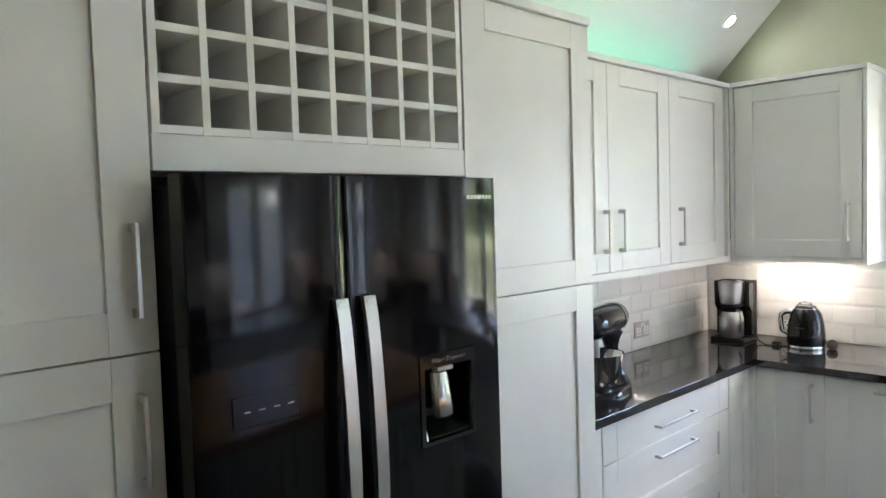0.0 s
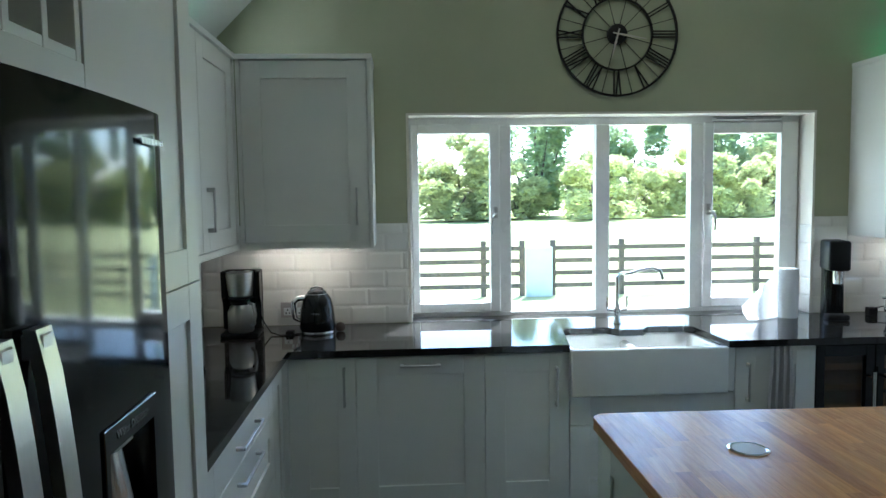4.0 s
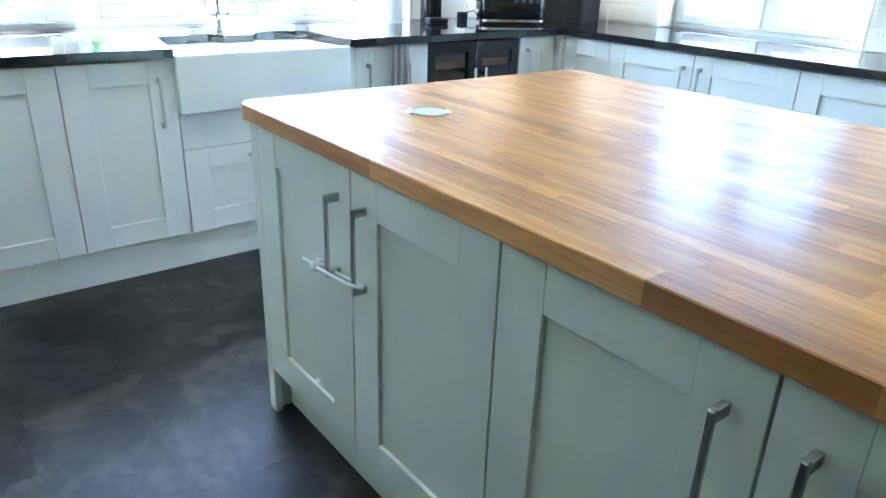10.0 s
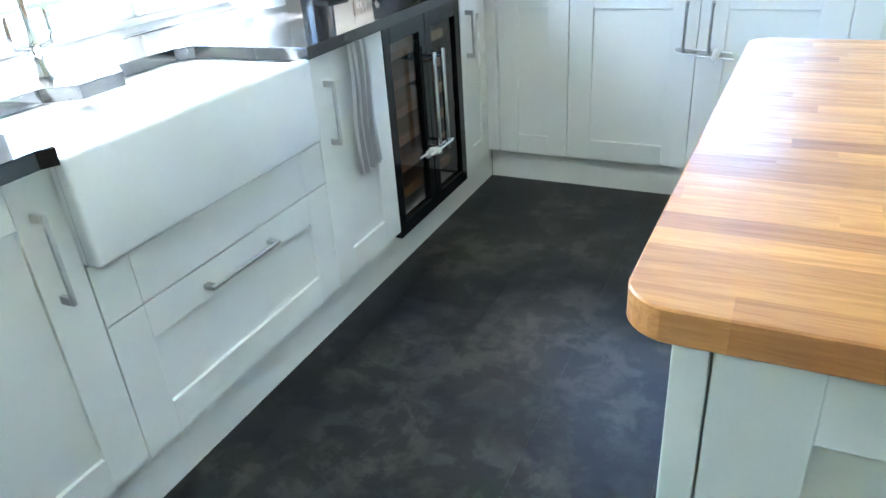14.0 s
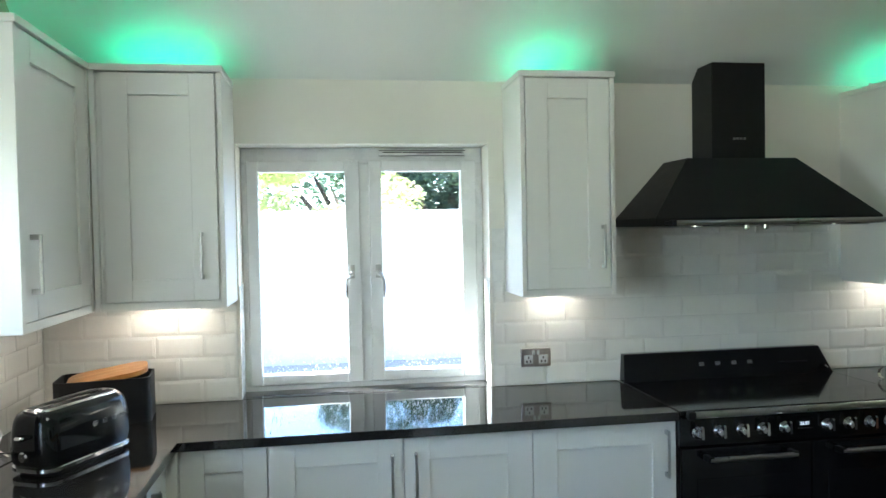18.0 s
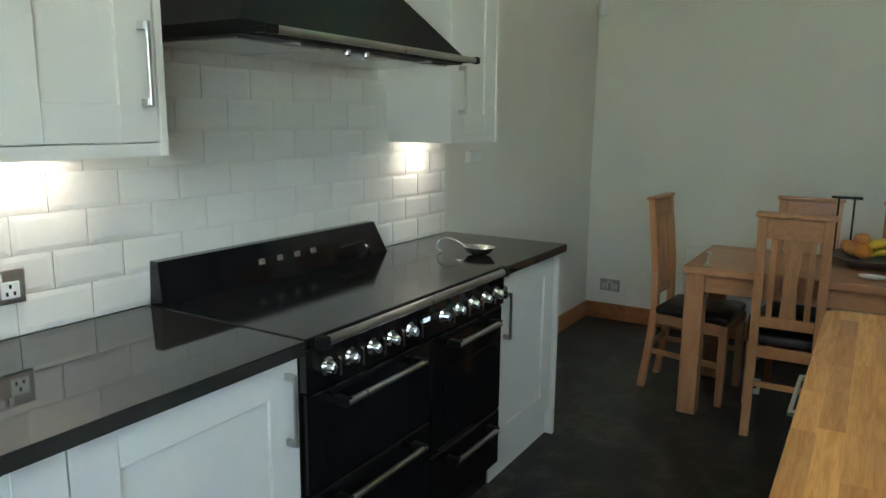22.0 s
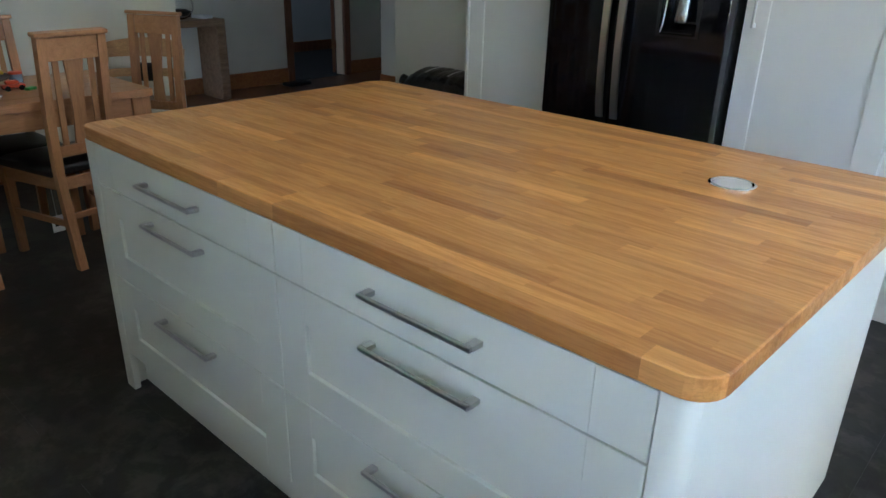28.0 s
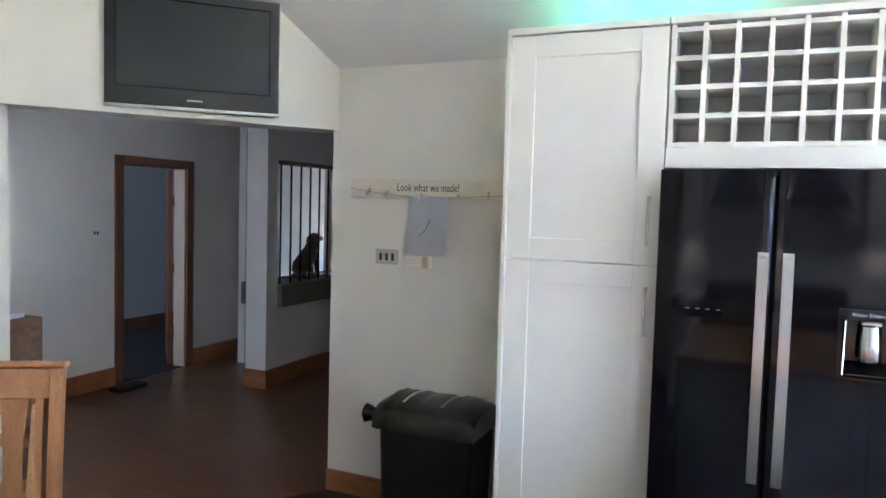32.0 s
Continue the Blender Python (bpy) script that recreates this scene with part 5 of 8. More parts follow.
# slate-look floor tiles
fl = bpy.data.objects["floor"]
FX_, FY_ = 0.32, 0.61
for i in range(19):
    for j in range(9):
        x0, y0 = 0.365 + i * FX_, -0.355 + j * FY_ + 0.305 * (i % 2)
        if x0 > XD or y0 > YR or y0 + FY_ < YF:
            continue
        x1, y1 = min(x0 + FX_, XD), min(y0 + FY_, YR)
        poly = [(x0, max(y0, YF)), (x1, max(y0, YF)), (x1, y1), (x0, y1)]
        poly = clip(poly, DA.x, DA.y, -nrm.x, -nrm.y)
        if len(poly) < 3:
            continue
        cx, cy = sum(p[0] for p in poly) / len(poly), sum(p[1] for p in poly) / len(poly)
        def shrink(p, k):
            return (p[0] - cx + (k if p[0] < cx else -k), p[1] - cy + (k if p[1] < cy else -k))
        part("floor_tile", loft(bmesh.new(), [[(*shrink(p, 0.0001), -0.0115) for p in poly], [(*shrink(p, 0.0001), -0.0003) for p in poly], [(*shrink(p, 0.0004), 0.0) for p in poly]]), SLATE, fl, "", pose(cx, cy, 0))


# ---- dining furniture ----
def dining_chair(m, label):
    c = thing("dining_chair", m, label, "chair", "chairs round the dining table")
    for s in (-1, 1):
        b = bmesh.new()
        prof = [(-0.248, 0.0), (-0.208, 0.30), (-0.195, 0.46), (-0.204, 0.70), (-0.243, 1.045)]
        loft(b, [[(s * 0.133 - 0.019, y - 0.018, z), (s * 0.133 + 0.019, y - 0.018, z), (s * 0.133 + 0.019, y + 0.018, z), (s * 0.133 - 0.019, y + 0.018, z)] for y, z in prof])
        part("leg", b, OAK, c)
        b = loft(bmesh.new(), [[(s * 0.185 - w, 0.185 - w, z), (s * 0.185 + w, 0.185 - w, z), (s * 0.185 + w, 0.185 + w, z), (s * 0.185 - w, 0.185 + w, z)] for w, z in ((0.017, 0.0), (0.020, 0.43))])
        part("leg", b, OAK, c)
        b = loft(bmesh.new(), [[(s * 0.135 - 0.010, -0.190, z), (s * 0.135 + 0.010, -0.190, z), (s * 0.187 + 0.010, 0.165, z), (s * 0.187 - 0.010, 0.165, z)] for z in (0.375, 0.435)])
        part("seat_rail", b, OAKH, c)
        b = loft(bmesh.new(), [[(s * 0.135 - 0.008, -0.198, z), (s * 0.135 + 0.008, -0.198, z), (s * 0.187 + 0.008, 0.167, z), (s * 0.187 - 0.008, 0.167, z)] for z in (0.20, 0.228)])
        part("stretcher", b, OAKH, c)
    part("front_rail", boxed((-0.165, 0.175, 0.375), (0.165, 0.197, 0.435), 0.002), OAKH, c)
    part("back_rail", boxed((-0.1135, -0.208, 0.375), (0.1135, -0.186, 0.43), 0.002), OAKH, c)
    part("stretcher", boxed((-0.1135, -0.222, 0.235), (0.1135, -0.204, 0.262), 0.002), OAKH, c)
    part("lower_rail", boxed((-0.1135, -0.216, 0.525), (0.1135, -0.194, 0.575), 0.002), OAKH, c)
    tilt = pose(0, -0.204, 0.70, 6.5, 0, 0)
    part("crest_rail", boxed((-0.1135, -0.012, 0.245), (0.1135, 0.012, 0.345), 0.003), OAKH, c, "", tilt)
    part("cap", boxed((-0.162, -0.026, 0.3475), (0.162, 0.026, 0.366), 0.004), OAKH, c, "", tilt)
    n = 6
    b = bmesh.new()
    loops = []
    for i in range(n + 1):
        s_ = i / n
        w = 0.027 + (0.016 * ((s_ - 0.4) / 0.6) ** 1.3 if s_ > 0.4 else 0.008 * (1 - s_ / 0.4) ** 1.3)
        y0, z = -0.204 - 0.030 * s_ ** 1.3, 0.575 + 0.375 * s_
        loops.append([(-w, y0 - 0.006, z), (w, y0 - 0.006, z), (w, y0 + 0.006, z), (-w, y0 + 0.006, z)])
    loft(b, loops)
    part("splat", b, OAK, c)
    for x in (-0.079, 0.079):
        b = loft(bmesh.new(), [[(x - 0.0125, -0.204 - 0.030 * s_ ** 1.3 - 0.005, 0.575 + 0.375 * s_), (x + 0.0125, -0.204 - 0.030 * s_ ** 1.3 - 0.005, 0.575 + 0.375 * s_), (x + 0.0125, -0.204 - 0.030 * s_ ** 1.3 + 0.005, 0.575 + 0.375 * s_), (x - 0.0125, -0.204 - 0.030 * s_ ** 1.3 + 0.005, 0.575 + 0.375 * s_)] for s_ in (0, 0.5, 1.0)])
        part("slat", b, OAK, c)
    b = bmesh.new()
    loft(b, [[(-0.165 + k, -0.18 + k, z), (0.165 - k, -0.18 + k, z), (0.205 - k, 0.20 - k, z), (-0.205 + k, 0.20 - k, z)] for k, z in ((0.004, 0.4365), (0.0, 0.452), (0.004, 0.474), (0.03, 0.490), (0.09, 0.496))])
    bmesh.ops.subdivide_edges(b, edges=b.edges[:], cuts=1, use_grid_fill=True, smooth=0.4)
    part("seat", b, LEATHER, c, "black leather seat pad", None, 60)
    return c


ch = dining_chair(pose(4.985, 3.19, 0, 0, 0, -89), "oak slat-back dining chair with black leather seat")
for x, y, a in ((4.962, 2.612, -82), (5.33, 3.19, 90), (5.34, 2.71, 86), (5.22, 3.66, 176), (5.303, 2.06, 32)):
    copy_thing(ch, pose(x, y, 0, 0, 0, a))
for x, y, z, w_, h_, a in ((5.075, 3.335, 0.085, 0.065, 0.085, 12), (5.385, 3.075, 0.125, 0.045, 0.075, -5), (4.895, 2.715, 0.135, 0.055, 0.080, 4)):
    tag_ = thing("seat_label", pose(x, y, z, 0, 0, a), "white paper maker's tag hanging under a chair", "tag", "tags under the chairs")
    part("tag", boxed((-0.0008, -w_ / 2, 0), (0.0008, w_ / 2, h_), 0.0004), PAPER, tag_)
    part("print", boxed((-0.0014, -w_ / 4, h_ * 0.35), (-0.001, w_ / 4, h_ * 0.6)), BLACKMATT, tag_, "dark printed mark")
    part("string", tube(bmesh.new(), [(0, 0, h_ - 0.002), (0, 0.004, 0.438 - z)], 0.001, 5), PAPER, tag_)

TBX0, TBX1, TBY0, TBY1, TBZ = 4.825, 5.555, 2.20, 3.67, 0.762
tb = thing("dining_table", pose(0, 0, 0), "solid oak dining table with square legs", "table")
n = 6
for i in range(n):
    x0 = TBX0 + (TBX1 - TBX0) * i / n
    part("board", boxed((x0 + 0.0003, TBY0, TBZ - 0.035), (x0 + (TBX1 - TBX0) / n - 0.0003, TBY1, TBZ), 0.0015), OAKH, tb)
for x in (TBX0 + 0.012, TBX1 - 0.102):
    for y in (TBY0 + 0.012, TBY1 - 0.102):
        part("leg", boxed((x, y, 0), (x + 0.09, y + 0.09, TBZ - 0.036), 0.003), OAK, tb)
for a, c in (((TBX0 + 0.02, TBY0 + 0.104, TBZ - 0.125), (TBX0 + 0.045, TBY1 - 0.104, TBZ - 0.037)), ((TBX1 - 0.045, TBY0 + 0.104, TBZ - 0.125), (TBX1 - 0.02, TBY1 - 0.104, TBZ - 0.037)), ((TBX0 + 0.104, TBY0 + 0.02, TBZ - 0.125), (TBX1 - 0.104, TBY0 + 0.045, TBZ - 0.037)), ((TBX0 + 0.104, TBY1 - 0.045, TBZ - 0.125), (TBX1 - 0.104, TBY1 - 0.02, TBZ - 0.037))):
    part("apron", boxed(a, c, 0.002), OAKH, tb)

# wooden high chair behind the table's end
hc = thing("high_chair", pose(5.80, 1.83, 0, 0, 0, 45), "light wooden high chair with curved back rails", "high chair")
BEECH = oak_material("beech", (0.62, 0.38, 0.18), (0.48, 0.27, 0.12), 0.4, 0.06)
for s in (-1, 1):
    part("side_frame", loft(bmesh.new(), [[(s * 0.235 - 0.012, y - 0.03, z), (s * 0.235 + 0.012, y - 0.03, z), (s * 0.235 + 0.012, y + 0.03, z), (s * 0.235 - 0.012, y + 0.03, z)] for y, z in ((0.22, 0.0), (-0.17, 0.80))]), BEECH, hc)
    part("foot", boxed((s * 0.235 - 0.012, -0.26, 0.0), (s * 0.235 + 0.012, 0.185, 0.035), 0.003), BEECH, hc)
for z, h in ((0.745, 0.085), (0.62, 0.05)):
    b = bmesh.new()
    loops = []
    for i in range(13):
        a = radians(-75 + 150 * i / 12)
        bump_ = 0.03 * math.cos(a) ** 2 if z > 0.7 else 0.0
        x, y = 0.26 * math.sin(a), -0.10 - 0.16 * math.cos(a)
        loops.append([(x, y - 0.009, z), (x, y - 0.009, z + h + bump_), (x, y + 0.009, z + h + bump_), (x, y + 0.009, z)])
    loft(b, loops)
    part("back_rail", b, BEECH, hc, "", None, 40)
part("seat", boxed((-0.222, -0.12, 0.50), (0.222, 0.14, 0.52), 0.004), BEECH, hc)
part("footplate", boxed((-0.222, 0.0, 0.22), (0.222, 0.27, 0.24), 0.004), BEECH, hc)
part("cushion", boxed((-0.075, -0.20, 0.60), (0.075, -0.15, 0.715), 0.024, 3), LEATHER, hc, "black seat harness pad", None, 50)

# fruit bowl
FRUITWOOD = material("dark_bowl_wood", (0.10, 0.06, 0.04), 0.45, vary=0.2, scale=12)
fb_ = thing("fruit_bowl", pose(5.34, 2.88, TBZ), "wide dark wooden fruit bowl on the table", "bowl")
part("bowl", turned(bmesh.new(), [(0.09, 0.0), (0.10, 0.008), (0.11, 0.022), (0.17, 0.034), (0.212, 0.046), (0.216, 0.052), (0.205, 0.051), (0.15, 0.042), (0.05, 0.034)], 36), FRUITWOOD, fb_, "", None, 50)
st = thing("bowl_handle", pose(5.43, 3.02, TBZ + 0.048), "dark metal stand rising from the fruit bowl", "stand")
b = bmesh.new()
for dx_ in (-0.035, 0.035):
    tube(b, [(0, dx_, 0.0), (0, dx_, 0.27)], 0.005, 8)
part("posts", b, BLACKMATT, st, "", None, 40)
part("bar", tube(bmesh.new(), [(0, -0.07, 0.276), (0, 0.07, 0.276)], 0.007, 8), BLACKMATT, st, "", None, 40)
BANANA = material("banana_skin", (0.72, 0.48, 0.04), 0.45, vary=0.12, scale=14, fine=60, bump=0.05)
for k in range(6):
    pts = [(0.012 * math.sin(math.pi * i / 8), -0.095 + 0.19 * i / 8, 0.030 * math.sin(math.pi * i / 8)) for i in range(9)]
    rad = [0.006, 0.013, 0.017, 0.018, 0.018, 0.018, 0.016, 0.011, 0.005]
    solid("banana", tube(bmesh.new(), pts, 0.017, 8, rad), BANANA, "ripe yellow banana in the fruit bowl", "banana", "", pose(5.275 + 0.030 * (k % 3), 2.80 + 0.006 * k, TBZ + 0.062 + 0.034 * (k // 3), 4 * (k % 3) - 4, 0, 9 * (k % 3) - 12), 60, "bananas in the bowl")
APPLE = material("apple_skin", (0.50, 0.06, 0.03), 0.3, vary=0.2, scale=9, fine=60, bump=0.02, col2=(0.55, 0.30, 0.06))
PEAR = material("orange_skin", (0.70, 0.26, 0.03), 0.4, vary=0.1, scale=30, fine=200, bump=0.15)
for k, (x, y, z, mt, nm) in enumerate(((5.29, 2.97, 0.085, APPLE, "apple"), (5.36, 2.99, 0.085, PEAR, "orange"), (5.33, 2.93, 0.125, APPLE, "apple"), (5.40, 2.93, 0.085, APPLE, "apple"), (5.26, 2.91, 0.082, PEAR, "orange"))):
    b = turned(bmesh.new(), [(0.004, 0.058), (0.012, 0.064), (0.026, 0.066), (0.036, 0.050), (0.039, 0.032), (0.034, 0.014), (0.022, 0.003), (0.008, 0.004)], 16)
    solid(nm, b, mt, "ripe red apple in the fruit bowl" if nm == "apple" else "round orange in the fruit bowl", nm, "", pose(x, y, TBZ + z - 0.032, 8, 5 * k, 30 * k), 70, nm + "s in the bowl")
g_ = thing("salt_grinder", pose(4.90, 3.57, TBZ), "small steel salt grinder on the table", "grinder")
part("body", turned(bmesh.new(), [(0.012, 0.0085), (0.010, 0.02), (0.006, 0.03), (0.008, 0.052), (0.012, 0.056), (0.012, 0.066), (0.006, 0.070)], 16), STEEL, g_, "", None, 40)
part("base", turned(bmesh.new(), [(0.021, 0), (0.021, 0.006), (0.017, 0.008)], 16), STEEL, g_)
solid("spoon_rest", turned(bmesh.new(), [(0.02, 0.0), (0.045, 0.004), (0.05, 0.014), (0.047, 0.015), (0.04, 0.008), (0.01, 0.004)], 20), CERAMIC, "small white ceramic dish on the table", "dish", "", pose(5.0, 2.87, TBZ) @ Matrix.Diagonal((0.8, 1.35, 1, 1)), 50)
ORANGE = material("orange_plastic", (0.75, 0.10, 0.03), 0.35, vary=0.05, bump=0.02)
GREENP = material("green_plastic", (0.05, 0.35, 0.08), 0.35, vary=0.05, bump=0.02)
ty = thing("toy_car", pose(5.184, 2.70, TBZ), "small orange plastic toy car on the table", "toy")
part("body", box(boxed((-0.025, -0.05, 0.012), (0.025, 0.05, 0.028), 0.006, 2), (-0.02, -0.025, 0.027), (0.02, 0.03, 0.045), 0.006, 2), ORANGE, ty, "", None, 40)
for x in (-0.026, 0.026):
    for y in (-0.03, 0.03):
        part("wheel", turned(bmesh.new(), [(0.012, -0.004), (0.012, 0.004)], 12), BLACKMATT, ty, "", pose(x, y, 0.012, 0, 90, 0))
cp = thing("plastic_tub", pose(5.318, 2.64, TBZ), "small clear plastic tub with red lid", "tub")
part("tub", turned(bmesh.new(), [(0.028, 0), (0.030, 0.05), (0.0305, 0.052)], 18), material("blue_tub", (0.25, 0.32, 0.40), 0.2, vary=0.05), cp, "", None, 40)
part("lid", turned(bmesh.new(), [(0.031, 0.053), (0.031, 0.062), (0.026, 0.064)], 18), ORANGE, cp, "red lid", None, 40)
solid("toy_brick", boxed((0, 0, 0), (0.03, 0.05, 0.014), 0.003), GREENP, "small green plastic toy on the table", "toy", "", pose(5.14, 2.61, TBZ, 0, 0, 30))

# ---- dining wall details ----


def socket(m, label, plate=GREYP, w=0.147, h=0.087):
    s = thing("wall_socket", m, label, "socket", "double wall sockets")
    part("plate", rect_loops(bmesh.new(), [(-w / 2, w / 2, -h / 2, h / 2, 0.0), (-w / 2, w / 2, -h / 2, h / 2, -0.005), (-w / 2 + 0.003, w / 2 - 0.003, -h / 2 + 0.003, h / 2 - 0.003, -0.007)]), plate, s)
    for x in (-0.036, 0.036):
        part("outlet", rect_loops(bmesh.new(), [(x - 0.022, x + 0.022, -0.03, 0.012, -0.006), (x - 0.022, x + 0.022, -0.03, 0.012, -0.0085), (x - 0.019, x + 0.019, -0.027, 0.009, -0.009)]), PLASTIC, s, "white plastic outlet")
        b = bmesh.new()
        for dx_, dz in ((0, 0.0), (-0.009, -0.018), (0.009, -0.018)):
            box(b, (x + dx_ - 0.003, -0.0096, dz - 0.005), (x + dx_ + 0.003, -0.0088, dz + 0.005))
        part("pin_slots", b, BLACKMATT, s)
        part("rocker", boxed((x * 0.3 - 0.006, -0.012, 0.014), (x * 0.3 + 0.006, -0.006, 0.034), 0.001), PLASTIC, s, "white rocker switch")
    return s


socket(pose(XD, 4.515, 0.26, 0, 0, -90), "grey steel double socket low on the dining wall")
socket(pose(2.145, YR - 0.0115, 1.042), "grey steel double socket on the metro tiles")
socket(pose(0.74, YF + 0.0115, 1.02, 0, 0, 180), "grey steel double socket over the drawer run")
socket(pose(XW + 0.0115, 4.10, 1.03, 0, 0, 90), "grey steel double socket behind the toaster")
socket(pose(XW + 0.0115, 0.565, 1.0, 0, 0, 90), "grey steel double socket behind the kettle")
# white ribbed heater panel behind the table
rd = thing("radiator", pose(XD, 3.98, 0.0, 0, 0, -90), "white panel radiator low behind the dining table", "radiator")
part("panel", boxed((0, -0.055, 0.15), (1.5, -0.03, 0.62), 0.006), PLASTIC, rd)
for k in range(7):
    part("rib", cached(("rib",), lambda: boxed((0.01, -0.062, 0), (1.49, -0.0555, 0.045), 0.003), PLASTIC), PLASTIC, rd, "", pose(0, 0, 0.17 + 0.065 * k))
for x in (0.2, 1.3):
    part("bracket", boxed((x, -0.0298, 0.2), (x + 0.03, -0.0, 0.58)), PLASTIC, rd)
# skirting boards
solid("baseboard", boxed((XD - 0.018, JAMB + 0.002, 0), (XD, YR, 0.12), 0.004), SKIRT, "stained wooden skirting on the dining wall", "trim", "structure")
solid("baseboard", boxed((4.265, YR - 0.018, 0), (XD - 0.019, YR, 0.12), 0.004), SKIRT, "stained wooden skirting past the cooker run", "trim", "structure")
solid("baseboard", boxed((4.17, YF, 0), (DA.x + 0.03, YF + 0.018, 0.12), 0.004), SKIRT, "stained wooden skirting behind the bin", "trim", "structure")
# alarm sensor in the corner and a small wall thermostat
pr = thing("alarm_sensor", pose(XD - 0.05, YR - 0.05, 2.24, 0, 0, -45), "small white alarm sensor high in the corner", "sensor")
part("body", boxed((-0.03, -0.03, -0.05), (0.03, 0.03, 0.05), 0.012, 2), PLASTIC, pr, "", None, 40)
part("lens", boxed((-0.022, -0.034, -0.03), (0.022, -0.0295, 0.02), 0.004), PLASTIC, pr)
part("bracket", boxed((-0.012, 0.0305, -0.02), (0.012, 0.06, 0.02)), PLASTIC, pr)
th_ = thing("wall_thermostat", pose(4.51, YR, 1.27), "small white wall control box past the cabinets", "thermostat")
part("box", boxed((-0.06, -0.025, -0.03), (0.06, 0.0, 0.03), 0.004), PLASTIC, th_)
part("cover", boxed((-0.055, -0.028, -0.024), (0.055, -0.0255, 0.024), 0.001), PLASTIC, th_)
sg = thing("small_notice", pose(4.65, YR, 1.55), "small white notice with red mark on the wall", "notice")
part("card", boxed((-0.035, -0.003, -0.05), (0.035, 0.0, 0.05)), PAPER, sg)
part("mark", boxed((-0.02, -0.004, -0.03), (0.02, -0.0031, 0.0)), material("red_ink", (0.5, 0.06, 0.05), 0.6), sg)

# ---- television over the opening, in the slanting wall's frame ----
tv = thing("television", pose(5.447 + 0.0905, 0.445 - 0.0931, 2.044, 0, 0, 44.1), "black flat television with silver edge hung over the opening", "television")
TVW, TVH = 0.80, 0.565
SCREEN = material("dark_screen", (0.012, 0.016, 0.016), 0.42, vary=0.1, scale=2, bump=0, rvary=0.03)
part("case", boxed((0.004, 0.02, 0.004), (TVW - 0.004, 0.115, TVH - 0.004), 0.01, 2), BLACKMATT, tv)
part("bracket", boxed((TVW / 2 - 0.10, -0.06, 0.15), (TVW / 2 + 0.10, 0.0195, 0.45)), BLACKMATT, tv)
# the kitchen side of the slanting wall is its +y side, so the screen faces +y there
part("bezel", loft(bmesh.new(), [[(x0, y, z0_), (x1, y, z0_), (x1, y, z1_), (x0, y, z1_)] for x0, x1, z0_, z1_, y in ((0, TVW, 0, TVH, 0.10), (0, TVW, 0, TVH, 0.124), (0.004, TVW - 0.004, 0.016, TVH - 0.004, 0.128), (0.045, TVW - 0.045, 0.10, TVH - 0.045, 0.128), (0.05, TVW - 0.05, 0.105, TVH - 0.05, 0.122))]), BLACKGLOSS, tv, "glossy black bezel")
part("screen", boxed((0.049, 0.1222, 0.104), (TVW - 0.049, 0.1235, TVH - 0.049)), SCREEN, tv, "dark switched-off screen")
part("silver_strip", boxed((0.0, 0.118, 0.0), (TVW, 0.131, 0.015), 0.003), STEEL, tv, "silver strip along the bottom edge")
for x in (-0.004, TVW):
    part("silver_edge", boxed((x, 0.10, 0.0), (x + 0.004, 0.126, TVH)), STEEL, tv)
b = bmesh.new()
for k in range(7):
    box(b, (TVW / 2 - 0.035 + 0.0105 * k, 0.128, 0.045), (TVW / 2 - 0.028 + 0.0105 * k, 0.1287, 0.053))
part("badge", b, BADGE, tv, "small silver maker's mark")

# ---- fridge wall: sign, drawing, switches, bin ----
CREAM = material("cream_board", (0.78, 0.72, 0.58), 0.6, vary=0.06, scale=8, fine=90, bump=0.1)
INK = material("black_ink", (0.02, 0.02, 0.02), 0.6, vary=0, bump=0)
sn = thing("peg_board_sign", pose(4.795, YF, 1.705, 0, 0, 180), "cream wooden peg board sign with black lettering", "sign")
part("board", boxed((-0.44, -0.016, -0.05), (0.44, 0.0, 0.05), 0.002), CREAM, sn)
text_mesh("Look what we made!", 0.060, INK, sn, pose(0.018, -0.0165, 0.004, 90, 0, 0) @ Matrix.Diagonal((0.70, 1.0, 1.0, 1)), "black handwritten-style lettering")
part("string", tube(bmesh.new(), [(-0.44, -0.02, 0.0), (-0.33, -0.022, -0.02), (-0.1, -0.024, -0.042), (0.1, -0.024, -0.045), (0.3, -0.022, -0.035), (0.44, -0.02, -0.03)], 0.0022, 6), material("twine", (0.45, 0.36, 0.24), 0.9, bump=0.1), sn)
PEGW = material("peg_wood", (0.55, 0.42, 0.25), 0.6, vary=0.1)
for x, z, a in ((-0.33, -0.018, 35), (-0.22, -0.032, 30), (-0.01, -0.045, 0), (0.205, -0.04, -40), (0.36, -0.03, 0)):
    part("peg", cached(("peg",), lambda: box(boxed((-0.0045, -0.034, -0.02), (-0.0005, -0.022, 0.02), 0.0005), (0.0005, -0.034, -0.02), (0.0045, -0.022, 0.02), 0.0005), PEGW), PEGW, sn, "", pose(x, 0, z, 0, a, 0))
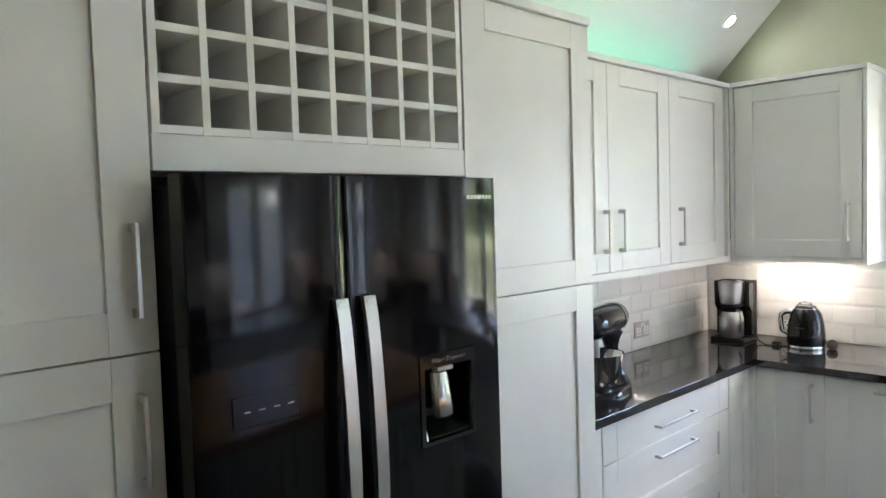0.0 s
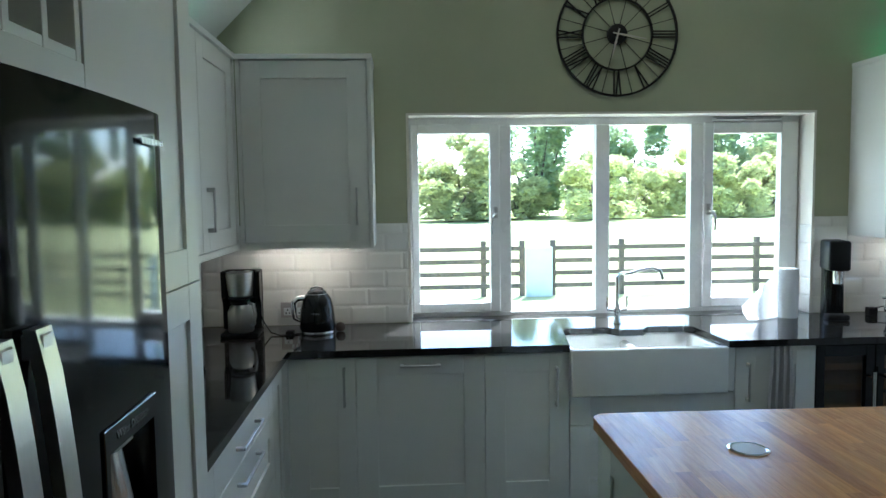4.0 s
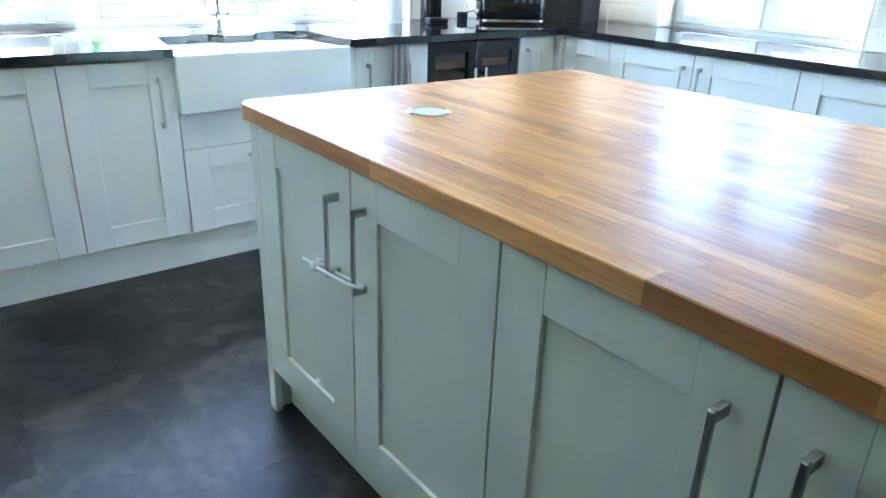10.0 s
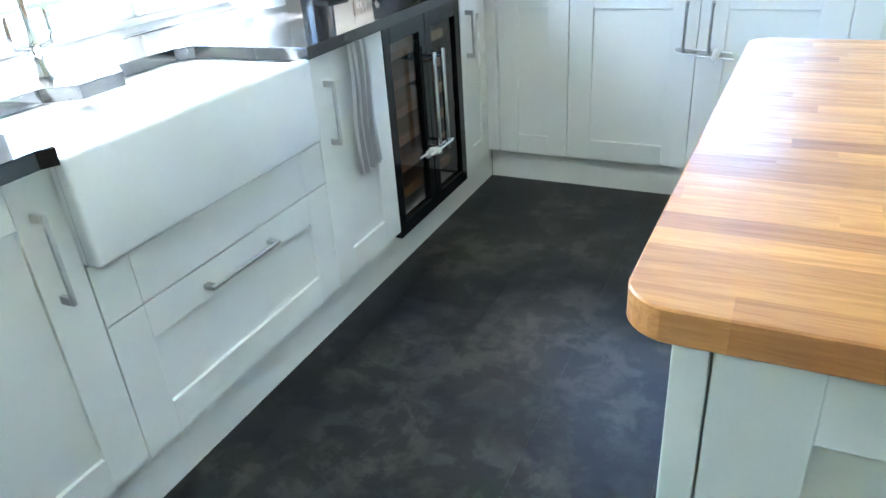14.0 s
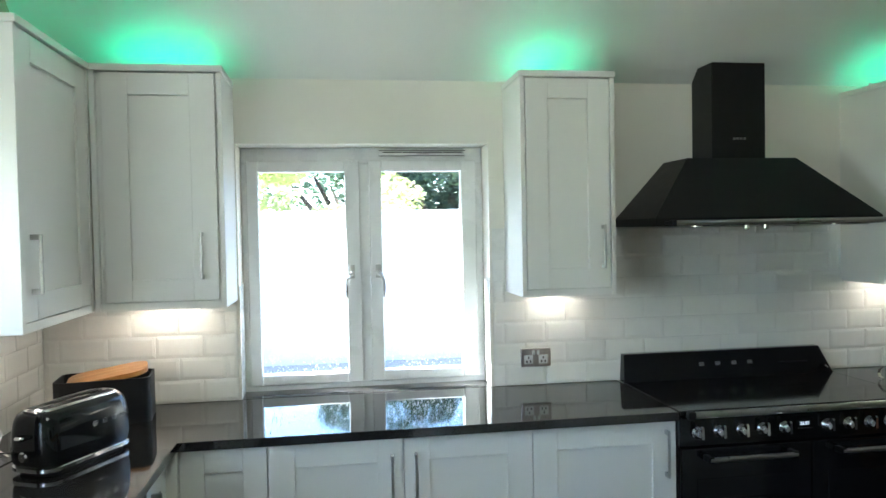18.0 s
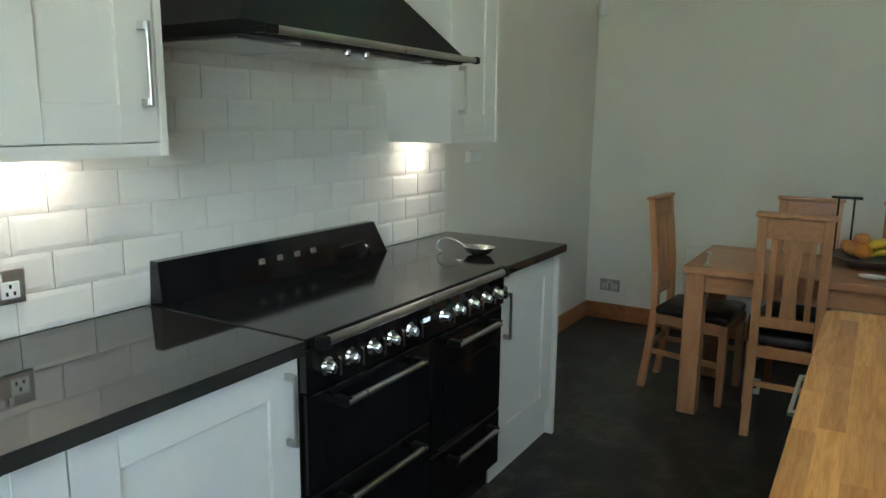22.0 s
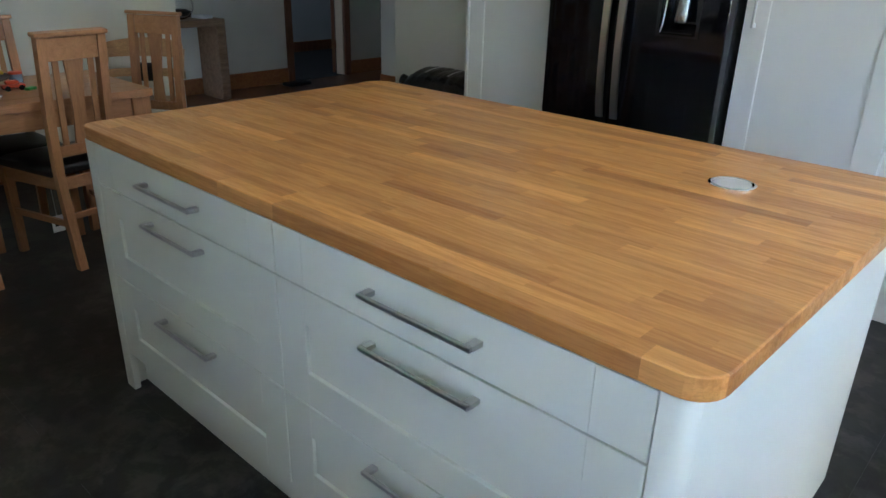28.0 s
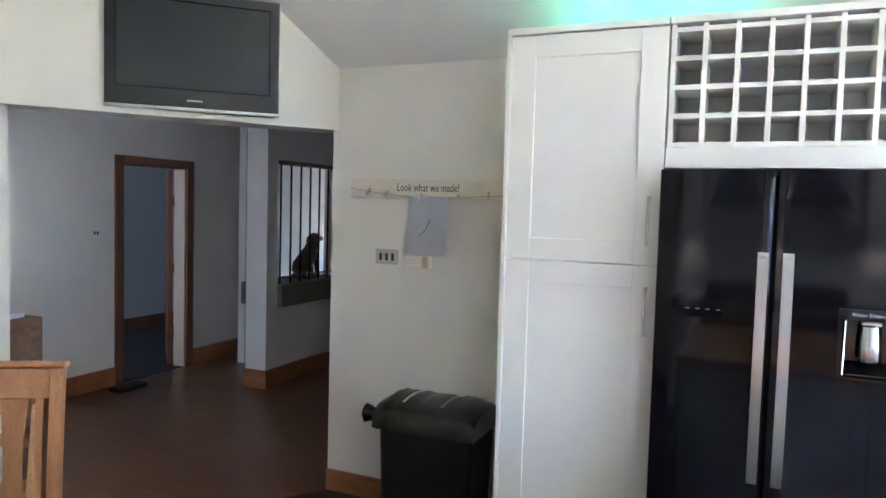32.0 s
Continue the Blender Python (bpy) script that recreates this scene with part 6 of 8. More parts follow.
for nm, x0, z0_, w_, h_, a in (("drawing", 4.772, 1.518, 0.225, 0.305, 3.0), ("drawing", 4.762, 1.508, 0.205, 0.285, -5.0)):
    b = bmesh.new()
    loops = []
    for i in range(9):
        s_ = i / 8
        z = h_ / 2 - h_ * s_
        loops.append([(-w_ / 2, -0.004 - 0.012 * s_ ** 2, z), (-w_ / 6, -0.006 - 0.004 * math.sin(4 * s_), z), (w_ / 6, -0.006 - 0.006 * math.sin(5 * s_ + 1), z), (w_ / 2, -0.004 - 0.018 * s_ ** 2, z)])
    loft(b, loops, close=False, cap0=False, cap1=False)
    bmesh.ops.solidify(b, geom=b.faces[:], thickness=0.0006)
    dr = solid(nm, b, PAPER, "creased white paper drawing hung from a peg", "paper", "", pose(x0, YF + 0.021 + (0.006 if a < 0 else 0), z0_, 0, a, 180), 50, "drawings on the board")
part("pencil_line", tube(bmesh.new(), [(0.02, -0.016, 0.04), (0.0, -0.017, 0.0), (-0.02, -0.018, -0.025), (-0.045, -0.021, -0.045)], 0.0016, 5), INK, dr)
sw_ = thing("light_switch", pose(5.013, YF, 1.339, 0, 0, 180), "grey steel three-gang light switch", "switch")
part("plate", rect_loops(bmesh.new(), [(-0.068, 0.068, -0.040, 0.040, 0.0), (-0.068, 0.068, -0.040, 0.040, -0.005), (-0.065, 0.065, -0.037, 0.037, -0.007)]), GREYP, sw_)
for x in (-0.036, 0.0, 0.036):
    part("rocker", boxed((x - 0.008, -0.011, -0.02), (x + 0.008, -0.0065, 0.02), 0.002), BLACKMATT, sw_, "black rocker")
tc_ = thing("heating_control", pose(4.830, YF, 1.322, 0, 0, 180), "cream plastic heating control on the wall", "thermostat")
part("case", boxed((-0.080, -0.022, -0.036), (0.080, 0.0, 0.036), 0.004), CREAM, tc_)
for k in range(3):
    part("slider", boxed((-0.065, -0.0245, 0.018 - 0.020 * k), (0.02, -0.0222, 0.025 - 0.020 * k)), PLASTIC, tc_)
part("dial_marks", boxed((0.035, -0.0228, -0.03), (0.065, -0.0222, 0.03)), PEGW, tc_)
# waste bin with a bag over its rim
bn = thing("waste_bin", pose(4.60, 0.27, 0), "tall black waste bin with black bag folded over its rim", "bin")
part("body", loft(bmesh.new(), [[(x, y, z) for x, y in rounded(-w, w, -d, d, 0.05, 5)] for w, d, z in ((0.225, 0.165, 0.0), (0.235, 0.172, 0.30), (0.245, 0.18, 0.60))]), BLACKMATT, bn, "", None, 40)
BAG = material("black_bin_bag", (0.012, 0.012, 0.013), 0.22, vary=0.2, scale=12, fine=60, bump=0.5)
rg = random.Random(7)
b, loops = bmesh.new(), []
for k in range(23):
    x = -0.262 + 0.524 * k / 22
    e_ = min(1.0, 5.0 * min(k, 22 - k) / 22 + 0.45) ** 0.5
    fold = 0.010 * math.sin(2.3 * k) + 0.006 * math.sin(5.1 * k + 1)
    loops.append([(x + rg.uniform(-0.003, 0.003), 0.198 * math.cos(a) * (0.96 + 0.04 * e_) + rg.uniform(-0.004, 0.004), 0.578 + (0.108 * e_ + fold * 0.4) * max(0.0, math.sin(a)) ** 0.8 - 0.035 * (abs(math.cos(a)) > 0.99) + rg.uniform(-0.003, 0.003)) for a in [math.pi * i / 14 for i in range(15)]])
loft(b, loops)
part("bag", b, BAG, bn, "shiny black bag rolled over the rim", None, 60)
# highlights on the shiny bag, modelled as two grey strips
for x in (-0.10, 0.10):
    part("tape", loft(bmesh.new(), [[(x + dx_ + 0.03 * math.cos(a), 0.204 * math.cos(a), 0.580 + 0.116 * max(0.0, math.sin(a)) ** 0.8) for dx_ in (-0.008, 0.008)] for a in [radians(48 + 7 * i) for i in range(8)]], close=False, cap0=False, cap1=False), GREYP, bn, "grey strip standing in for a highlight across the bag", None, 60)
b = bmesh.new()
loops = [[(0.250 + 0.020 * k + rg.uniform(-0.004, 0.004), 0.13 + (0.026 + 0.004 * k) * math.cos(a) + rg.uniform(-0.003, 0.003), 0.590 + (0.024 + 0.006 * k) * math.sin(a)) for a in [2 * math.pi * i / 12 for i in range(12)]] for k in range(5)]
loft(b, loops)
part("bag_knot", b, BAG, bn, "", None, 60)

# ---- hall beyond the opening ----
HX = 8.2
hw = wall_panel(bmesh.new(), -4.6, 4.0, HX, HX + 0.12, -0.1, 2.6, [(-1.80, -1.05, -0.1, 1.93)], "x")
solid("wall_hall", hw, WALL, "off-white painted hall wall with a door opening", "wall", "structure")
dr_ = thing("door_1", pose(HX, -1.425, 0), "dark stained door frame and door standing open", "door")
tagged(dr_, kind="structure")
b = bmesh.new()
for a, c in (((-0.022, -0.455, 0), (0.14, -0.370, 1.98)), ((-0.022, 0.370, 0), (0.14, 0.455, 1.98)), ((-0.022, -0.370, 1.90), (0.14, 0.370, 1.98))):
    box(b, a, c, 0.004)
part("door_frame", b, DARKWOOD, dr_, "dark stained wooden frame")
CREAMD = material("cream_door_paint", (0.56, 0.47, 0.34), 0.4, vary=0.03, scale=3, bump=0.04)
part("jamb_lining", boxed((0.002, -0.3695, 0), (0.138, -0.357, 1.899)), CREAMD, dr_, "pale door lining")
dl = part("door_leaf", boxed((0, -0.02, 0.012), (0.71, 0.02, 1.895), 0.002), DARKWOOD, dr_, "dark stained door leaf", pose(0.160, -0.335, 0, 0, 0, -43))
hg = bmesh.new()
for z in (0.3, 0.9, 1.55):
    box(hg, (-0.012, -0.034, z), (0.012, -0.0205, z + 0.09))
part("hinge", hg, DARKWOOD, dl)
# room behind the door
rm = bmesh.new()
box(rm, (HX + 2.0, -4.6, -0.1), (HX + 2.1, 2.0, 2.6))
box(rm, (HX + 0.12, -4.7, -0.1), (HX + 2.0, -4.6, 2.6))
# side wall out of sight, with an opening added to hold a lamp
wall_panel(rm, HX + 0.12, HX + 2.0, 1.9, 2.0, -0.1, 2.6, [(HX + 0.5, HX + 1.6, 0.9, 2.1)], "y")
solid("wall_back_room", rm, material("pale_blue_wall", (0.55, 0.62, 0.66), 0.8, vary=0.03, scale=2, bump=0.08), "pale blue wall of the room behind the door", "wall", "structure")
solid("baseboard", boxed((HX + 1.975, -4.5, 0), (HX + 1.9995, 1.9, 0.14), 0.003), DARKWOOD, "dark skirting in the back room", "trim", "structure")
solid("floor_back_room", boxed((HX, -4.6, -0.1), (HX + 2.0, 2.0, -0.0005)), material("dark_carpet", (0.03, 0.036, 0.042), 0.95, vary=0.2, scale=30, fine=300, bump=0.4), "dark carpet in the back room", "floor", "structure")
for y0, y1 in ((-4.5, -1.882), (-0.968, 3.9)):
    solid("baseboard", boxed((HX - 0.02, y0, 0), (HX, y1, 0.16), 0.005), SKIRT, "stained wooden skirting along the hall wall", "trim", "structure")
# fill lamp added in the unseen opening to lift the back room
bl_ = new("back_room_window_light", bpy.data.lights.new("back_room_window_light", "AREA"))
bl_.data.shape, bl_.data.size, bl_.data.size_y = "RECTANGLE", 1.0, 1.1
bl_.data.energy, bl_.data.color = 0.65, (0.97, 0.98, 0.97)
bl_.matrix_world = look((HX + 1.05, 1.95, 1.5), (HX + 1.05, 0.0, 1.3))
# unseen wall added to shut off the outside behind that opening
solid("wall_behind_window", boxed((HX + 0.12, 2.4, -0.1), (HX + 2.1, 2.5, 2.6)), WALL, "unseen plain wall added beyond the back room opening", "wall", "structure")
# pier with a barred recess
PX, PY = 7.02, -1.506
pw = bmesh.new()
wall_panel(pw, -4.6, PY, PX, PX + 0.215, -0.1, 2.6, [(-2.70, -1.655, 0.70, 1.985)], "x")
solid("wall_pier", pw, WALL, "white hall pier with a barred recess", "wall", "structure")
solid("baseboard", box(boxed((PX - 0.02, -4.5, 0), (PX, PY + 0.02, 0.16), 0.004), (PX, PY, 0), (PX + 0.215, PY + 0.02, 0.16), 0.004), SKIRT, "stained wooden skirting round the hall pier", "trim", "structure")
solid("wall_recess_back", boxed((PX + 0.80, -4.6, -0.1), (PX + 0.88, -2.2, 2.6)), WALL, "plain white wall behind the barred recess", "wall", "structure")
OLIVE = material("olive_ledge", (0.16, 0.16, 0.11), 0.7, vary=0.1, scale=8)
solid("recess_ledge", boxed((PX - 0.05, -2.70, 0.695), (PX + 0.40, -1.656, 0.89), 0.006), OLIVE, "olive painted ledge of the barred recess", "ledge", "structure")
br = thing("metal_bars", pose(PX + 0.02, -1.70, 0.891), "dark metal bars across the hall recess", "railing")
for k in range(7):
    part("bar", cached(("bar",), lambda: tube(bmesh.new(), [(0, 0, 0), (0, 0, 1.07)], 0.009, 8), BLACKMATT), BLACKMATT, br, "", pose(0, -0.02 - 0.15 * k, 0))
RAILM = material("brown_metal", (0.10, 0.06, 0.04), 0.5, vary=0.1)
part("top_rail", boxed((-0.015, -1.0, 1.055), (0.015, 0.04, 1.085), 0.002), RAILM, br)
part("low_rail", tube(bmesh.new(), [(0, 0.04, 0.06), (0, -1.0, 0.06)], 0.007, 8), RAILM, br)
# a sitting dog figure on the ledge, one plain shape
DOG = material("brown_figure", (0.17, 0.095, 0.05), 0.5, vary=0.15, scale=10, bump=0.1)
b = bmesh.new()
tube(b, [(0, 0.10, 0.06), (0, 0.06, 0.12), (0, 0.0, 0.20), (0, -0.04, 0.27), (0, -0.055, 0.33)], 0.06, 12, [0.055, 0.075, 0.065, 0.05, 0.038])
tube(b, [(0, -0.03, 0.345), (0, -0.07, 0.36), (0, -0.12, 0.35), (0, -0.155, 0.345)], 0.04, 10, [0.035, 0.045, 0.03, 0.02])
for s in (-0.03, 0.03):
    tube(b, [(s, -0.05, 0.22), (s, -0.07, 0.10), (s, -0.085, 0.0)], 0.02, 8, [0.026, 0.019, 0.018])
    tube(b, [(s * 1.6, 0.09, 0.02), (s * 1.8, 0.02, 0.03), (s * 1.6, -0.04, 0.015)], 0.02, 8, [0.03, 0.03, 0.016])
    tube(b, [(s * 1.1, -0.055, 0.375), (s * 1.5, -0.05, 0.33), (s * 1.4, -0.055, 0.30)], 0.01, 6, [0.010, 0.016, 0.008])
tube(b, [(0, 0.12, 0.03), (0.02, 0.19, 0.02), (0.05, 0.21, 0.02)], 0.012, 8)
solid("dog_statue", b, DOG, "brown sitting dog figure on the recess ledge", "statue", "", pose(PX + 0.15, -2.33, 0.891) @ Matrix.Diagonal((1.15, 1.5, 1.08, 1)), 60)
# console table and its ornaments
cs = thing("console_table", pose(7.765, 0.02, 0), "chunky rustic wooden console table against the hall wall", "table")
RUST = oak_material("rustic_wood", (0.32, 0.20, 0.11), (0.18, 0.10, 0.05), 0.6, 0.08, axis=1)
part("top", boxed((0, 0, 0.70), (0.38, 1.30, 0.765), 0.004), RUST, cs)
for y in (0.0, 1.21):
    part("leg", boxed((0.0, y, 0.0), (0.38, y + 0.09, 0.699), 0.004), RUST, cs)
gb = thing("glass_bowl", pose(7.92, 0.40, 0.766), "clear glass bowl with dark stones on the console", "bowl")
part("bowl", turned(bmesh.new(), [(0.06, 0), (0.105, 0.028), (0.134, 0.085), (0.138, 0.135), (0.120, 0.195), (0.085, 0.235), (0.080, 0.248), (0.076, 0.247), (0.081, 0.233), (0.115, 0.193), (0.133, 0.135), (0.129, 0.086), (0.10, 0.032), (0.04, 0.008)], 32), GLASS, gb, "", None, 50)
part("stones", turned(bmesh.new(), [(0.03, 0.012), (0.092, 0.034), (0.112, 0.066), (0.07, 0.088), (0.02, 0.092)], 16), BLACKMATT, gb, "dark stones")
solid("letter_tray", boxed((0, 0, 0), (0.16, 0.12, 0.03), 0.004), PAPER, "stack of white papers on the console", "papers", "", pose(7.84, 0.10, 0.766, 0, 0, 12))
solid("door_mat", boxed((0, 0, 0), (0.14, 0.30, 0.035), 0.015, 2), BLACKMATT, "dark pair-sized floor mat by the hall door", "mat", "", pose(7.93, -1.09, 0.001))
hsw = thing("light_switch", pose(HX, -0.78, 1.318, 0, 0, -90), "small white hall light switch", "switch")
part("plate", boxed((-0.043, -0.008, -0.043), (0.043, 0, 0.043), 0.002), PLASTIC, hsw)
for x in (-0.014, 0.014):
    part("rocker", boxed((x - 0.008, -0.011, -0.014), (x + 0.008, -0.0085, 0.014), 0.001), BLACKMATT, hsw)
# closing walls, ceiling and an assumed opening out of sight; its lamp is added for daylight
hl = new("hall_window_light", bpy.data.lights.new("hall_window_light", "AREA"))
hl.data.shape, hl.data.size, hl.data.size_y = "RECTANGLE", 1.05, 1.15
hl.data.energy, hl.data.color = 0.30, (0.84, 0.92, 1.0)
hl.matrix_world = look((7.15, 2.35, 0.80), (7.15, -1.6, 0.55))
# end wall placed out of sight, close enough for the lamp's falloff
hc_ = wall_panel(bmesh.new(), XD + 0.12, HX, 2.30, 2.40, -0.1, 2.6, [(6.6, 7.7, 0.0, 1.5)], "y")
solid("wall_hall_end", hc_, WALL, "plain white hall end wall, unseen, with an added low opening", "wall", "structure")
# opening added out of view to brighten the barred recess
solid("wall_corridor_end", wall_panel(bmesh.new(), DA.x - 1.0, HX, -4.7, -4.6, -0.1, 2.6, [(7.26, 7.78, 0.95, 1.45)], "y"), WALL, "plain white corridor end wall, unseen, with an added opening", "wall", "structure")
solid("wall_hall_side", boxed((DA.x - 0.35, -4.6, -0.1), (DA.x - 0.25, YF - TH, 2.6)), WALL, "plain white hall side wall", "wall", "structure")
ha, hb_ = DA + nrm * 0.10, DB + nrm * 0.10
# ceiling outline runs unseen past the end wall to keep sun off the hall floor
hall_plan = [(DA.x - 0.35, -4.7), (HX + 2.1, -4.7), (HX + 2.1, 4.7), (XD + 0.12, 4.7), (XD + 0.12, DB.y + 0.1), (hb_.x, hb_.y), (ha.x, ha.y), (DA.x + 0.02, YF - 0.03), (DA.x + 0.02, YF - TH + 0.02), (DA.x - 0.35, YF - TH + 0.02)]
solid("ceiling_hall", prism(bmesh.new(), hall_plan, 2.6, 2.7), CEIL, "plain white flat hall ceiling", "ceiling", "structure")
fh = solid("floor_hall", boxed((DA.x - 0.35, -4.6, -0.1), (HX, 3.9, -0.0125)), SCREED, "brown wood-look hall floor", "floor", "structure")
pl = 0.16
for i in range(54):
    y0 = -4.6 + i * pl
    off = (i * 0.37) % 1.2
    x = DA.x - 0.35 - off
    while x < HX:
        a, c = max(x, DA.x - 0.34), min(x + 1.2, HX)
        x += 1.2
        poly = [(a, y0), (c, y0), (c, y0 + pl), (a, y0 + pl)]
        poly = clip(poly, DA.x, DA.y, nrm.x, nrm.y)
        if y0 > DB.y - 0.4:
            poly = clip(poly, XD + 0.12, 0, 1, 0) if len(poly) > 2 else poly
        if len(poly) < 3:
            continue
        cx, cy = sum(p[0] for p in poly) / len(poly), sum(p[1] for p in poly) / len(poly)
        loops = [[(p[0] - cx - (0.0012 if p[0] > cx else -0.0012) * k, p[1] - cy - (0.0012 if p[1] > cy else -0.0012) * k, z) for p in poly] for k, z in ((0.3, -0.0118), (0.3, -0.001), (1, 0.0))]
        part("plank", loft(bmesh.new(), loops), HALLWOOD, fh, "", pose(cx, cy, 0))

# ---- worktop things ----
def under_light(m, w, label="slim warm light under a wall cabinet"):
    u = thing("cabinet_light", m, label, "light", "under-cabinet lights")
    part("housing", boxed((0, 0, 0), (w, 0.05, 0.012), 0.002), STEEL, u)
    part("diffuser", boxed((0.01, 0.008, -0.003), (w - 0.01, 0.042, 0.0)), WARM, u)


def led_strip(m, w, glow=GREENLED):
    u = thing("led_strip", m, "green led strip lying on a cabinet top", "light", "cabinet-top lights")
    part("strip", boxed((0, 0, 0), (w, 0.012, 0.004)), glow, u)
    part("backing", boxed((0, -0.012, 0), (w, -0.001, 0.014), 0.001), PLASTIC, u)


LZ = WZ + 0.016
under_light(pose(0.13, 0.40, LZ, 0, 0, 90), 0.46)
under_light(pose(0.13, 3.90, LZ, 0, 0, 90), 0.28)
under_light(pose(0.34, 4.55, LZ), 0.30)
under_light(pose(2.13, 4.56, LZ), 0.20)
under_light(pose(3.86, 4.56, LZ), 0.20)
WT = WZ + WH
led_strip(pose(1.95, 0.25, WT, 0, 0, 180), 1.55, GREENPALE)
led_strip(pose(0.10, 3.92, WT, 0, 0, 90), 0.42)
led_strip(pose(0.30, 4.52, WT), 0.42)
led_strip(pose(2.02, 4.52, WT), 0.30)
led_strip(pose(3.78, 4.52, WT - 0.02), 0.30)
led_strip(pose(4.05, 0.30, TALL, 0, 0, 180), 0.75, GREENDIM)

# coffee machine in the corner
cm = thing("coffee_machine", pose(0.19, 0.33, TOP, 0, 0, 92), "black and steel filter coffee machine with thermal jug", "coffee machine")
part("base", boxed((-0.095, -0.10, 0.0), (0.095, 0.10, 0.023), 0.008, 2), BLACKMATT, cm)
part("column", boxed((-0.095, 0.040, 0.0235), (0.095, 0.10, 0.335), 0.008, 2), BLACKMATT, cm)
SMOKED = material("smoked_plastic", (0.018, 0.018, 0.018), 0.18)
for s_ in (-1, 1):
    part("side_tower", loft(bmesh.new(), [[(s_ * 0.098, y0_, z), (s_ * 0.076, y0_, z), (s_ * 0.074, 0.034, z), (s_ * 0.098, 0.034, z)] for y0_, z in ((0.01, 0.031), (0.008, 0.17), (-0.022, 0.20), (-0.026, 0.325))]), SMOKED, cm, "smoked black side tower")
    part("tower_cap", boxed((s_ * 0.087 - 0.013, -0.028, 0.3255), (s_ * 0.087 + 0.013, 0.034, 0.334), 0.003), BLACKMATT, cm)
part("filter_holder", turned(bmesh.new(), [(0.054, 0.208), (0.060, 0.213), (0.071, 0.318), (0.070, 0.322)], 28, (0, -0.025, 0)), STEEL, cm, "brushed steel filter cone", None, 40)
part("drip_collar", turned(bmesh.new(), [(0.052, 0.193), (0.064, 0.196), (0.064, 0.2072), (0.05, 0.2076)], 28, (0, -0.025, 0)), BLACKMATT, cm, "", None, 40)
part("lid", turned(bmesh.new(), [(0.0685, 0.3225), (0.0685, 0.331), (0.05, 0.337), (0.02, 0.338)], 28, (0, -0.025, 0)), STEEL, cm, "", None, 40)
part("lid_grip", boxed((-0.025, -0.034, 0.3385), (0.025, -0.016, 0.345), 0.003), BLACKMATT, cm)
jg = part("jug", turned(bmesh.new(), [(0.060, 0.024), (0.066, 0.034), (0.066, 0.13), (0.054, 0.155), (0.048, 0.165)], 24, (0, -0.03, 0)), STEEL, cm, "steel thermal jug", None, 40)
part("jug_lid", turned(bmesh.new(), [(0.050, 0.166), (0.052, 0.185), (0.03, 0.195)], 20, (0, -0.03, 0)), BLACKMATT, jg, "", None, 40)
part("jug_handle", tube(bmesh.new(), [(0.045, -0.055, 0.175), (0.075, -0.085, 0.17), (0.082, -0.092, 0.12), (0.075, -0.085, 0.07), (0.058, -0.065, 0.06)], 0.009, 10), STEEL, jg, "", None, 50)
# kettle
kt = thing("kettle", pose(0.20, 0.72, TOP), "glossy black retro kettle with chrome trim", "kettle")
part("power_base", turned(bmesh.new(), [(0.078, 0), (0.080, 0.008), (0.078, 0.018), (0.06, 0.02)], 30), CHROME, kt, "chrome base ring", None, 40)
part("body", turned(bmesh.new(), [(0.078, 0.021), (0.081, 0.03), (0.080, 0.07), (0.074, 0.13), (0.064, 0.175), (0.047, 0.200)], 30), BLACKGLOSS, kt, "", None, 50)
part("lid", turned(bmesh.new(), [(0.045, 0.2005), (0.042, 0.210), (0.028, 0.217), (0.008, 0.219)], 26), BLACKGLOSS, kt, "", None, 50)
part("lid_band", turned(bmesh.new(), [(0.048, 0.195), (0.049, 0.1975), (0.048, 0.1998)], 26), CHROME, kt, "", None, 40)
part("handle", tube(bmesh.new(), [(0.012, -0.050, 0.180), (0.014, -0.085, 0.176), (0.016, -0.104, 0.160), (0.016, -0.106, 0.12), (0.015, -0.100, 0.08), (0.012, -0.074, 0.065)], 0.012, 12, [0.014, 0.014, 0.013, 0.012, 0.011, 0.010]), CHROME, kt, "chrome loop handle", None, 50)
part("spout", loft(bmesh.new(), [[(-0.056 - k, -0.016 + 0.3 * k, 0.15), (-0.056 - k, 0.016 - 0.3 * k, 0.15), (-0.050 - 1.4 * k, 0.012, 0.188), (-0.050 - 1.4 * k, -0.012, 0.188)] for k in (0.0, 0.02)]), CHROME, kt, "small chrome spout")
part("lid_grip", tube(bmesh.new(), [(0.0, -0.034, 0.206), (0.0, -0.026, 0.226), (0.0, 0.0, 0.233), (0.0, 0.026, 0.226), (0.0, 0.034, 0.206)], 0.006, 10), CHROME, kt, "chrome lid grip", None, 50)
badge(kt, pose(0.079, 0.0, 0.11, 0, 8, 90), (0.008, 0.008, 0.008, 0.008), 0.008)
kt.scale = (1.14, 1.14, 1.06)
solid("tea_ball", turned(bmesh.new(), [(0.008, 0.0), (0.022, 0.006), (0.028, 0.025), (0.02, 0.044), (0.006, 0.05)], 16), material("brown_pot", (0.07, 0.045, 0.035), 0.5), "small round brown pot beside the kettle", "pot", "", pose(0.165, 0.835, TOP), 50)
cb = thing("power_cable", pose(0, 0, TOP), "black power cable looping across the worktop", "cable")
part("lead", tube(bmesh.new(), [(0.16, 0.41, 0.12), (0.18, 0.44, 0.06), (0.21, 0.48, 0.012), (0.25, 0.53, 0.004), (0.25, 0.58, 0.004), (0.22, 0.63, 0.004)], 0.0035, 8), BLACKMATT, cb, "", None, 50)
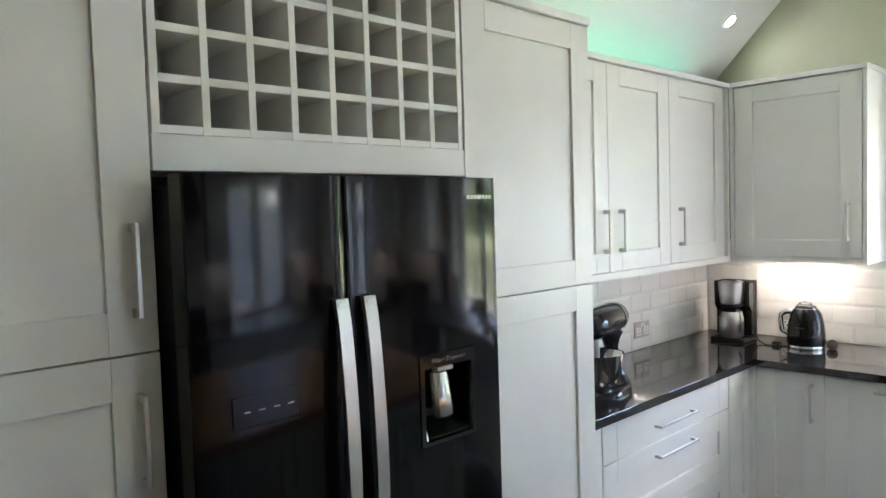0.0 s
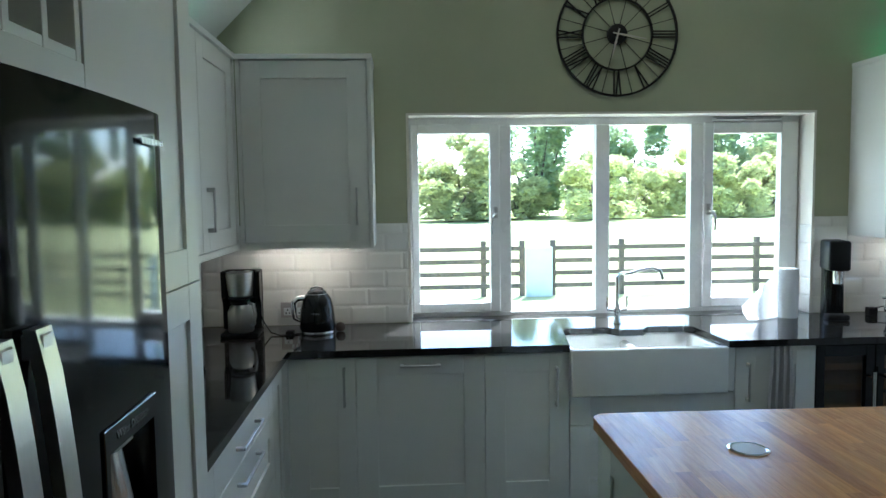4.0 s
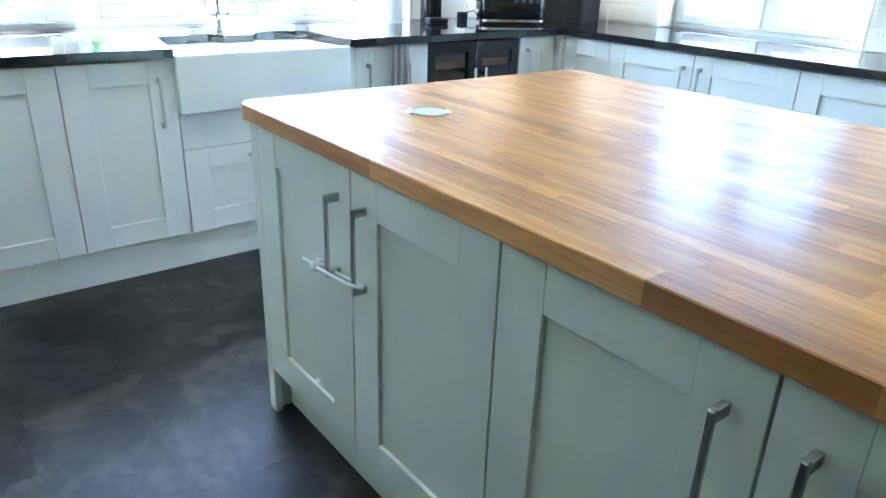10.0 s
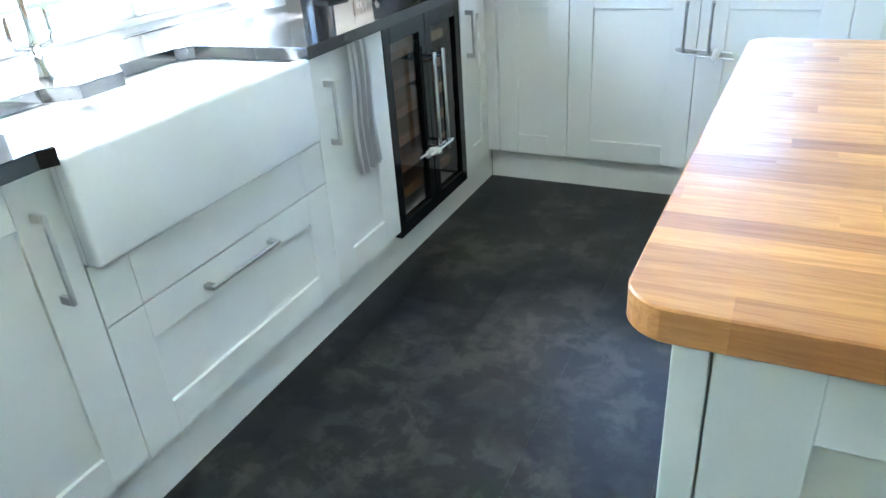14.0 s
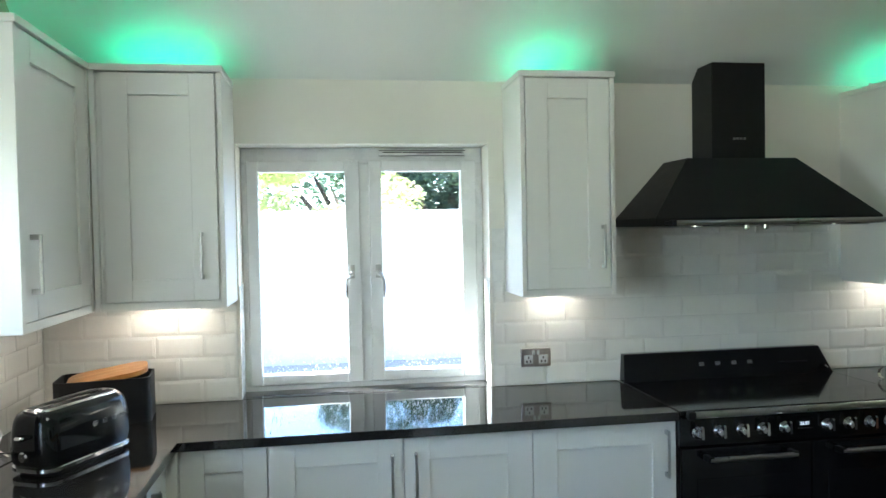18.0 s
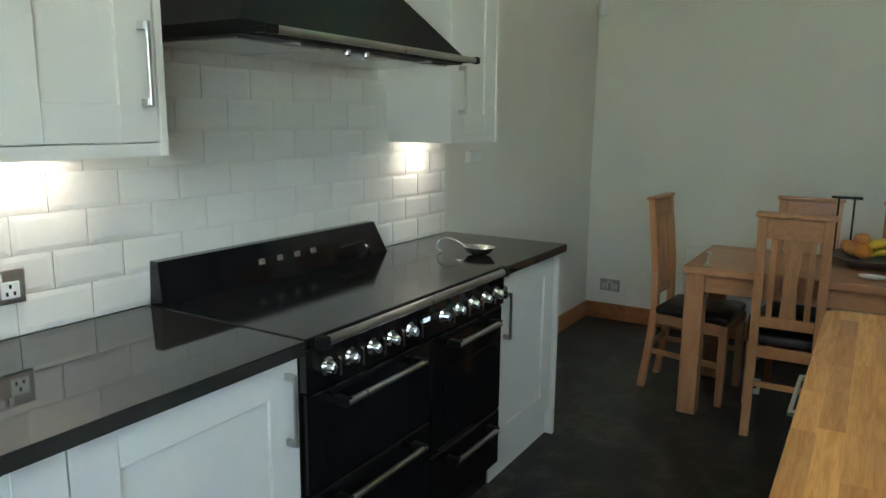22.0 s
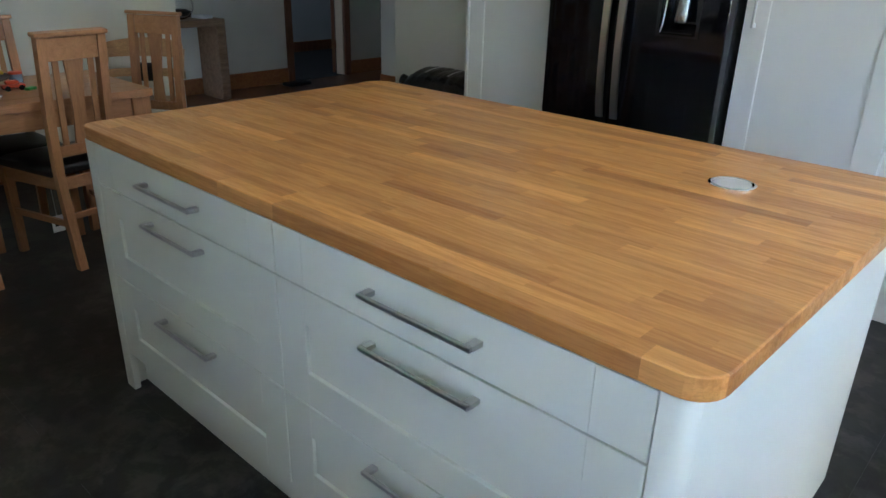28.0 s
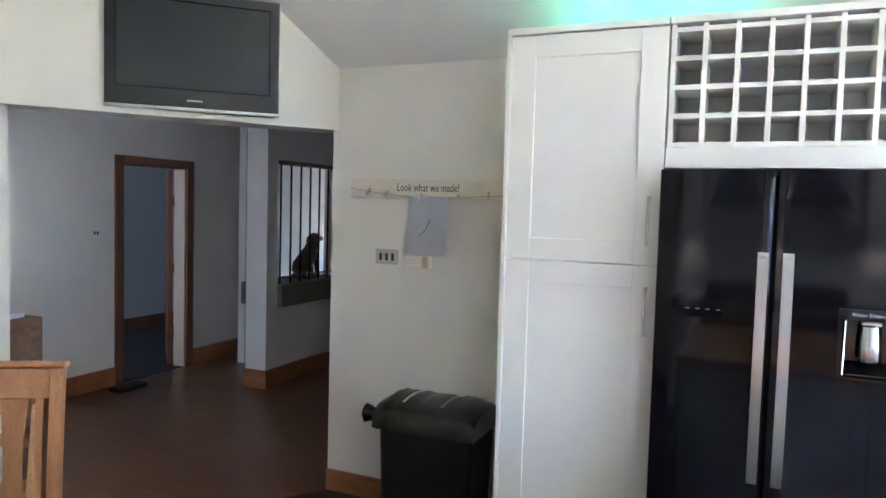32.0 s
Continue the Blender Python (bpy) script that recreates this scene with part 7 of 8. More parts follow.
part("plug", boxed((0.20, 0.56, 0.0), (0.245, 0.60, 0.022), 0.005), BLACKMATT, cb)
# stand mixer
mx = thing("stand_mixer", pose(1.665, 0.44, TOP, 0, 0, 195), "glossy black stand mixer with steel bowl", "mixer")
part("foot", loft(bmesh.new(), [[(x, y, z) for x, y in rounded(-0.10, 0.17, -0.095, 0.095, 0.08, 6)] for z in (0.0, 0.022)] + [[(x * 0.9, y * 0.85, 0.035) for x, y in rounded(-0.10, 0.17, -0.095, 0.095, 0.08, 6)]]), BLACKGLOSS, mx, "", None, 50)
part("column", loft(bmesh.new(), [[(0.11 + r_ * math.cos(a) * 0.8 + dx_, r_ * math.sin(a), z) for a in [2 * math.pi * i / 18 for i in range(18)]] for r_, dx_, z in ((0.092, 0, 0.028), (0.072, 0.006, 0.055), (0.050, 0.012, 0.09), (0.034, 0.016, 0.14), (0.031, 0.016, 0.18), (0.040, 0.013, 0.215), (0.056, 0.010, 0.245))]), BLACKGLOSS, mx, "", None, 60)
part("head", loft(bmesh.new(), [[(x, r_ * math.cos(a), 0.30 + r_ * 0.95 * math.sin(a)) for a in [2 * math.pi * i / 18 for i in range(18)]] for x, r_ in ((-0.150, 0.034), (-0.145, 0.050), (-0.10, 0.062), (0.0, 0.068), (0.10, 0.069), (0.165, 0.066), (0.188, 0.062), (0.193, 0.056))]), BLACKGLOSS, mx, "", None, 60)
part("trim_band", loft(bmesh.new(), [[(x, r_ * math.cos(a), 0.30 + r_ * 0.95 * math.sin(a)) for a in [2 * math.pi * i / 18 for i in range(18)]] for x, r_ in ((0.128, 0.0705), (0.150, 0.0695))], cap0=False, cap1=False), CHROME, mx, "chrome band", None, 60)
part("bowl", turned(bmesh.new(), [(0.05, 0.037), (0.06, 0.05), (0.095, 0.10), (0.105, 0.18), (0.108, 0.185), (0.102, 0.18), (0.09, 0.10), (0.05, 0.055)], 28, (-0.05, 0, 0)), CHROME, mx, "polished steel bowl", None, 50)
part("beater_shaft", turned(bmesh.new(), [(0.012, 0.15), (0.012, 0.245)], 12, (-0.05, 0, 0)), STEEL, mx)

# drinks machine, paper roll, toaster, bread bin
sd = thing("drinks_maker", pose(0.135, 3.555, TOP, 0, 0, 75), "tall glossy black sparkling drinks maker", "drinks maker")
part("back", loft(bmesh.new(), [[(x, y, z) for x, y in rounded(-0.052 * k, 0.052 * k, -0.01, 0.10, 0.03, 5)] for k, z in ((1.0, 0.0), (0.95, 0.2), (1.0, 0.42))]), BLACKGLOSS, sd, "", None, 50)
part("head", boxed((-0.056, -0.075, 0.27), (0.056, 0.099, 0.435), 0.015, 3), BLACKMATT, sd, "", None, 50)
part("drip_base", boxed((-0.056, -0.085, 0.0), (0.056, 0.0, 0.03), 0.01, 2), BLACKMATT, sd, "", None, 50)
part("nozzle", turned(bmesh.new(), [(0.026, 0.20), (0.028, 0.269)], 16, (0, -0.045, 0)), CHROME, sd, "chrome bottle collar", None, 40)
rl = thing("paper_roll", pose(0.055, 3.33, TOP), "standing kitchen paper roll with a loose trailing sheet", "paper roll")
part("roll", turned(bmesh.new(), [(0.020, 0.0), (0.056, 0.0), (0.057, 0.275), (0.020, 0.276)], 32), PAPER, rl, "", None, 50)
b = bmesh.new()
loops = []
for i in range(9):
    s_ = i / 8
    loops.append([(0.01 + 0.13 * s_ + 0.02 * math.sin(3 * s_), -0.0585 - 0.24 * s_, 0.004 + 0.012 * s_ ** 2), (0.01 + 0.10 * s_, -0.0585 - 0.25 * s_, 0.13 - 0.085 * s_ + 0.02 * math.sin(3 * s_)), (0.005 + 0.05 * s_, -0.0585 - 0.23 * s_, 0.266 - 0.19 * s_)])
loft(b, loops, close=False, cap0=False, cap1=False)
bmesh.ops.solidify(b, geom=b.faces[:], thickness=0.0012)
part("loose_sheet", b, PAPER, rl, "", None, 60)
ts = thing("toaster", pose(0.328, 3.950, TOP, 0, 0, 64), "glossy black retro two-slot toaster with chrome base", "toaster")
TL, TWD = 0.192, 0.090
tprof = [(0.955, 0.93, 0.030), (0.99, 0.98, 0.045), (1.0, 1.0, 0.080), (0.99, 0.97, 0.130), (0.965, 0.90, 0.168), (0.93, 0.80, 0.188), (0.885, 0.66, 0.199)]
part("body", loft(bmesh.new(), [[(x * kx, y * ky, z) for x, y in rounded(-TL, TL, -TWD, TWD, 0.055, 7)] for kx, ky, z in tprof]), BLACKGLOSS, ts, "", None, 50)
part("base_band", loft(bmesh.new(), [[(x * k, y * k, z) for x, y in rounded(-TL, TL, -TWD, TWD, 0.055, 7)] for k, z in ((0.93, 0.012), (0.985, 0.015), (0.985, 0.027), (0.945, 0.0305))]), CHROME, ts, "chrome base band", None, 40)
part("foot", loft(bmesh.new(), [[(x * 0.88, y * 0.80, z) for x, y in rounded(-TL, TL, -TWD, TWD, 0.05, 7)] for z in (0.0, 0.0125)]), BLACKMATT, ts)
part("top_plate", loft(bmesh.new(), [[(x * k, y * k, z) for x, y in rounded(-0.166, 0.166, -0.056, 0.056, 0.045, 7)] for k, z in ((1.0, 0.1992), (1.0, 0.203), (0.97, 0.2055))]), CHROME, ts, "chrome top plate", None, 40)
for y in (-0.024, 0.024):
    part("slot", boxed((-0.145, y - 0.013, 0.2057), (0.145, y + 0.013, 0.2067), 0.0004), BLACKMATT, ts)
part("lever", boxed((-TL - 0.024, -0.016, 0.120), (-TL + 0.004, 0.016, 0.134), 0.005, 2), CHROME, ts, "chrome lever knob", None, 40)
part("dial", turned(bmesh.new(), [(0.017, 0.0), (0.017, 0.010), (0.013, 0.014)], 18), CHROME, ts, "chrome browning dial", pose(-TL + 0.004, 0, 0.066, 0, -90, 0), 40)
for k in range(4):
    part("badge", cached(("toaster_badge",), lambda: boxed((-0.011, -0.001, -0.009), (0.011, 0.001, 0.009), 0.0004), BADGE), BADGE, ts, "small silver maker's mark", pose(0.005 + 0.042 * k, -TWD * 0.975, 0.125, 6, 0, 0))
bb = thing("bread_bin", pose(0.275, 4.47, TOP, 0, 0, 8), "black bread bin with a wooden board lid ajar", "bread bin")
b = bmesh.new()
outer = [[(x, y, z) for x, y in rounded(-0.178, 0.178, -0.108, 0.108, 0.035, 6)] for z in (0.0, 0.176, 0.180)]
inner = [[(x * 0.955, y * 0.93, z) for x, y in rounded(-0.178, 0.178, -0.108, 0.108, 0.035, 6)] for z in (0.180, 0.020)]
loft(b, outer + inner)
part("box", b, BLACKMATT, bb, "", None, 40)
part("board_lid", prism(bmesh.new(), rounded(-0.150, 0.150, -0.092, 0.092, 0.06, 7), 0, 0.018), OAKTOP, bb, "warm wooden board lid", pose(0.012, 0.0, 0.176, 4, -8, 4))
pl_ = thing("plug_adapter", pose(0.06, 3.82, TOP), "small black power brick on the worktop", "plug")
part("brick", boxed((-0.022, -0.025, 0), (0.022, 0.025, 0.045), 0.004), BLACKMATT, pl_)
part("lead", tube(bmesh.new(), [(0.0, 0.02, 0.04), (0.0, 0.08, 0.05), (0.0, 0.15, 0.03), (0.05, 0.20, 0.012)], 0.003, 6), BLACKMATT, pl_)
pg = thing("mains_plug", pose(XW + 0.024, 4.135, 1.02, 0, 0, 90), "white mains plug in the wall socket", "plug")
part("plug", boxed((-0.022, -0.034, -0.024), (0.022, -0.003, 0.024), 0.006, 2), PLASTIC, pg)
part("lead", tube(bmesh.new(), [(0.0, -0.03, -0.02), (0.0, -0.05, -0.06), (-0.06, -0.06, -0.098), (-0.12, -0.12, -0.105)], 0.003, 6), PLASTIC, pg)
# towel over a door handle
TOWEL = bpy.data.materials.new("striped_towel")
TOWEL.use_nodes = True
tn = TOWEL.node_tree
wv = tn.nodes.new("ShaderNodeTexWave")
wv.inputs["Scale"].default_value, wv.bands_direction = 9.0, "X"
tcn = tn.nodes.new("ShaderNodeTexCoord")
tn.links.new(tcn.outputs["Object"], wv.inputs["Vector"])
rp = tn.nodes.new("ShaderNodeValToRGB")
rp.color_ramp.elements[0].color, rp.color_ramp.elements[1].color = (0.50, 0.49, 0.48, 1), (0.84, 0.83, 0.81, 1)
rp.color_ramp.elements[0].position, rp.color_ramp.elements[1].position = 0.25, 0.5
tn.links.new(wv.outputs[0], rp.inputs[0])
tn.links.new(rp.outputs[0], tn.nodes["Principled BSDF"].inputs["Base Color"])
tn.nodes["Principled BSDF"].inputs["Roughness"].default_value = 0.95
b = bmesh.new()
loops = []
for i in range(15):
    s_ = i / 14
    z = 0.875 - 0.40 * s_
    half = 0.052 + 0.016 * s_
    loops.append([(-half + 2 * half * j / 24, -0.022 - 0.012 * math.sin(j * 1.05) * (0.5 + 0.5 * s_) - 0.004 * math.sin(7 * s_), z + 0.004 * math.sin(j * 0.8)) for j in range(25)])
loft(b, loops, close=False, cap0=False, cap1=False)
bmesh.ops.solidify(b, geom=b.faces[:], thickness=0.003)
solid("tea_towel", b, TOWEL, "grey and white striped tea towel hanging on a cabinet door", "towel", "", sink_run(2.99), 60)
# ladle on a rest beside the hob
ld = thing("ladle_rest", pose(3.82, 4.27, TOP), "polished steel ladle standing in a spoon rest", "spoon rest")
part("dish", turned(bmesh.new(), [(0.03, 0.0), (0.055, 0.010), (0.075, 0.035), (0.077, 0.037), (0.066, 0.034), (0.04, 0.012), (0.01, 0.006)], 24), CHROME, ld, "", Matrix.Diagonal((0.78, 0.9, 0.9, 1)), 50)
loops = []
for f_, z, w_ in ((0.28, 0.030, 0.014), (0.42, 0.044, 0.010), (0.58, 0.058, 0.008), (0.74, 0.064, 0.008), (0.88, 0.058, 0.009), (0.97, 0.042, 0.010), (1.0, 0.024, 0.011), (0.96, 0.008, 0.011), (0.88, 0.0015, 0.010)):
    loops.append([(-0.054 * f_ + k * w_ * 0.95, 0.173 * f_ + k * w_ * 0.3, z + d_) for k, d_ in ((-1, 0), (1, 0), (1, 0.003), (-1, 0.003))])
part("handle", loft(bmesh.new(), loops), CHROME, ld, "broad looped chrome handle", None, 50)


# sliding child locks looped through paired handles
def child_lock(m, label):
    """A long plastic loop lying flat round two handles, closed by a sliding grip; local y is its width."""
    u = thing("child_lock", m, label, "child lock", "child locks on paired handles")
    turn_ = [(-0.050 - 0.019 * math.cos(radians(a)), 0.019 * math.sin(radians(a)), 0) for a in (75, 45, 15, -15, -45, -75)]
    part("loop", tube(bmesh.new(), [(0.138, 0.020, 0.004), (0.04, 0.019, 0)] + turn_ + [(0.04, -0.019, 0), (0.150, -0.020, 0.006)], 0.0042, 8), PLASTIC, u, "", None, 50)
    part("slider", box(boxed((0.070, -0.030, -0.010), (0.096, 0.030, 0.012), 0.007, 3), (0.078, -0.036, -0.016), (0.090, -0.020, 0.004), 0.004, 2), PLASTIC, u, "", None, 50)
    part("release_tab", boxed((0.076, -0.012, 0.0125), (0.090, 0.012, 0.019), 0.004, 2), PLASTIC, u)


for i, k in ((0, 1), (2, 1)):
    xc = dx0 + (i + 1) * dw_
    child_lock(pose(xc - 0.008 if i else xc + 0.008, IY0 - 0.032, 0.632, 22, 5, 0 if i else 180), "white plastic child lock looped through island handles")
child_lock(pose(0.945 + 0.500, FY1 - 0.032, 0.625, 22, 6, 0), "white plastic child lock looped through base cabinet handles")
child_lock(sink_run(3.46) @ pose(0.012, -0.045, 0.385, 20, 0, 180), "white plastic child lock on the wine cooler handles")

# wall clock with roman bars
ck = thing("wall_clock", pose(XW, 2.376, 2.495, 0, 0, 90), "large black metal skeleton wall clock with roman numerals", "clock")
IRON = material("black_iron", (0.015, 0.014, 0.012), 0.5, 0.6, vary=0.1, scale=20)


def hoop(r_, w, t):
    b = bmesh.new()
    n_ = 64
    loops = []
    for i in range(n_ + 1):
        a = 2 * math.pi * i / n_
        loops.append([(q_ * math.cos(a), y, q_ * math.sin(a)) for q_, y in ((r_ - w / 2, -0.012), (r_ + w / 2, -0.012), (r_ + w / 2, -0.012 - t), (r_ - w / 2, -0.012 - t))])
    return loft(b, loops, cap0=False, cap1=False)


part("outer_ring", hoop(0.335, 0.012, 0.012), IRON, ck, "", None, 40)
part("inner_ring", hoop(0.195, 0.010, 0.012), IRON, ck, "", None, 40)
part("hub", turned(bmesh.new(), [(0.055, 0.0), (0.055, 0.024), (0.045, 0.028)], 28), IRON, ck, "", pose(0, 0, 0, 90, 0, 0), 40)
for k in range(12):
    a = 15 + 30 * k
    part("spoke", cached(("spoke",), lambda: boxed((0.05, -0.016, -0.0018), (0.33, -0.013, 0.0018)), IRON), IRON, ck, "", pose(0, 0, 0, 0, a, 0))
NUM = ("XII", "I", "II", "III", "IIII", "V", "VI", "VII", "VIII", "IX", "X", "XI")
for k, txt in enumerate(NUM):
    b = bmesh.new()
    x = -0.5 * sum({"I": 0.016, "V": 0.034, "X": 0.034}[c] for c in txt)
    for c in txt:
        w_ = {"I": 0.016, "V": 0.034, "X": 0.034}[c]
        bars = {"I": ((0.5, 0.5),), "V": ((0.1, 0.5), (0.9, 0.5)), "X": ((0.1, 0.9), (0.9, 0.1))}[c]
        for t0, t1 in bars:
            p0, p1 = x + w_ * t0, x + w_ * t1
            loft(b, [[(p1 - 0.004, -0.019, 0.199), (p1 + 0.004, -0.019, 0.199), (p1 + 0.004, -0.013, 0.199), (p1 - 0.004, -0.013, 0.199)], [(p0 - 0.004, -0.019, 0.33), (p0 + 0.004, -0.019, 0.33), (p0 + 0.004, -0.013, 0.33), (p0 - 0.004, -0.013, 0.33)]])
        x += w_
    part("numeral", b, IRON, ck, "", pose(0, 0, 0, 0, 30 * k, 0))
HANDM = material("pale_clock_pointer", (0.55, 0.50, 0.42), 0.5, vary=0.05)
for ln, a in ((0.16, 100), (0.13, 195)):
    part("pointer", loft(bmesh.new(), [[(-w_, -0.034, z), (w_, -0.034, z), (w_, -0.032, z), (-w_, -0.032, z)] for w_, z in ((0.003, -0.03), (0.006, 0.05), (0.002, ln))]), HANDM, ck, "", pose(0, 0, 0, 0, a, 0))
# downlight in the sloping ceiling
dn = thing("downlight", pose(0.30, 0.375, EAVE + 0.311, PITCH, 0, 0), "small round white ceiling downlight", "light")
part("bezel", turned(bmesh.new(), [(0.045, 0.0), (0.045, -0.006), (0.032, -0.008), (0.03, -0.002)], 24), PLASTIC, dn, "", None, 40)
part("bulb", turned(bmesh.new(), [(0.029, -0.003), (0.02, -0.006), (0.005, -0.007)], 20), material("bulb_glow", (1, 1, 1), 0.3, vary=0, bump=0, emit=(1.0, 0.97, 0.9), power=20.0), dn, "", None, 40)

# drops of water low on the cooker-wall panes
rd = random.Random(21)
vs, fs = [], []
for k in range(420):
    x0, x1 = ((0.870, 1.250), (1.446, 1.812))[k % 2]
    x, z, r_ = rd.uniform(x0, x1), 0.995 + 0.40 * rd.random() ** 1.7, rd.uniform(0.0010, 0.0034)
    n0 = len(vs)
    vs += [(x + r_ * math.cos(a), 0.0, z + r_ * math.sin(a) * 1.25) for a in [math.pi * i / 3 for i in range(6)]] + [(x, -0.6 * r_, z)]
    fs += [(n0 + i, n0 + (i + 1) % 6, n0 + 6) for i in range(6)]
dme = bpy.data.meshes.new("water_drops")
dme.from_pydata(vs, [], fs)
dme.materials.append(material("water_drop", (0.9, 0.92, 0.93), 0.15, vary=0.02, bump=0.0))
wdp = part("water_drops", dme, dme.materials[0], w2, "small drops of water on the glass", pose(-RWIN[0], 0.0115, 0))
tagged(wdp, kind="stuff")

# ---- outside ----
solid("ground", boxed((-400, -400, -0.75), (XW - TH - 1.2, 400, -0.36)), GRASS, "pale sunlit dry grass field", "ground", "structure")
solid("yard", boxed((XW - TH - 1.2, YR + TH, -0.75), (120, 400, -0.10)), SOIL, "grey gravel yard outside the cooker wall", "ground", "structure")
solid("yard", boxed((XW - TH - 1.2, -400, -0.75), (120, YR + TH, -0.40)), SOIL, "grey gravel ground round the house", "ground", "structure")
solid("boundary_wall", box(boxed((-6, 11.0, -0.2), (14, 11.25, 1.90)), (-6.02, 10.98, 1.90), (14.02, 11.27, 1.945), 0.01), RENDERW, "white rendered boundary wall across the yard", "wall", "structure")
fn = thing("paddock_fence", pose(-9.6, 0, -0.36), "weathered post and rail paddock fence in the field", "fence")
for k in range(-5, 12):
    y = 1.35 * k + 0.0
    if 3.3 < y < 4.1:
        continue
    part("post", cached(("fence_post",), lambda: boxed((-0.05, -0.05, 0), (0.05, 0.05, 1.08), 0.006), FENCE), FENCE, fn, "", pose(0, y, 0))
for y0, y1 in ((-7.0, 3.45), (4.05, 16.0)):
    for k in range(4):
        part("rail", boxed((0.052, y0, 0.16 + 0.24 * k), (0.085, y1, 0.25 + 0.24 * k), 0.003), FENCE, fn)
for y in (3.45, 4.05):
    part("post", cached(("fence_post",), None, FENCE), FENCE, fn, "", pose(0, y, 0))
# upright pale board closing the gap between the two fence lengths
tr_ = thing("water_trough", pose(-9.45, 3.75, -0.36), "pale plastic board across the fence gap", "panel")
part("board", boxed((-0.03, -0.26, 0.0), (0.03, 0.26, 0.95), 0.01), material("pale_blue_plastic", (0.55, 0.62, 0.64), 0.5, vary=0.05), tr_)
part("stay", boxed((-0.20, -0.03, 0.0), (-0.031, 0.03, 0.5), 0.004), FENCE, tr_)


def leaf_cloud(seed, w, d, h, n_, size):
    """A crown of many small leaf clumps, uneven in outline."""
    rg = random.Random(seed)
    lobes = [(rg.uniform(-0.55, 0.55) * w, rg.uniform(-0.5, 0.5) * d, h * (0.02 + 0.86 * i_ / 16), rg.uniform(0.20, 0.36) * (1.15 - 0.5 * i_ / 16)) for i_ in range(17)]
    verts, faces = [], []
    for i in range(n_):
        lx, ly, lz, lr = lobes[i % len(lobes)]
        u, v, q_ = rg.gauss(0, 1), rg.gauss(0, 1), rg.gauss(0, 1)
        l_ = math.sqrt(u * u + v * v + q_ * q_) or 1
        rad = rg.uniform(0.55, 1.05)
        x, y, z = lx + lr * w * rad * u / l_, ly + lr * d * rad * v / l_, max(0.05, lz + lr * h * 0.6 * rad * q_ / l_)
        s_ = size * rg.uniform(0.5, 1.4)
        a, e = rg.uniform(0, 6.28), rg.uniform(-1.2, 1.2)
        ux = Vector((math.cos(a), math.sin(a), 0)) * s_
        uy = Vector((-math.sin(a) * math.sin(e), math.cos(a) * math.sin(e), math.cos(e))) * s_ * 0.7
        p, k = Vector((x, y, z)), len(verts)
        verts += [tuple(p - ux), tuple(p - uy * 0.6 + ux * 0.3), tuple(p + ux), tuple(p + uy)]
        faces.append((k, k + 1, k + 2, k + 3))
    me = bpy.data.meshes.new("crown")
    me.from_pydata(verts, [], faces)
    return me


def tree(m, seed, w, h, trunk, mat, label, n_=2600, size=0.26, name="tree"):
    t = thing(name, m, label, name, "trees and bushes beyond the field")
    b = bmesh.new()
    rg = random.Random(seed)
    tube(b, [(0, 0, -0.1), (0.05 * w, 0, trunk * 0.6), (-0.03 * w, 0.04 * w, trunk), (0.0, 0.02, trunk + 0.5 * (h - trunk))], 0.2, 10, [0.05 * w, 0.04 * w, 0.03 * w, 0.01 * w])
    for k in range(5):
        a = 1.26 * k + rg.random()
        tube(b, [(0, 0, trunk * 0.9), (0.18 * w * math.cos(a), 0.18 * w * math.sin(a), trunk + 0.15 * h), (0.34 * w * math.cos(a), 0.34 * w * math.sin(a), trunk + 0.4 * (h - trunk))], 0.1, 7, [0.025 * w, 0.016 * w, 0.006 * w])
    part("trunk", b, BARK, t, "", None, 60)
    me = leaf_cloud(seed, w * 0.75, w * 0.75, h - trunk * 0.7, n_, size)
    me.materials.append(mat)
    part("crown", me, mat, t, "", pose(0, 0, trunk * 0.7))
    return t


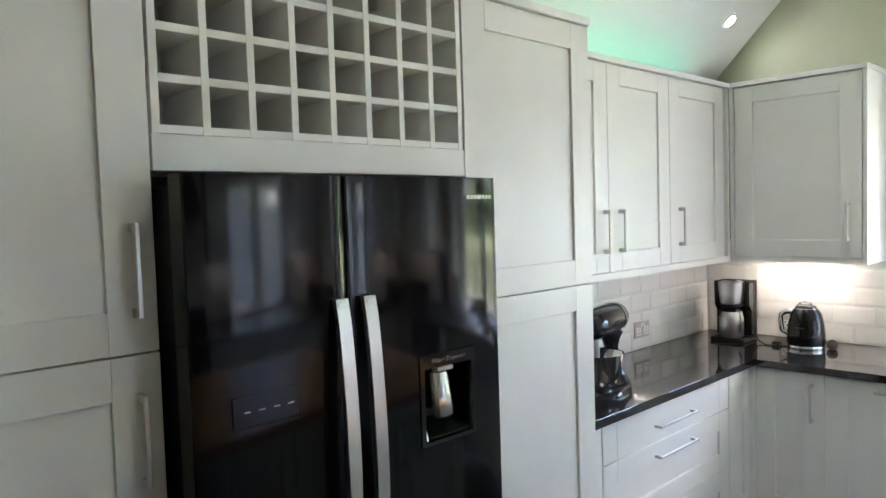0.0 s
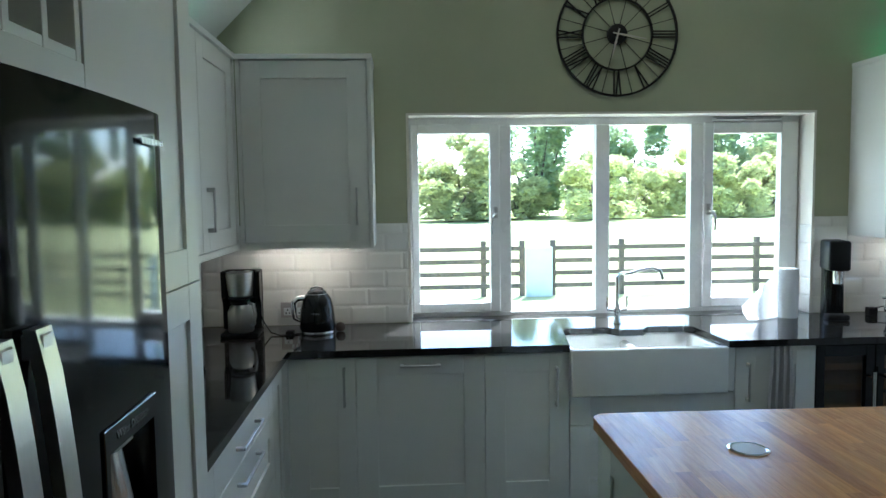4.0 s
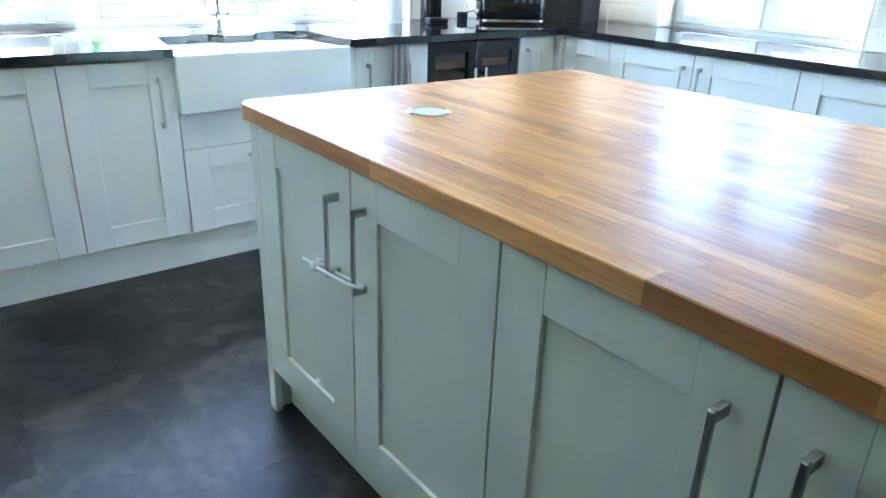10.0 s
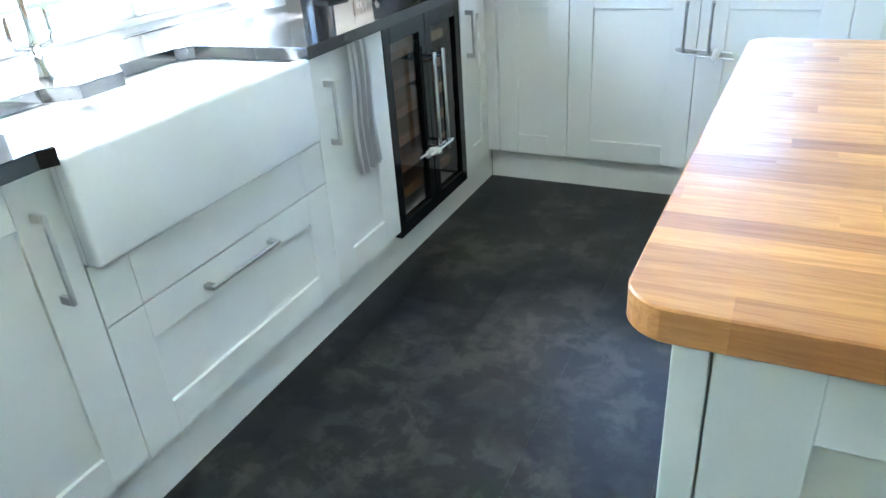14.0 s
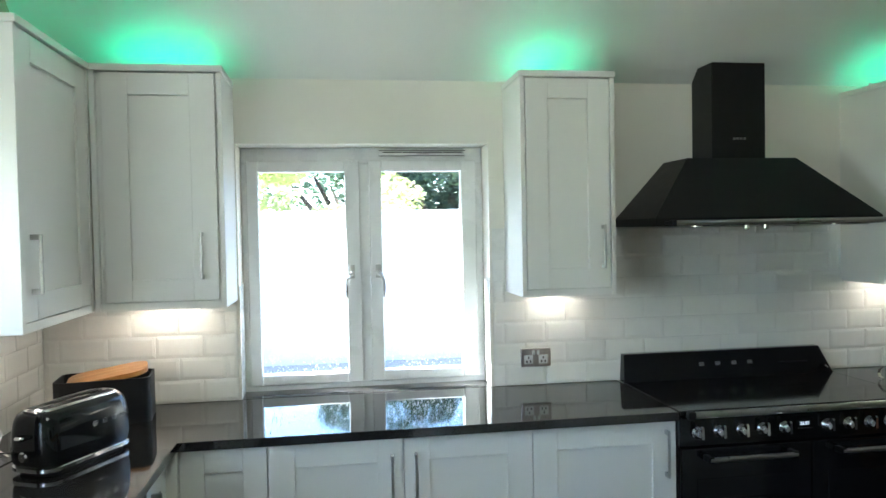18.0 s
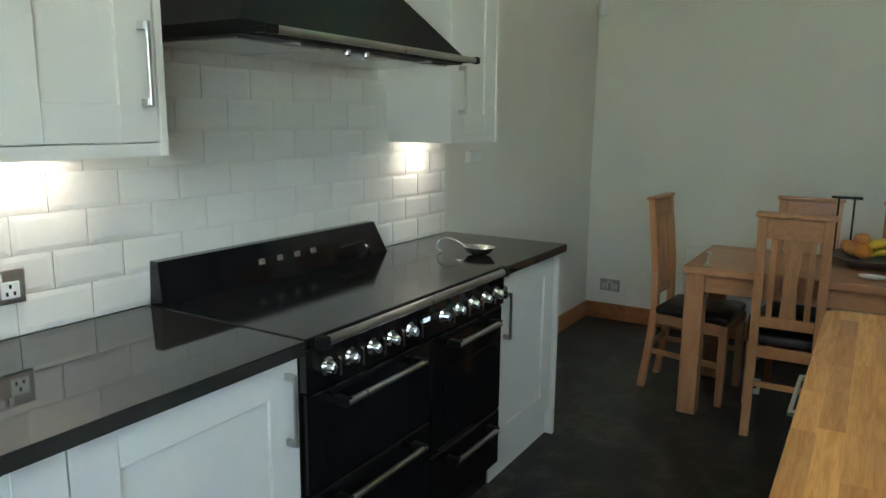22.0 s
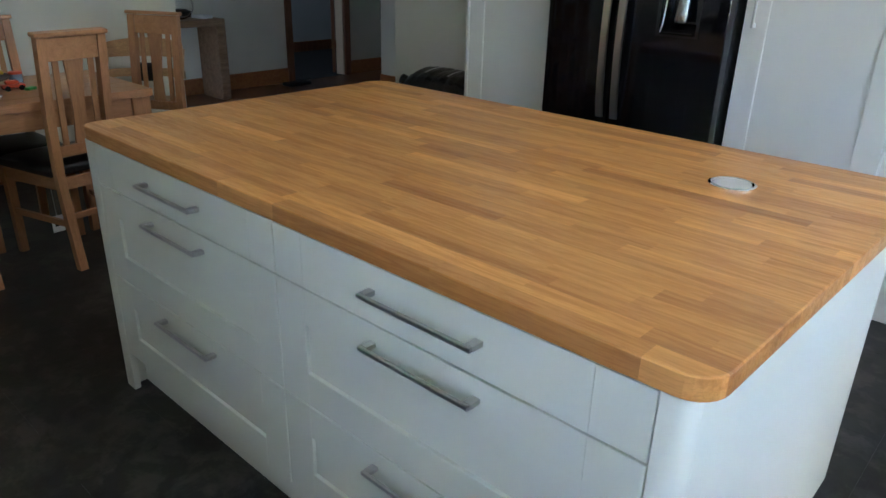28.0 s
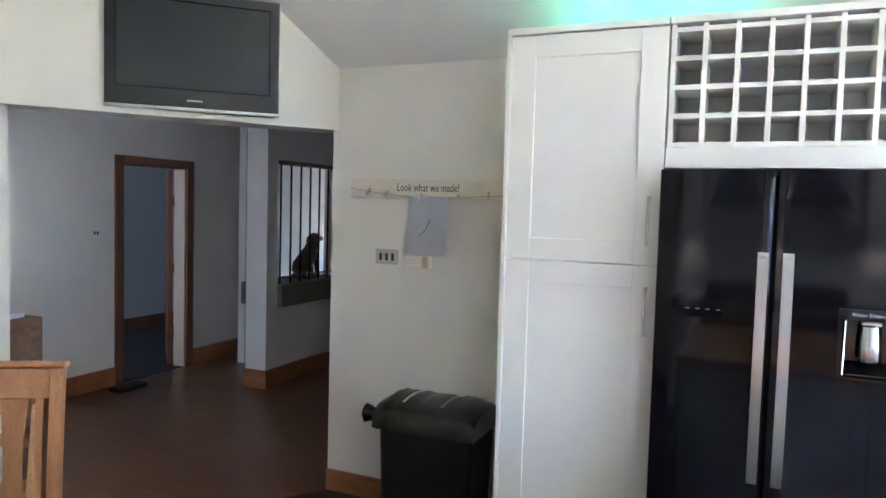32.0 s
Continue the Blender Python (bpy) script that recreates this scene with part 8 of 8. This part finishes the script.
rt = random.Random(11)
t1 = tree(pose(-52, -2.0, -0.36), 1, 9.0, 12.0, 0.9, LEAF, "tall leafy green tree at the field's edge", 7000, 0.26)
t2 = tree(pose(-48, 5.2, -0.36), 2, 7.0, 6.5, 0.3, LEAFY, "broad yellow-green bush at the field's edge", 6000, 0.20, "bush")
t3 = tree(pose(-54, 12.0, -0.36), 3, 7.0, 14.0, 0.8, LEAF, "tall slender leafy tree at the field's edge", 7000, 0.25)
hedge = [(-46 - 2.5 * (k % 3), -16 + 3.4 * k, 0.50 + 0.08 * ((k * 7) % 4), t2) for k in range(20)]
for x, y, s_, src in hedge + [(-56, 21, 0.72, t1), (-50, 15.5, 0.8, t2), (-53, 28, 0.75, t3), (-49, 23, 0.85, t2), (-58, 36, 0.85, t1), (-51, 31, 0.9, t2), (-62, -8, 1.1, t3), (-50, -6, 0.9, t2), (-56, 41, 1.0, t3), (-50, 39, 0.95, t2), (-50, 10.0, 0.7, t2), (-60, -16, 1.1, t1), (-52, -13, 1.0, t2), (-58, 49, 1.1, t1)]:
    c = copy_thing(src, pose(x, y, -0.36, 0, 0, rt.uniform(0, 360)))
    c.scale = (s_, s_, s_)
# trees and an outbuilding over the yard wall
tree(pose(0.6, 19.0, -0.1), 5, 5.0, 4.0, 0.5, LEAFY, "yellow-green tree over the yard wall", 14000, 0.075)
t6 = tree(pose(4.6, 21.5, -0.1), 6, 6.5, 6.4, 0.8, LEAFD, "tall dark leafy tree over the yard wall", 18000, 0.085)
for x, y, s_, src in ((9.5, 21, 1.0, t6), (-4.5, 21, 1.0, t6), (13, 20, 0.9, t6), (2.2, 23.5, 1.1, t6)):
    c = copy_thing(src, pose(x, y, -0.1, 0, 0, rt.uniform(0, 360)))
    c.scale = (s_, s_, s_)
ob = thing("outbuilding", pose(5.8, 16.0, -0.1), "small white rendered outbuilding with a grey pitched roof", "outbuilding")
part("wall", loft(bmesh.new(), [[(-1.25, y, 0), (1.25, y, 0), (1.25, y, 2.42), (0, y, 3.30), (-1.25, y, 2.42)] for y in (0, 2.6)]), RENDERW, ob)
for s_ in (-1, 1):
    part("roof", loft(bmesh.new(), [[(s_ * 1.42, y, 2.33), (s_ * 1.42, y, 2.41), (0.004 * s_, y, 3.40), (0.004 * s_, y, 3.305)] for y in (-0.12, 2.72)]), SLATEROOF, ob, "grey roof slope")
    part("barge_board", loft(bmesh.new(), [[(s_ * 1.42, y, 2.29), (s_ * 1.42, y, 2.425), (0.004 * s_, y, 3.42), (0.004 * s_, y, 3.285)] for y in (-0.150, -0.1205)]), PLASTIC, ob, "white board under the roof's edge")
